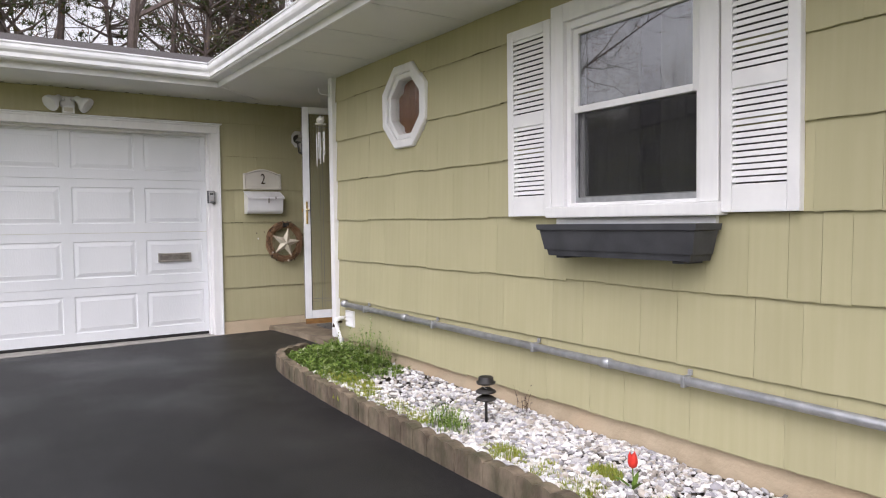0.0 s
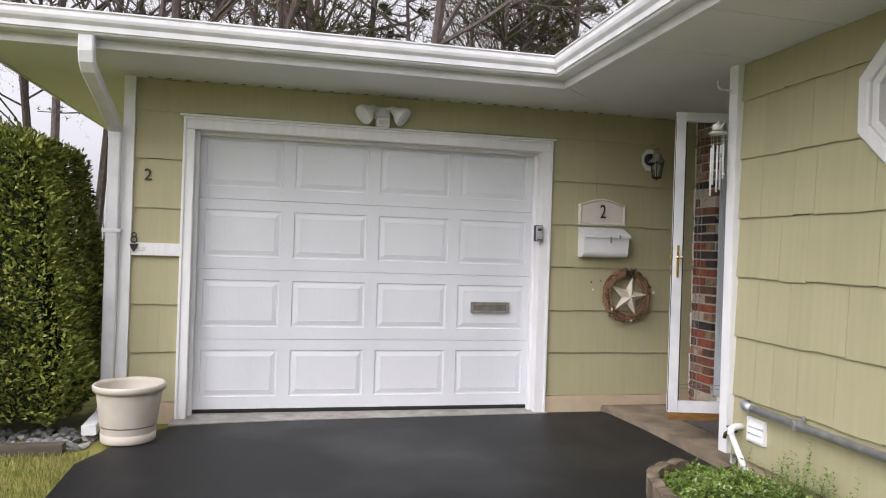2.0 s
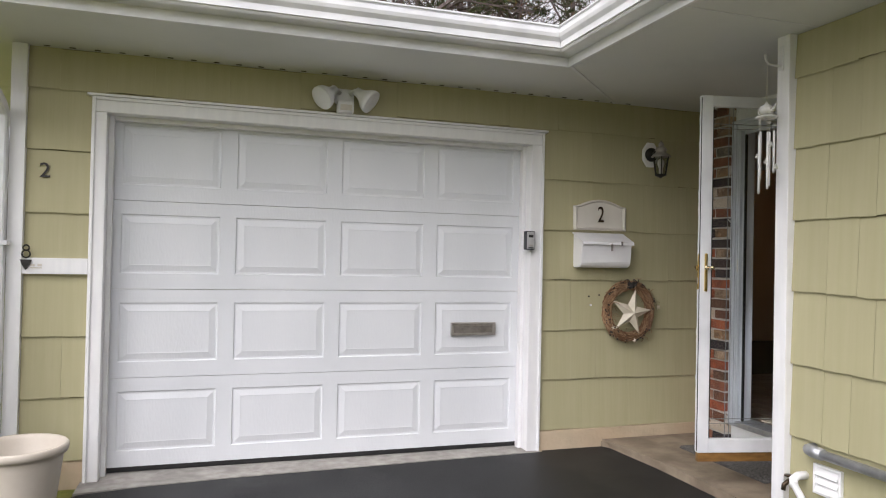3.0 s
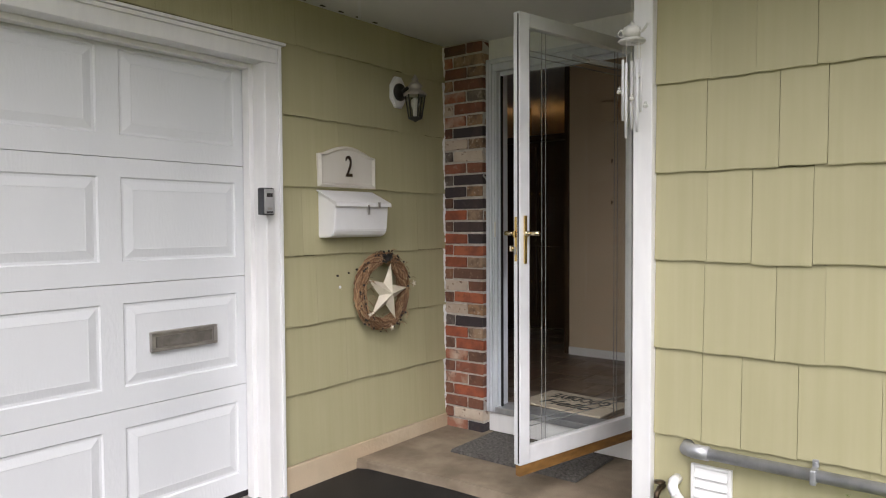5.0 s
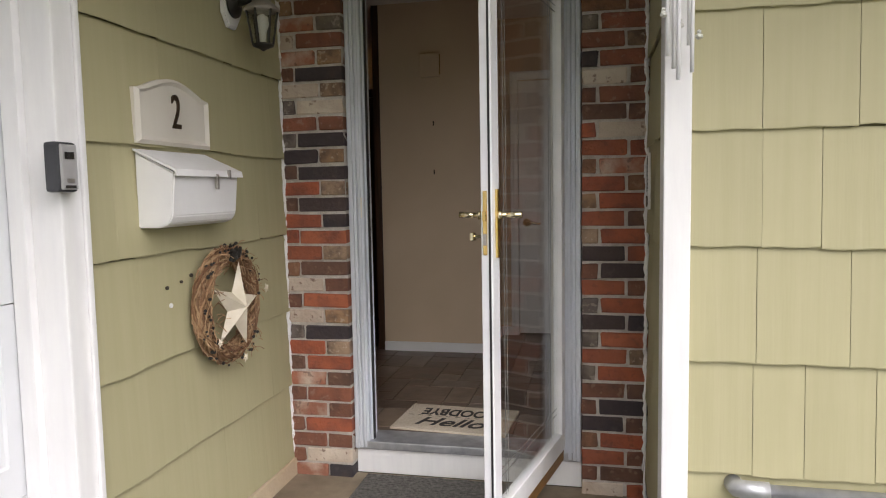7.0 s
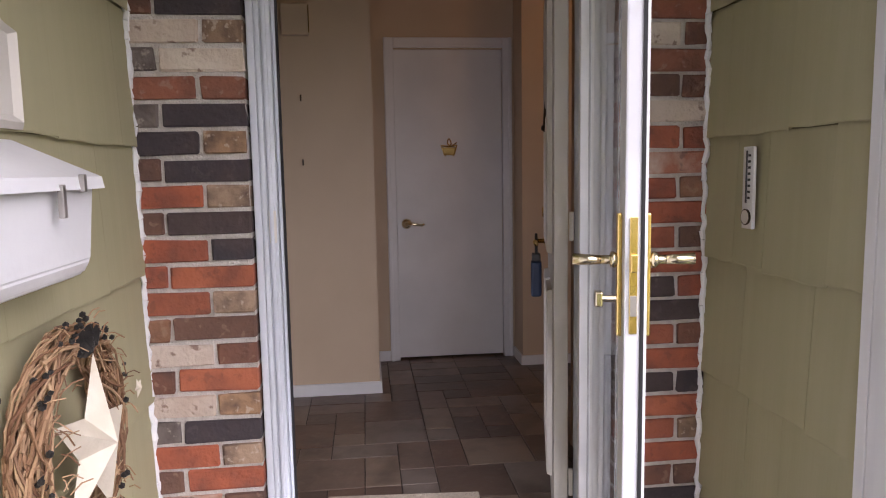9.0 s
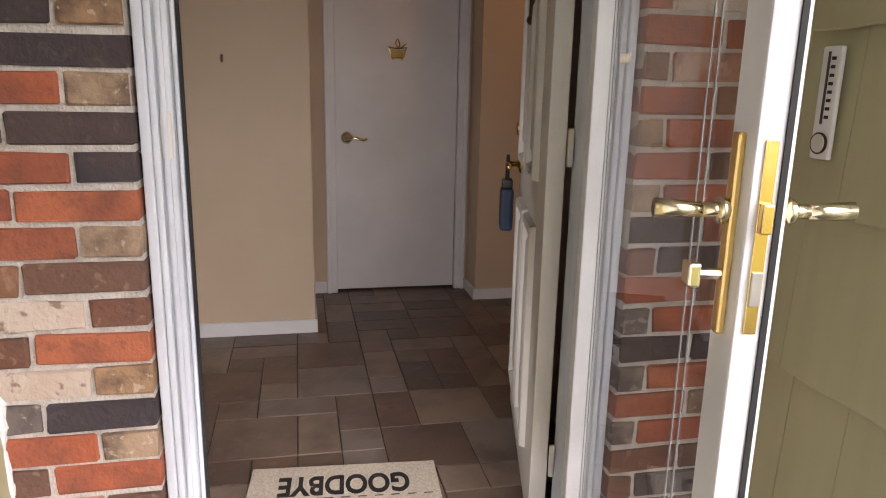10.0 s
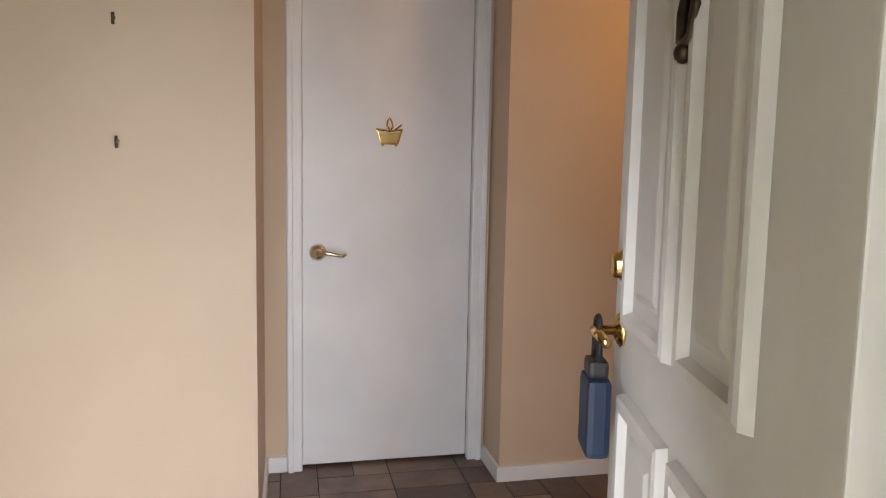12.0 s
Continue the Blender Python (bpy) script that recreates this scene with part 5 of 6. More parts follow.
# lantern
LX, LZ = 2.985, 2.042
ln = thing("wall_lantern", "weathered carriage lantern with glass panes on an octagonal base", "lamp", (LX, GY - 0.018, LZ))
bm = B()
prism(bm, [(u * 0.9, v * 1.25) for u, v in octa(0.075)], "y", -0.018, 0.0)
bmesh.ops.bevel(bm, geom=[e for e in bm.edges if all(v.co.y < -0.01 for v in e.verts)], offset=0.006, segments=2, affect='EDGES')
part("mounting_block", bm, TRIM, ln, "white octagonal mounting block")
bm = B()
lathe(bm, [(0.05, -0.0185), (0.048, -0.03), (0.03, -0.04), (0.012, -0.046)], n=20, axis="y")
part("back_plate", bm, BLACK, ln, "", True)
bm = B()
tube(bm, [(0, -0.04, 0.0), (0, -0.075, 0.012), (0, -0.105, 0.02), (0, -0.125, 0.01)], 0.013, 10)
part("arm", bm, BLACK, ln, "", True)
CY = -0.135
for i in range(6):
    a0, a1 = [math.pi / 3 * (i + j) for j in (0, 1)]
    bm = B()
    q = [bm.verts.new((r * math.cos(a), CY + r * math.sin(a), z)) for a, r, z in ((a0, 0.036, -0.155), (a1, 0.036, -0.155), (a1, 0.056, -0.03), (a0, 0.056, -0.03))]
    bm.faces.new(q)
    part("pane", bm, LAMPGLASS, ln).visible_shadow = False
    bm = B()
    tube(bm, [(0.036 * math.cos(a0), CY + 0.036 * math.sin(a0), -0.157), (0.057 * math.cos(a0), CY + 0.057 * math.sin(a0), -0.028)], 0.004, 6)
    part("bar", bm, BLACK, ln)
bm = B()
lathe(bm, [(0.066, -0.032), (0.066, -0.026), (0.052, -0.012), (0.036, 0.0), (0.034, 0.012), (0.042, 0.018), (0.03, 0.034), (0.016, 0.048), (0.02, 0.056), (0.012, 0.068), (0.004, 0.082)], (0, CY, 0), 18)
part("roof", bm, NICKEL, ln, "tarnished cap with finial", True)
bm = B()
lathe(bm, [(0.002, -0.178), (0.014, -0.17), (0.038, -0.16), (0.04, -0.153), (0.03, -0.15)], (0, CY, 0), 18)
part("base_ring", bm, BLACK, ln, "", True)
bm = B()
lathe(bm, [(0.012, -0.15), (0.014, -0.11), (0.024, -0.08), (0.022, -0.055), (0.006, -0.042)], (0, CY, 0), 14)
part("bulb", bm, IWHITE, ln, "unlit white bulb", True)

# key lockbox on the trim
SILVER = mat("silver_paint", (0.42, 0.42, 0.43), (0.5, 0.5, 0.51), 20, 0.4, metal=0.3)
kb = thing("key_lockbox", "grey combination key safe screwed to the door trim", "lockbox", (2.042, GY - 0.0355, 1.345))
part("body", boxes((-0.034, 0.034, -0.04, 0.0, 0.0, 0.125), bevel=0.009), CHARCOAL, kb)
part("face", boxes((-0.027, 0.027, -0.046, -0.0405, 0.006, 0.119), bevel=0.005), SILVER, kb, "grey metal face")
part("name_bar", boxes((-0.018, 0.018, -0.0478, -0.0462, 0.010, 0.017), bevel=0.0005), BLACK, kb)
for i in range(3):
    part("dial", boxes((-0.016 + i * 0.011, -0.007 + i * 0.011, -0.049, -0.0465, 0.082, 0.1), bevel=0.001), BLACK, kb)
part("latch", boxes((-0.012, 0.012, -0.05, -0.0465, 0.024, 0.034), bevel=0.002), NICKEL, kb)

# wreath with a star
wr = thing("wreath", "grapevine wreath with dark berries and a cream tin star", "wreath", (2.805, GY - 0.03, 0.938))
TWIG = islands("dry_vine", [(0.0, (0.16, 0.08, 0.042)), (0.35, (0.30, 0.175, 0.095)), (0.7, (0.46, 0.31, 0.18)), (1.0, (0.14, 0.07, 0.04))])
bm = B()
for k in range(220):
    ph, rr, th = random.uniform(0, 6.28), random.uniform(0.006, 0.034), random.uniform(0, 6.28)
    span, wob = random.uniform(0.7, 3.2), random.choice((-1, 1)) * random.uniform(0.8, 3.4)
    pts = []
    for j in range(18):
        a = ph + span * j / 17
        r = 0.172 + rr * math.cos(th + wob * a) + random.uniform(-0.006, 0.006)
        pts.append((r * math.cos(a), -0.035 + rr * math.sin(th + wob * a), 1.05 * r * math.sin(a)))
    tube(bm, pts, random.uniform(0.0014, 0.0038), 5)
tagged(part("vine_ring", bm, TWIG, wr), kind="stuff")
bm = B()
for k in range(110):
    a = random.uniform(0, 6.28)
    r = 0.172 + random.uniform(-0.04, 0.045)
    p = Vector((r * math.cos(a), -0.05 + random.uniform(-0.03, 0.01), 1.05 * r * math.sin(a)))
    q = p + Vector((random.uniform(-1, 1), random.uniform(-0.9, -0.1), random.uniform(-1, 1))).normalized() * random.uniform(0.02, 0.05)
    tube(bm, [p, (p + q) / 2 + Vector((0, 0, 0.006)), q], 0.0013, 4)
tagged(part("twig_spray", bm, TWIG, wr), kind="stuff")
bm = B()
for k in range(105):
    a = random.uniform(0, 6.28)
    r = 0.178 + random.uniform(-0.02, 0.04)
    ball(bm, (r * math.cos(a), -0.055 + random.uniform(-0.02, 0.02), 1.05 * r * math.sin(a)), random.uniform(0.004, 0.0075), 1)
tagged(part("berry_cluster", bm, BLACK, wr, "dark dried berries"), kind="stuff")
def star5(R, r, dep, at, turn):
    bm = B()
    ring = []
    for i in range(10):
        a = math.pi / 2 + turn + i * math.pi / 5
        q = R if i % 2 == 0 else r
        ring.append(bm.verts.new((at[0] + q * math.cos(a), at[1], at[2] + q * math.sin(a))))
    f, b = bm.verts.new((at[0], at[1] - dep, at[2])), bm.verts.new((at[0], at[1] + 0.004, at[2]))
    for i in range(10):
        bm.faces.new((ring[i], ring[(i + 1) % 10], f))
        bm.faces.new((ring[(i + 1) % 10], ring[i], b))
    return bm
CREAMTIN = mat("cream_tin", (0.6, 0.54, 0.42), (0.7, 0.64, 0.52), 14, 0.5, 0.15, 60, blotch=0.3, blotch_scale=9, dirt=(0.4, 0.32, 0.22))
part("star", star5(0.165, 0.062, 0.045, (0, -0.066, -0.01), -0.2), CREAMTIN, wr, "cream folded tin star")
for x, z, s in ((0.205, 0.03, 0.022), (0.02, -0.2, 0.02), (-0.15, -0.11, 0.018)):
    part("small_star", star5(s, s * 0.4, 0.008, (x, -0.085, z), 0.3), CREAMTIN, wr)
bm = B()
for k in range(5):
    ball(bm, (0.0 + random.uniform(-0.02, 0.02), -0.07, 0.17 + random.uniform(-0.02, 0.02)), 0.022, 1, (1, 0.8, 1))
part("bow", bm, BLACK, wr, "black felt bow")

# scroll hook on the short board
hk = thing("scroll_hook", "small black wrought-iron scroll hook on the board", "hook", (-0.905, GY - 0.041, 1.19))
bm = B()
prism(bm, [(-0.028, 0.035), (0.028, 0.035), (0.018, 0.005), (0.0, -0.02), (-0.018, 0.005)], "y", -0.012, 0.0)
for zc, r in ((0.065, 0.02), (0.098, 0.015)):
    tube(bm, [(r * math.cos(a), -0.008, zc + r * math.sin(a)) for a in [i * math.pi / 6 for i in range(13)]], 0.004, 6)
part("scroll", bm, BLACK, hk)
bmx = boxes((0.02, 0.04, -0.003, 0.0, 0.0, 0.012), (0.055, 0.075, -0.003, 0.0, 0.0, 0.012), (0.02, 0.075, -0.003, 0.0, -0.012, -0.006))
part("paint_mark", bmx, CREAM, hk)

# old screw holes below the mailbox: discs, dark ones coloured for the hole's shade
for x, z, r, m_ in ((2.52, 1.035, 0.006, DARK), (2.60, 1.045, 0.005, DARK), (2.66, 1.06, 0.006, DARK), (2.535, 0.975, 0.008, TRIM)):
    bm = B()
    lathe(bm, [(0.001, -0.019), (r, -0.018), (r, -0.010)], (x, GY, z), 8, "y")
    h = part("screw_hole", bm, m_, wall_garage)

# ---- wind chime by the corner ----
wc = thing("wind_chime", "teapot wind chime with silver tubes hung from a hook", "wind chime", (2.56, 5.67, 2.02))
PORC = mat("pale_porcelain", (0.6, 0.6, 0.57), (0.68, 0.66, 0.62), 20, 0.3, blotch=0.5, blotch_scale=30, dirt=(0.25, 0.3, 0.28))
bm = B()
lathe(bm, [(0.012, -0.022), (0.03, -0.018), (0.036, 0.0), (0.03, 0.016), (0.016, 0.024), (0.008, 0.03), (0.003, 0.04)], n=18)
tube(bm, [(0.0, -0.03, -0.004), (0.0, -0.045, 0.0), (0.0, -0.055, 0.012), (0.0, -0.062, 0.024)], 0.007, 8, 0.004)
tube(bm, [(0, 0.03, 0.012), (0, 0.05, 0.014), (0, 0.056, 0.0), (0, 0.046, -0.012), (0, 0.03, -0.012)], 0.004, 8)
part("teapot", bm, PORC, wc, "white and green porcelain teapot", True)
bm = B()
lathe(bm, [(0.01, -0.026), (0.046, -0.028), (0.052, -0.034), (0.046, -0.04), (0.01, -0.042)], n=20)
part("saucer", bm, PORC, wc, "grey-green saucer", True)
for i, (z0_, z1_) in enumerate(((-0.10, -0.36), (-0.10, -0.33), (-0.12, -0.40), (-0.11, -0.38), (-0.10, -0.30))):
    a = i * 2 * math.pi / 5 + 0.4
    bm = B()
    tube(bm, [(0.034 * math.cos(a), 0.034 * math.sin(a), z0_), (0.034 * math.cos(a), 0.034 * math.sin(a), z1_)], 0.0055, 8)
    part("chime_tube", bm, ALU, wc, "", True)
    bm = B()
    tube(bm, [(0.034 * math.cos(a), 0.034 * math.sin(a), -0.04), (0.034 * math.cos(a), 0.034 * math.sin(a), z0_)], 0.001, 4)
    part("cord", bm, CREAM, wc)
for x, y, z in ((0.01, -0.02, -0.17), (-0.01, 0.045, -0.22), (0.0, 0.0, -0.25), (0.012, -0.05, -0.28)):
    bm = B()
    ball(bm, (x, y, z), 0.012, 1, (1, 1, 0.8))
    ball(bm, (x, y, z + 0.012), 0.007, 1)
    part("charm", bm, PORC, wc, "tiny porcelain cup")
bm = B()
tube(bm, [(0, 0, 0.04), (0, 0, 0.215)], 0.0012, 4)
part("hanger_cord", bm, CREAM, wc)
ch = thing("plant_hook", "white screw hook on the corner board", "hook", (2.65, 5.67, 2.24))
bm = B()
tube(bm, [(0.0, 0, 0.0), (-0.06, 0, 0.0), (-0.085, 0, 0.003), (-0.10, 0, 0.02), (-0.102, 0, 0.05)], 0.005, 8)
part("hook", bm, ALU, ch, "", True)
part("base", boxes((-0.008, -0.0003, -0.012, 0.012, -0.02, 0.1), bevel=0.002), ALU, ch)

# thermometer
th = thing("thermometer", "slim white outdoor thermometer with a round dial", "thermometer", (3.17, AY + 0.009, 1.252))
part("strip", boxes((-0.024, 0.024, 0.0, 0.01, 0.0, 0.205), bevel=0.004), IWHITE, th)
for i in range(8):
    part("mark", boxes((-0.012, -0.002, 0.01, 0.0115, 0.075 + i * 0.015, 0.081 + i * 0.015)), BLACK, th)
part("tube", boxes((0.002, 0.006, 0.01, 0.0125, 0.065, 0.195)), CHARCOAL, th)
bm = B()
lathe(bm, [(0.019, 0.01), (0.019, 0.014), (0.016, 0.016), (0.002, 0.016)], (0, 0, 0.03), 18, "y")
part("dial", bm, CREAM, th)
bm = B()
lathe(bm, [(0.0195, 0.0101), (0.0205, 0.0145), (0.0175, 0.0150)], (0, 0, 0.03), 18, "y")
part("dial_rim", bm, BRONZE, th)

# caulk beads in the brick corners
bm = B()
rgc = random.Random(31)
for yc in (GY - 0.013, AY + 0.004):
    pts = [(BX - 0.010 + rgc.uniform(-0.004, 0.003), yc + rgc.uniform(-0.005, 0.005), PORCH + 0.024 * i) for i in range(98) if PORCH + 0.024 * i < SOFF]
    for a, b in zip(pts, pts[1:]):
        tube(bm, [a, b], rgc.uniform(0.006, 0.0105), 6, rgc.uniform(0.005, 0.010))
struct("caulk", bm, TRIM, "rough white caulk beads in the brick corners", "caulk")

# ---- mats ----
dm = thing("door_mat", "grey ribbed outdoor door mat on the porch", "mat", (3.235, 6.52, PORCH))
MATG = mat("grey_mat_rib", (0.085, 0.08, 0.075), (0.17, 0.16, 0.15), 60, 0.95, 0.9, 200)
part("base", boxes((-0.215, 0.215, -0.38, 0.38, 0.001, 0.010), bevel=0.003), MATG, dm)
for i in range(24):
    x = -0.205 + i * 0.0175
    bm = B()
    pts = [(x + 0.004 * math.sin(j * 1.6 + i), -0.375 + j * 0.03, 0.012) for j in range(26)]
    tube(bm, pts, 0.007, 6)
    part("rib", bm, MATG, dm)
im = thing("hello_mat", "cream indoor mat printed Hello and GOODBYE in black", "mat", (3.815, 6.560, FLOOR), -4.0)
JUTE = mat("cream_jute", (0.44, 0.37, 0.28), (0.58, 0.5, 0.39), 120, 0.95, 0.6, 300)
part("pad", boxes((-0.19, 0.19, -0.28, 0.28, 0.001, 0.012), bevel=0.004), JUTE, im)
text_part("print", "GOODBYE", 0.13, BLACK, im, pose(0.083, 0.0, 0.0125, 0, 0, 90) @ Matrix.Diagonal((0.62, 1.05, 1, 1)), 0.0004, bold=0.004)
text_part("print", "Hello", 0.155, BLACK, im, pose(-0.075, 0.0, 0.0125, 0, 0, -90) @ Matrix(((1, 0.3, 0, 0), (0, 1, 0, 0), (0, 0, 1, 0), (0, 0, 0, 1))), 0.0004, bold=0.003)
for i in range(11):
    part("stitch", boxes((0.010, 0.014, -0.255 + i * 0.048, -0.23 + i * 0.048, 0.0121, 0.0128)), BLACK, im)

# ---- hall things ----
cb_ = thing("door_chime_box", "beige door chime box high on the wall", "chime", (SX, 6.99, 2.11))
part("cover", boxes((-0.045, 0.0, -0.068, 0.068, 0.0, 0.155), bevel=0.006), PLASTER, cb_)
part("edge", boxes((-0.047, -0.04, -0.074, -0.069, 0.01, 0.145)), BRASS, cb_)
for z in (1.469, 1.80):
    nl = thing("picture_nail", "small bare nail in the beige wall", "nail", (SX, 6.974, z))
    bm = B()
    tube(bm, [(0, 0, 0), (-0.02, 0, 0.006)], 0.003, 6)
    box(bm, -0.024, -0.018, -0.004, 0.004, -0.02, 0.012, 0.001)
    part("shank", bm, BRONZE, nl)
# tall dark cabinet in the next room
cab = thing("china_cabinet", "tall dark-stained wooden cabinet in the next room", "cabinet", (6.62, 8.35, FLOOR))
part("body", boxes((-0.2, 0.25, -0.6, 0.6, 0.08, 1.95), bevel=0.006), WOODDARK, cab)
part("plinth", boxes((-0.17, 0.23, -0.57, 0.57, 0.0, 0.079), bevel=0.004), WOODDARK, cab)
part("cornice", boxes((-0.24, 0.28, -0.64, 0.64, 1.951, 2.02), bevel=0.015), WOODDARK, cab)
for y0, y1 in ((-0.58, -0.01), (0.01, 0.58)):
    for za, zb in ((0.12, 0.86), (0.92, 1.9)):
        d_ = part("door", boxes((-0.222, -0.2005, y0, y1, za, zb), bevel=0.006), WOODDARK, cab)
        bm = B()
        ball(bm, (-0.235, y1 - 0.04 if y0 < 0 else y0 + 0.04, (za + zb) / 2), 0.012, 1)
        part("knob", bm, BRASS, d_)
post = thing("door_post", "dark-stained wooden door post beside the wall end", "door post", (SX, 7.36, FLOOR), kind="structure")
part("jamb", boxes((0.0, 0.64, 0.002, 0.05, 0.0, CEILZ - FLOOR), bevel=0.004), WOODDARK, post)
# lamp with lit bulbs beyond
cl = thing("chandelier", "small brass chandelier with lit candle bulbs", "lamp", (6.95, 8.75, 2.0))
BULB = bpy.data.materials.new("lit_bulb")
BULB.use_nodes = True
BULB.node_tree.nodes["Principled BSDF"].inputs["Emission Color"].default_value = (1.0, 0.62, 0.25, 1)
BULB.node_tree.nodes["Principled BSDF"].inputs["Emission Strength"].default_value = 8
bm = B()
tube(bm, [(0, 0, 0.0), (0, 0, CEILZ - 2.0)], 0.008, 8)
ball(bm, (0, 0, 0.0), 0.04, 2)
part("stem", bm, BRASS, cl, "", True)
for i in range(5):
    a = i * 2 * math.pi / 5
    c, s = math.cos(a), math.sin(a)
    bm = B()
    tube(bm, [(0, 0, 0), (0.1 * c, 0.1 * s, -0.05), (0.2 * c, 0.2 * s, -0.02), (0.22 * c, 0.22 * s, 0.05)], 0.007, 8)
    arm_ = part("arm", bm, BRASS, cl, "", True)
    bm = B()
    ball(bm, (0.22 * c, 0.22 * s, 0.11), 0.018, 2, (1, 1, 1.9))
    part("bulb", bm, BULB, arm_, "lit candle bulb", True)

# ---- pot by the garage ----
pot = thing("flower_pot", "large empty taupe plastic flower pot by the downspout", "pot", (-0.80, 6.72, 0.0))
bm = B()
lathe(bm, [(0.02, 0.003), (0.155, 0.003), (0.16, 0.012), (0.162, 0.055), (0.1585, 0.057), (0.160, 0.063), (0.19, 0.30), (0.192, 0.315), (0.208, 0.318), (0.213, 0.335), (0.213, 0.352),
           (0.206, 0.36), (0.194, 0.357), (0.186, 0.34), (0.165, 0.10), (0.02, 0.09)], n=48)
part("body", bm, TAUPE, pot, "", True)
bm = B()
lathe(bm, [(0.02, 0.10), (0.148, 0.105), (0.150, 0.135), (0.09, 0.15), (0.02, 0.146)], n=24)
part("old_soil", bm, SOIL, pot)
struct("timber_edge", boxes((-3.8, -1.12, 6.53, 6.60, -0.06, 0.035), bevel=0.008), mat("old_timber", (0.06, 0.05, 0.04), (0.12, 0.1, 0.075), 8, 0.9, 0.6, 40, (0.5, 6, 6)), "weathered timber edge along the hedge", "edging")

# ---- hedge, grass ----
hg = thing("hedge", "tall clipped evergreen hedge, dense and dark at its foot", "hedge", (-2.4, 7.5, 0.0))
HX0, HX1, HY0, HY1, HZ = -4.2, -1.16, 6.72, 7.75, 1.92
def taper(x, y, z):
    """The hedge draws in towards its top."""
    w = (z / HZ) ** 2
    return x - 0.26 * w * (x - HX0) / (HX1 - HX0), y + 0.14 * w * (HY1 - y) / (HY1 - HY0)
# solid core, near-black to paint in the shade deep between the leaves
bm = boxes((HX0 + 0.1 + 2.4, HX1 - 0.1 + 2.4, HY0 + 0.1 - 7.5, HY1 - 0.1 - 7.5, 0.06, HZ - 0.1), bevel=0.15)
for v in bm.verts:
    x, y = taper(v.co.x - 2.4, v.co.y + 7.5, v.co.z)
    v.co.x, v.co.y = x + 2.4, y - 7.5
part("inner_growth", bm, mat("hedge_core_shade", (0.006, 0.010, 0.003), (0.015, 0.02, 0.006), 20, 0.95), hg)
HLEAF = islands("hedge_leaf", [(0.0, (0.055, 0.085, 0.016)), (0.35, (0.13, 0.17, 0.03)), (0.7, (0.25, 0.28, 0.055)), (0.93, (0.40, 0.41, 0.09)), (1.0, (0.14, 0.08, 0.03))], 0.55)
vs, fs = [], []
rnd = random.Random(4)
for k in range(52000):
    r = rnd.random()
    if r > 0.93:
        p = Vector((rnd.uniform(HX0, HX1), HY1, rnd.uniform(0.08, HZ)))
        nrm = Vector((0, 1, 0))
    elif r > 0.90:
        p = Vector((HX0, rnd.uniform(HY0, HY1), rnd.uniform(0.08, HZ)))
        nrm = Vector((-1, 0, 0))
    elif r < 0.40:
        p = Vector((rnd.triangular(HX0, HX1, -1.3), HY0, rnd.uniform(0.08, HZ)))
        nrm = Vector((0, -1, 0))
    elif r < 0.74:
        p = Vector((HX1, rnd.uniform(HY0, HY1), rnd.uniform(0.08, HZ)))
        nrm = Vector((1, 0, 0))
    else:
        p = Vector((rnd.triangular(HX0, HX1, -1.4), rnd.uniform(HY0, HY1), HZ))
        nrm = Vector((0, 0, 1))
    # rounded top edge and uneven clumps
    ex, ey, ez = p.x - HX1, HY0 - p.y, p.z - HZ
    cx, cy, cz = max(ex + 0.16, 0), max(ey + 0.16, 0), max(ez + 0.16, 0)
    if (cx > 0) + (cy > 0) + (cz > 0) > 1:
        dv = Vector((cx, -cy, cz))
        p += dv.normalized() * (0.16 - max(dv.length, 0.16))
        nrm = dv.normalized()
    low = max(0.0, 0.35 - p.z) * 0.35
    p += nrm * (0.09 * noise.noise(p * 3.2) + 0.05 * noise.noise(p * 9.0) - low + rnd.uniform(-0.07, 0.025))
    p.x, p.y = taper(p.x, p.y, p.z)
    up = (nrm * 0.6 + Vector((rnd.uniform(-1, 1), rnd.uniform(-1, 1), rnd.uniform(-0.2, 1.3))) * 0.7).normalized()
    sd = up.cross(Vector((rnd.uniform(-1, 1), rnd.uniform(-1, 1), rnd.uniform(-1, 1)))).normalized()
    L, W = rnd.uniform(0.022, 0.055), rnd.uniform(0.005, 0.011)
    o = len(vs)
    q = p - Vector((-2.4, 7.5, 0))
    vs += [tuple(q), tuple(q + up * L * 0.5 + sd * W), tuple(q + up * L), tuple(q + up * L * 0.5 - sd * W)]
    fs.append([o, o + 1, o + 2, o + 3])
me = bpy.data.meshes.new("foliage")
me.from_pydata(vs, [], fs)
me.materials.append(HLEAF)
fo = new("foliage", me)
fo.parent = hg
GBL = islands("grass_blade", [(0.0, (0.10, 0.14, 0.02)), (0.4, (0.2, 0.22, 0.05)), (0.75, (0.34, 0.29, 0.10)), (1.0, (0.4, 0.31, 0.15))], 0.7)
def lawn_spot():
    y = random.uniform(4.4, 6.55)
    x = -0.97 - 0.25 * max(0, 5.4 - y) * 0.3 - abs(random.gauss(0, 0.6))
    return x, y, gz(y) - 0.036, 1.0
blades("lawn_grass", 14000, lawn_spot, (0.018, 0.045), 0.0016, GBL, "short mixed green and straw lawn grass beside the drive", "grass", 1.3)

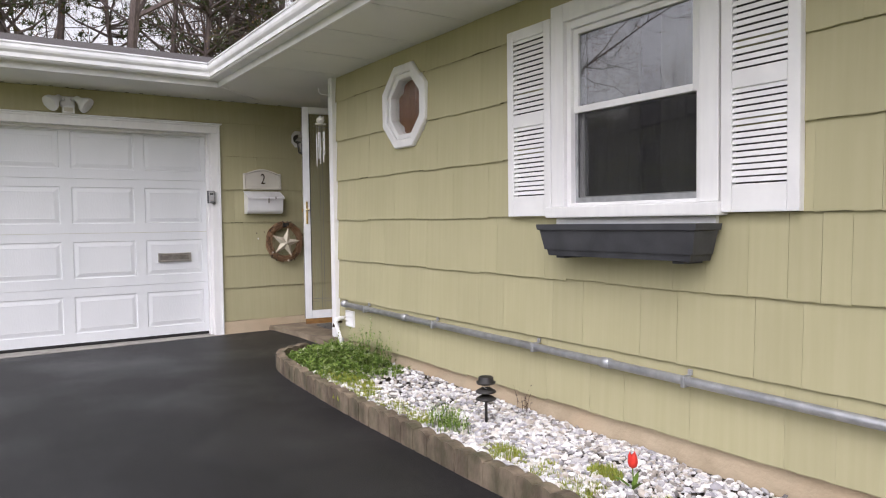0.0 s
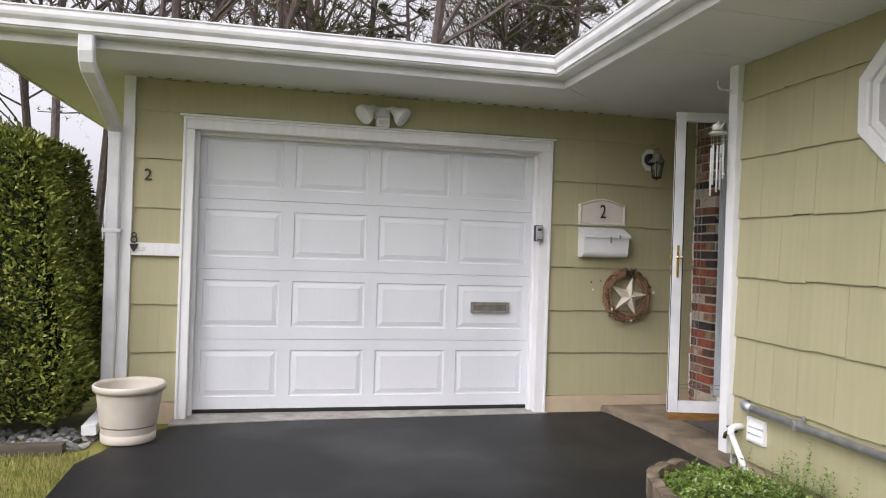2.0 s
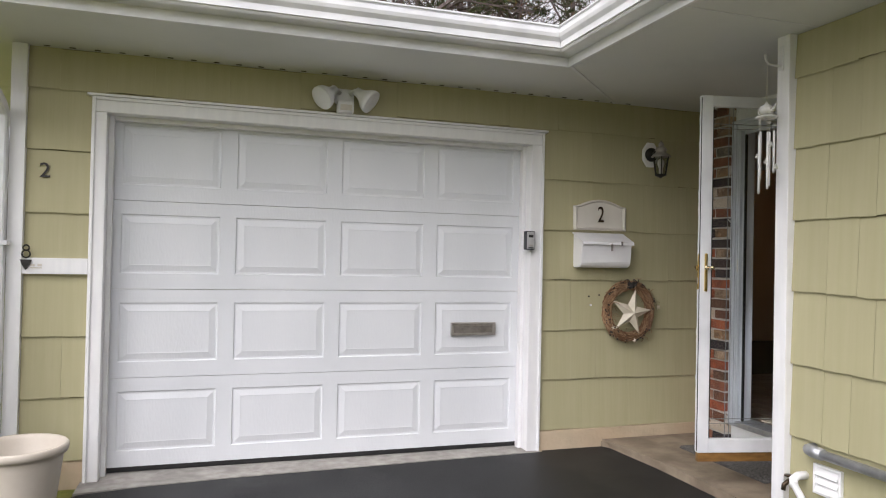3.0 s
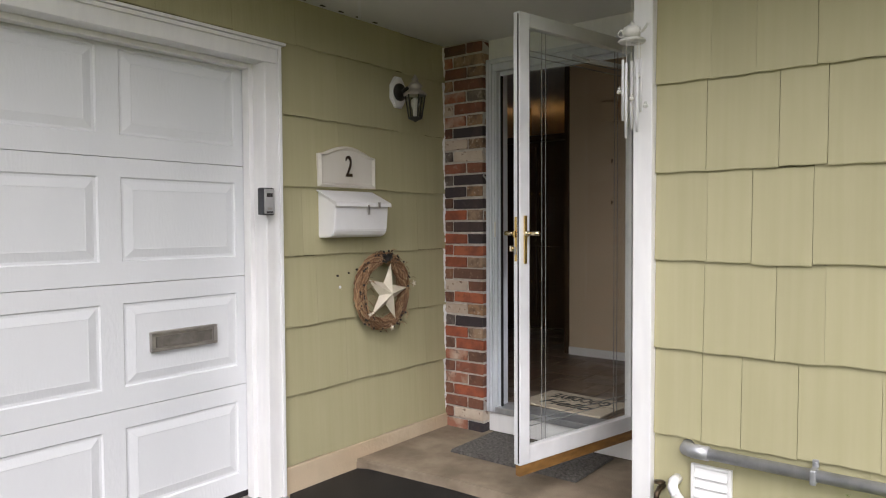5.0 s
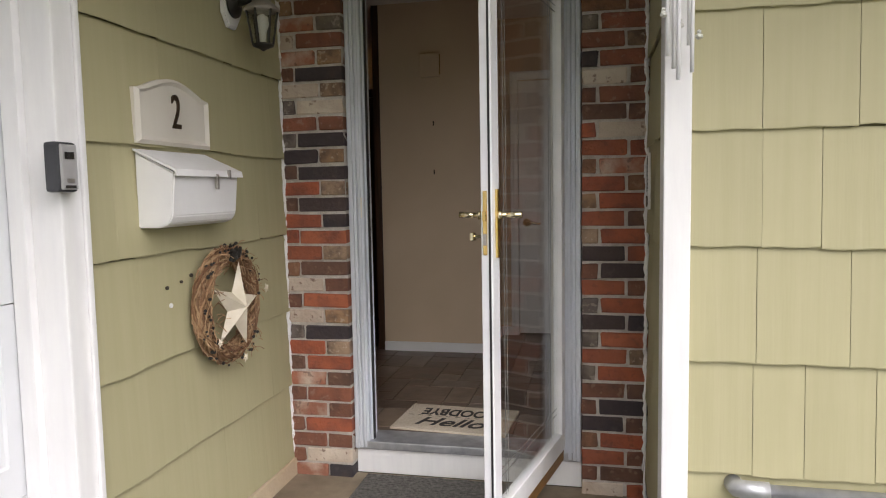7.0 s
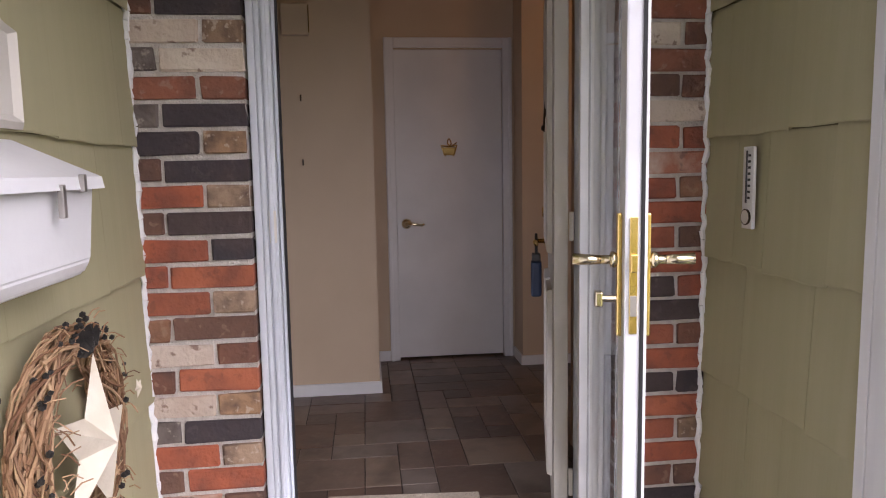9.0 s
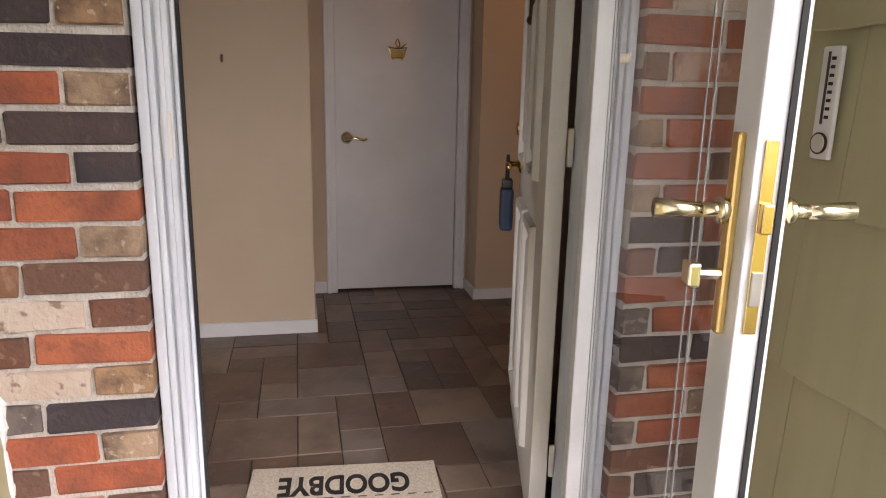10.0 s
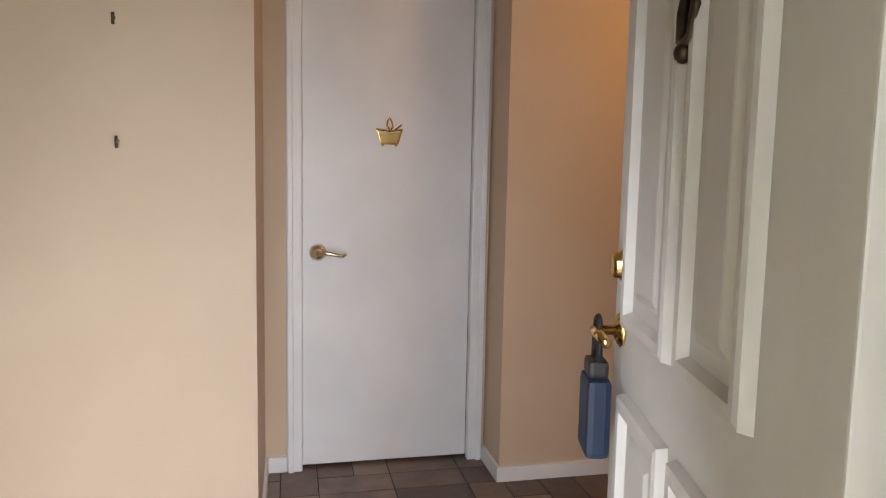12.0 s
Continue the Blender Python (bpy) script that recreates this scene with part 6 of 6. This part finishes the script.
# ---- trees beyond the roof ----
BARK = mat("grey_bark", (0.075, 0.058, 0.056), (0.16, 0.125, 0.118), 6, 0.9, 0.6, 30, (3, 3, 0.5))
NEEDLE = islands("pine_needle", [(0.0, (0.03, 0.05, 0.015)), (0.5, (0.06, 0.085, 0.03)), (0.85, (0.1, 0.11, 0.05)), (1.0, (0.2, 0.12, 0.05))], 0.7)
def limb(vs, fs, pts, r0, r1, n=5):
    rings = []
    up = None
    for i, p in enumerate(pts):
        d = (pts[min(i + 1, len(pts) - 1)] - pts[max(i - 1, 0)]).normalized()
        up = d.orthogonal().normalized() if up is None else (up - d * up.dot(d)).normalized()
        s = d.cross(up)
        r = r0 + (r1 - r0) * i / (len(pts) - 1)
        o = len(vs)
        for k in range(n):
            a = 2 * math.pi * k / n
            vs.append(tuple(p + (up * math.cos(a) + s * math.sin(a)) * r))
        rings.append(o)
    for a, b in zip(rings, rings[1:]):
        for k in range(n):
            fs.append([a + k, a + (k + 1) % n, b + (k + 1) % n, b + k])
def grow(vs, fs, p, d, length, r, level, rg, ends):
    k = 5 if level < 2 else 3
    pts = [p]
    for i in range(k):
        d = (d + Vector((rg.gauss(0, 0.13), rg.gauss(0, 0.13), rg.gauss(0.05, 0.10))) * (0.6 + 0.5 * level)).normalized()
        pts.append(pts[-1] + d * length / k)
    limb(vs, fs, pts, r, r * (0.5 if level else 0.42), 6 if level == 0 else (4 if level < 3 else 3))
    if level >= 4:
        ends.append((pts[-1], d))
        return
    for j in range((9, 6, 5, 5)[level]):
        f = rg.uniform(0.4 if level == 0 else 0.25, 1.0)
        i = min(int(f * k), k - 1)
        q = pts[i].lerp(pts[i + 1], f * k - i)
        side = d.cross(Vector((rg.gauss(0, 1), rg.gauss(0, 1), rg.gauss(0, 1)))).normalized()
        nd = (d * rg.uniform(0.35, 0.9) + side * rg.uniform(0.6, 1.0)).normalized()
        grow(vs, fs, q, nd, length * rg.uniform(0.38, 0.6), r * (1 - 0.55 * f) * rg.uniform(0.4, 0.6), level + 1, rg, ends)
def bare_tree(seed, h, label):
    rg = random.Random(seed)
    t = thing("tree", label, "tree", (0, 0, -0.1), group="trees behind the house")
    vs, fs, ends = [], [], []
    grow(vs, fs, Vector((0, 0, 0)), Vector((rg.gauss(0, 0.05), rg.gauss(0, 0.05), 1)), h, h * 0.0115, 0, rg, ends)
    me = bpy.data.meshes.new("trunk")
    me.from_pydata(vs, [], fs)
    me.materials.append(BARK)
    b = new("trunk", me)
    b.parent = t
    vs, fs = [], []
    for p, d in ends:
        for _ in range(2):
            q = p + Vector((rg.gauss(0, 0.08), rg.gauss(0, 0.08), rg.gauss(0, 0.08)))
            o = len(vs)
            s = rg.uniform(0.015, 0.035)
            vs += [tuple(q + Vector((s, 0, 0))), tuple(q + Vector((0, s, s))), tuple(q + Vector((-s, 0, s))), tuple(q + Vector((0, -s, -s)))]
            fs.append([o, o + 1, o + 2, o + 3])
    me = bpy.data.meshes.new("crown")
    me.from_pydata(vs, [], fs)
    me.materials.append(BUDS)
    b = new("crown", me)
    b.parent = t
    return t
BUDS = islands("spring_buds", [(0.0, (0.2, 0.1, 0.07)), (0.6, (0.26, 0.16, 0.09)), (1.0, (0.22, 0.2, 0.07))], 0.8)
def pine_tree(seed, h, label):
    rg = random.Random(seed)
    t = thing("pine_tree", label, "tree", (0, 0, -0.1), group="pines behind the house")
    vs, fs, lv, lf = [], [], [], []
    pts = [Vector((rg.gauss(0, 0.06) * i, rg.gauss(0, 0.06) * i, h * i / 6)) for i in range(7)]
    limb(vs, fs, pts, h * 0.012, h * 0.003, 7)
    for j in range(64):
        f = rg.uniform(0.28, 1.0)
        i = min(int(f * 6), 5)
        q = pts[i].lerp(pts[i + 1], f * 6 - i)
        a = rg.uniform(0, 6.283)
        L = (1.1 - f) * h * 0.30 + 0.5
        bp = [q]
        d = Vector((math.cos(a), math.sin(a), rg.uniform(-0.1, 0.35)))
        for _ in range(4):
            d = (d + Vector((rg.gauss(0, 0.15), rg.gauss(0, 0.15), rg.gauss(0.03, 0.12)))).normalized()
            bp.append(bp[-1] + d * L / 4)
        limb(vs, fs, bp, h * 0.004, h * 0.001, 4)
        for _ in range(16):
            g = rg.uniform(0.35, 1.0)
            i = min(int(g * 4), 3)
            c = bp[i].lerp(bp[i + 1], g * 4 - i) + Vector((rg.gauss(0, 0.16), rg.gauss(0, 0.16), rg.gauss(0.05, 0.12)))
            for _ in range(14):
                n_ = Vector((rg.gauss(0, 1), rg.gauss(0, 1), rg.gauss(0.3, 1))).normalized()
                s = n_.orthogonal().normalized() * 0.016
                o = len(lv)
                e_ = c + n_ * rg.uniform(0.12, 0.26)
                lv += [tuple(c - s), tuple(c + s), tuple(e_)]
                lf.append([o, o + 1, o + 2])
    for nm_, v_, f_, m_ in (("trunk", vs, fs, BARK), ("crown", lv, lf, NEEDLE)):
        me = bpy.data.meshes.new(nm_)
        me.from_pydata(v_, [], f_)
        me.materials.append(m_)
        b = new(nm_, me)
        b.parent = t
    return t
rg = random.Random(11)
FAR = 1.5
kinds = [bare_tree(3, 15.0, "tall bare grey tree with fine spreading twigs"), bare_tree(5, 12.5, "bare tree with crooked dark limbs"), bare_tree(8, 17.0, "high bare tree with reddish spring buds")]
pines = [pine_tree(21, 16.0, "tall ragged pine with dark green needles"), pine_tree(22, 13.5, "pine with sparse rusty needles")]
def stand(t, x, y, turn, s):
    m = pose(x, y, -0.1, 0, 0, turn) @ Matrix.Scale(s, 4)
    t.matrix_basis = m
for i, (t, x, y) in enumerate(((kinds[0], -4.5, 19.0), (kinds[1], -8.0, 17.0), (kinds[2], 1.5, 22.0), (pines[0], 5.5, 20.0), (pines[1], 10.5, 24.0))):
    t.location = (x * FAR, 7 + (y - 7) * FAR, -0.1)
for i, (x, y) in enumerate(((-6.2, 23), (-2.2, 20), (-0.5, 25), (3.6, 19.5), (6.8, 26), (8.6, 20), (-10.5, 22), (-12.5, 18.5), (12.5, 21), (15.5, 25), (-3.4, 28), (4.8, 29),
                            (-7.6, 27), (1.0, 30), (-9.2, 19.5), (18.5, 21), (-5.6, 16.4), (10.3, 28), (-1.3, 18.3), (2.4, 18.0), (-15, 24), (6.2, 21.5), (-4.4, 21.5), (0.6, 23.5), (2.0, 26), (5.0, 24), (8.0, 27.5), (-1.2, 27), (11.5, 24.5), (-6.8, 20.5), (-2.9, 17.6))):
    copy_thing(kinds[(i * 2 + i // 3) % 3], pose(x * FAR, 7 + (y - 7) * FAR, -0.1, 0, 0, rg.uniform(0, 360)))
for x, y in ((-1.8, 22.5), (7.6, 22.8), (3.0, 21.5), (12.8, 18.5), (-9.8, 25), (4.6, 18.8), (6.6, 19.4), (0.4, 20.0), (9.6, 20.5), (-4.0, 24)):
    copy_thing(pines[rg.randrange(2)], pose(x * FAR, 7 + (y - 7) * FAR, -0.1, 0, 0, rg.uniform(0, 360)))
# trees across the street, that the window glass mirrors
for i, (x, y) in enumerate(((-52, 44), (-58, 36), (-50, 22))):
    copy_thing(kinds[i % 3], pose(x, y, -0.1, 0, 0, rg.uniform(0, 360)))
# brush behind the garden
def brush_spot():
    x = random.uniform(-16, 20)
    return x * 1.5, random.uniform(24, 42), -0.05, 1.0
BRUSH = islands("brush", [(0.0, (0.06, 0.05, 0.035)), (0.5, (0.12, 0.09, 0.06)), (1.0, (0.1, 0.11, 0.04))])
blades("undergrowth", 5000, brush_spot, (0.8, 3.2), 0.012, BRUSH, "grey-brown undergrowth at the edge of the wood", "brush", 0.25, 2)
# house across the street
nb = thing("neighbour_house", "pale two-storey gabled house across the street", "house", (-22, 19, 0.0), 20)
part("wall", boxes((-4, 4, -7, 7, -0.1, 4.9)), mat("pale_siding", (0.34, 0.34, 0.32), (0.42, 0.42, 0.39), 4, 0.7), nb)
bm = B()
prism(bm, [(-4.6, 4.9), (4.6, 4.9), (0, 7.3)], "y", -7.5, 7.5)
part("roof", bm, ROOF, nb)
for y in (-4.5, -1.2, 3.6):
    w_ = part("window", boxes((4.0, 4.05, y - 0.7, y + 0.7, 0.9, 2.2)), TRIM, nb)
    part("pane", boxes((4.051, 4.06, y - 0.6, y + 0.6, 1.0, 2.1)), CHARCOAL, w_)
    w_ = part("window", boxes((4.0, 4.05, y - 0.6, y + 0.6, 3.2, 4.4)), TRIM, nb)
    part("pane", boxes((4.051, 4.06, y - 0.5, y + 0.5, 3.3, 4.3)), CHARCOAL, w_)
part("door", boxes((4.0, 4.06, 0.9, 1.9, 0, 2.1)), WOODDARK, nb)
# street tree line behind the walker
blades("far_hedge", 2500, lambda: (random.uniform(-40, 30), random.uniform(-30, -24), -0.05, 1.0), (1.5, 5.0), 0.03, BRUSH, "far line of brush across the road", "brush", 0.25, 2)

# ---- shingles, bricks and tiles: pieces of their own ----
shingle_meshes = {}
def shingle_mesh(w, h, tight=True):
    """A tapering shingle, thick at its butt, with a slightly wavy lower edge."""
    g = 0.0003 if tight else 0.0009
    key = (round(w, 3), round(h, 3), tight)
    if key not in shingle_meshes:
        bm = B()
        k = 4
        rows = []
        for z, yo in ((0.0, 0.0185), (0.004, 0.0198), (h, 0.006)):
            rows.append([bm.verts.new((g + (w - 2 * g) * i / k, yo, z + (0.0022 * math.sin(i * 2.1 + w * 90) if z < 0.01 else 0))) for i in range(k + 1)])
        bk = [[bm.verts.new((g + (w - 2 * g) * i / k, 0.0, z)) for i in (0, k)] for z in (0.016, h)]
        for a, b in zip(rows, rows[1:]):
            for i in range(k):
                bm.faces.new((a[i], a[i + 1], b[i + 1], b[i]))
        bm.faces.new([bk[0][0]] + rows[0][:] + [bk[0][1]])
        bm.faces.new((bk[1][0], bk[1][1], rows[2][k], rows[2][0]))
        bm.faces.new((bk[0][0], bk[1][0], rows[2][0], rows[1][0], rows[0][0]))
        bm.faces.new((bk[0][1], rows[0][k], rows[1][k], rows[2][k], bk[1][1]))
        shingle_meshes[key] = mesh_of("shingle", bm, OLIVE)
    return shingle_meshes[key]
def clad(parent, origin, yaw, u0, u1, first, top, holes, seed, pitch=0.3405, joints={}, widths=(0.17, 0.20, 0.24, 0.28, 0.33, 0.38, 0.43), tight=0.75):
    """Courses of shingles on a wall; u runs along the wall, holes are (u0, u1, z0, z1)."""
    rg = random.Random(seed)
    c, s = math.cos(radians(yaw)), math.sin(radians(yaw))
    z, course = first, 0
    while z < top - 0.02:
        marks = joints.get(course, ())
        zt = min(z + pitch + 0.004, top)
        spans = [(u0, u1)]
        full = [(a, b) for a, b, p, q in holes if p <= z + 0.02 and q >= zt - 0.02]
        for a, b in sorted(full):
            spans = [t for p, q in spans for t in ((p, min(q, a)), (max(p, b), q)) if t[1] - t[0] > 0.015]
        for p, q in spans:
            u = p
            first_w = True
            while u < q - 0.004:
                w = rg.choice(widths)
                if first_w:
                    w = rg.choice((0.12, 0.2, 0.27))
                    first_w = False
                ahead = [m - u for m in marks if m - u > 0.03]
                if ahead and min(ahead) < w + 0.09:
                    w = min(ahead)
                if q - u - w < 0.09:
                    w = q - u
                za, zb = z, zt
                for a, b, hz0, hz1 in holes:
                    if not (a >= u + w - 0.004 or b <= u + 0.004) and hz0 < zb and hz1 > za and (a, b) not in full:
                        if a - u > 0.07 and a < u + w:
                            w = a - u
                        elif b < u + w and b - u > 0.02 and a <= u + 0.07:
                            w = b - u
                            if hz0 > za + 0.02:
                                zb = min(zb, hz0)
                            elif hz1 < zb - 0.01:
                                za = max(za, hz1)
                        elif a <= u + 0.07:
                            if hz0 > za + 0.02:
                                zb = min(zb, hz0)
                            elif hz1 < zb - 0.01:
                                za = max(za, hz1)
                if zb - za > 0.012 and w > 0.006:
                    ob = new("shingle", shingle_mesh(round(w / 0.002) * 0.002, zb - za, rg.random() < tight and not any(abs(m - u) < 0.01 or abs(m - u - w) < 0.01 for m in marks)))
                    ob.parent = parent
                    drop = rg.choice((-0.005, -0.003, -0.001, 0.001, 0.003, 0.004)) if za == z else 0
                    ob.location = (origin[0] + c * u, origin[1] + s * u, za + drop)
                    ob.rotation_euler = (0, 0, radians(yaw))
                u += w
        z += pitch
        course += 1
# garage wall: u runs along -x so that the faces look to -y
clad(wall_garage, (BX, GY, 0), 180, 0.0, BX + 0.925, 0.130, SOFF, [(BX - 2.152, BX + 0.609, -1, 2.137)], 1, 0.3385, widths=(0.24, 0.28, 0.32, 0.36, 0.41, 0.46), tight=0.95)
# window wall: u runs along +y, faces look to -x
clad(wall_window, (WX, 0.4, 0), 90, 0.0, 5.225, 0.130, SOFF,
     [(WY0 - 0.4, WY1 - 0.4, WZ0 - 0.05, WZ1 + 0.03), (OY - 0.207 - 0.4, OY + 0.207 - 0.4, OZ - 0.207, OZ + 0.207)], 2,
     joints={0: (1.62, 2.23), 1: (1.31, 1.90, 2.51, 4.71, 4.898, 5.04), 2: (1.04, 1.17, 4.02, 4.629, 4.785, 5.035), 3: (3.08, 4.67, 4.868, 5.025),
             4: (4.628, 4.78, 5.03), 5: (4.662, 4.857, 5.014)})
struct("wall_front_far", boxes((WX - 0.016, WX - 0.001, -5.0, 0.4, 0.14, SOFF)), OLIVE, "plain olive wall further along the front", "wall")
# alcove wall: faces look to +y
clad(wall_alcove, (WX + 0.061, AY - 0.0155, 0), 0, 0.0, BX - WX - 0.062, 0.130, SOFF, [], 3, 0.3405, {1: (0.42,), 2: (0.17,), 3: (0.5,)}, widths=(0.24, 0.28, 0.32, 0.36, 0.41, 0.46), tight=0.95)

# bricks
brick_meshes = {}
def brick_mesh(w, h, d, variant, kind):
    key = (round(w, 3), round(h, 3), round(d, 3), variant, kind)
    if key not in brick_meshes:
        bm = B()
        box(bm, 0, d, 0, w, 0, h)
        bmesh.ops.bevel(bm, geom=list(bm.edges), offset=0.0035, segments=1, affect='EDGES')
        rg = random.Random(variant * 7 + int(w * 1000))
        for v in bm.verts:
            v.co += Vector((rg.uniform(-0.003, 0.002), rg.uniform(-0.003, 0.003), rg.uniform(-0.0025, 0.0025)))
        brick_meshes[key] = mesh_of("brick", bm, BRICKS[kind])
    return brick_meshes[key]
def lay(y0, y1, seed, codes, cuts):
    """Courses from the porch up; each code names the brick at y0 and the one at y1."""
    rg = random.Random(seed)
    P, J = 0.0711, 0.012
    for row, code in enumerate(codes.split()):
        z = 0.0425 + row * P
        if z > SOFF - 0.02:
            break
        h = min(P - J, SOFF - z - 0.002)
        cut = (y1 - y0) * cuts[row % 2] + rg.uniform(-0.006, 0.006)
        for a, b, kind in ((y0, y0 + cut - J / 2, code[0]), (y0 + cut + J / 2, y1, code[1])):
            ob = new("brick", brick_mesh(round((b - a) / 0.004) * 0.004, h, 0.09, rg.randrange(3), kind))
            ob.parent = wall_brick
            ob.location = (BX - 0.008 + rg.uniform(-0.003, 0.003), a, z + rg.uniform(-0.0015, 0.0015))
            ob.rotation_euler = (radians(rg.uniform(-0.5, 0.5)), 0, radians(rg.uniform(-0.8, 0.8)))
lay(BL + 0.002, GY - 0.008, 5, "cs wb bd rb bs db bs rb mr cg mw rb bw bb mr rr cr cb mr cb mc cg dd wg mw cb ms dw gs bm mb ms bb", (0.39, 0.745))
lay(AY - 0.004, BR - 0.002, 6, "rw bb br rb bc cb bb rg mr rg cc rg br cb rc rm br rm br sb rr wr bb db bw dc md dg bb bd db bb bb", (0.32, 0.745))

# floor tiles: an ashlar pattern of mixed sizes
G, NX, NY, X0, Y0 = 0.142, 20, 31, 3.537, 4.135
taken = [[False] * NY for _ in range(NX)]
rg = random.Random(9)
tile_meshes = {}
floor_tiles = tagged(new("floor", tile_meshes.get("none")), "brown slate-look floor tiles in mixed sizes", "floor", kind="structure")
for i in range(NX):
    for j in range(NY):
        if taken[i][j]:
            continue
        for a, b in rg.sample([(2, 2), (1, 2), (1, 2), (2, 1), (2, 1), (1, 1)], 6) + [(1, 1)]:
            if i + a <= NX and j + b <= NY and not any(taken[i + p][j + q] for p in range(a) for q in range(b)):
                break
        for p in range(a):
            for q in range(b):
                taken[i + p][j + q] = True
        if (a, b) not in tile_meshes:
            bm = B()
            box(bm, 0.002, a * G - 0.002, 0.002, b * G - 0.002, -0.012, 0.0)
            bmesh.ops.bevel(bm, geom=[e for e in bm.edges if all(v.co.z > -0.001 for v in e.verts)], offset=0.002, segments=1, affect='EDGES')
            tile_meshes[(a, b)] = mesh_of("tile", bm, TILE)
        if Y0 + j * G > 8.4:
            continue
        ob = new("tile", tile_meshes[(a, b)])
        ob.parent = floor_tiles
        ob.location = (X0 + i * G, Y0 + j * G, FLOOR + rg.uniform(-0.0008, 0.0005))
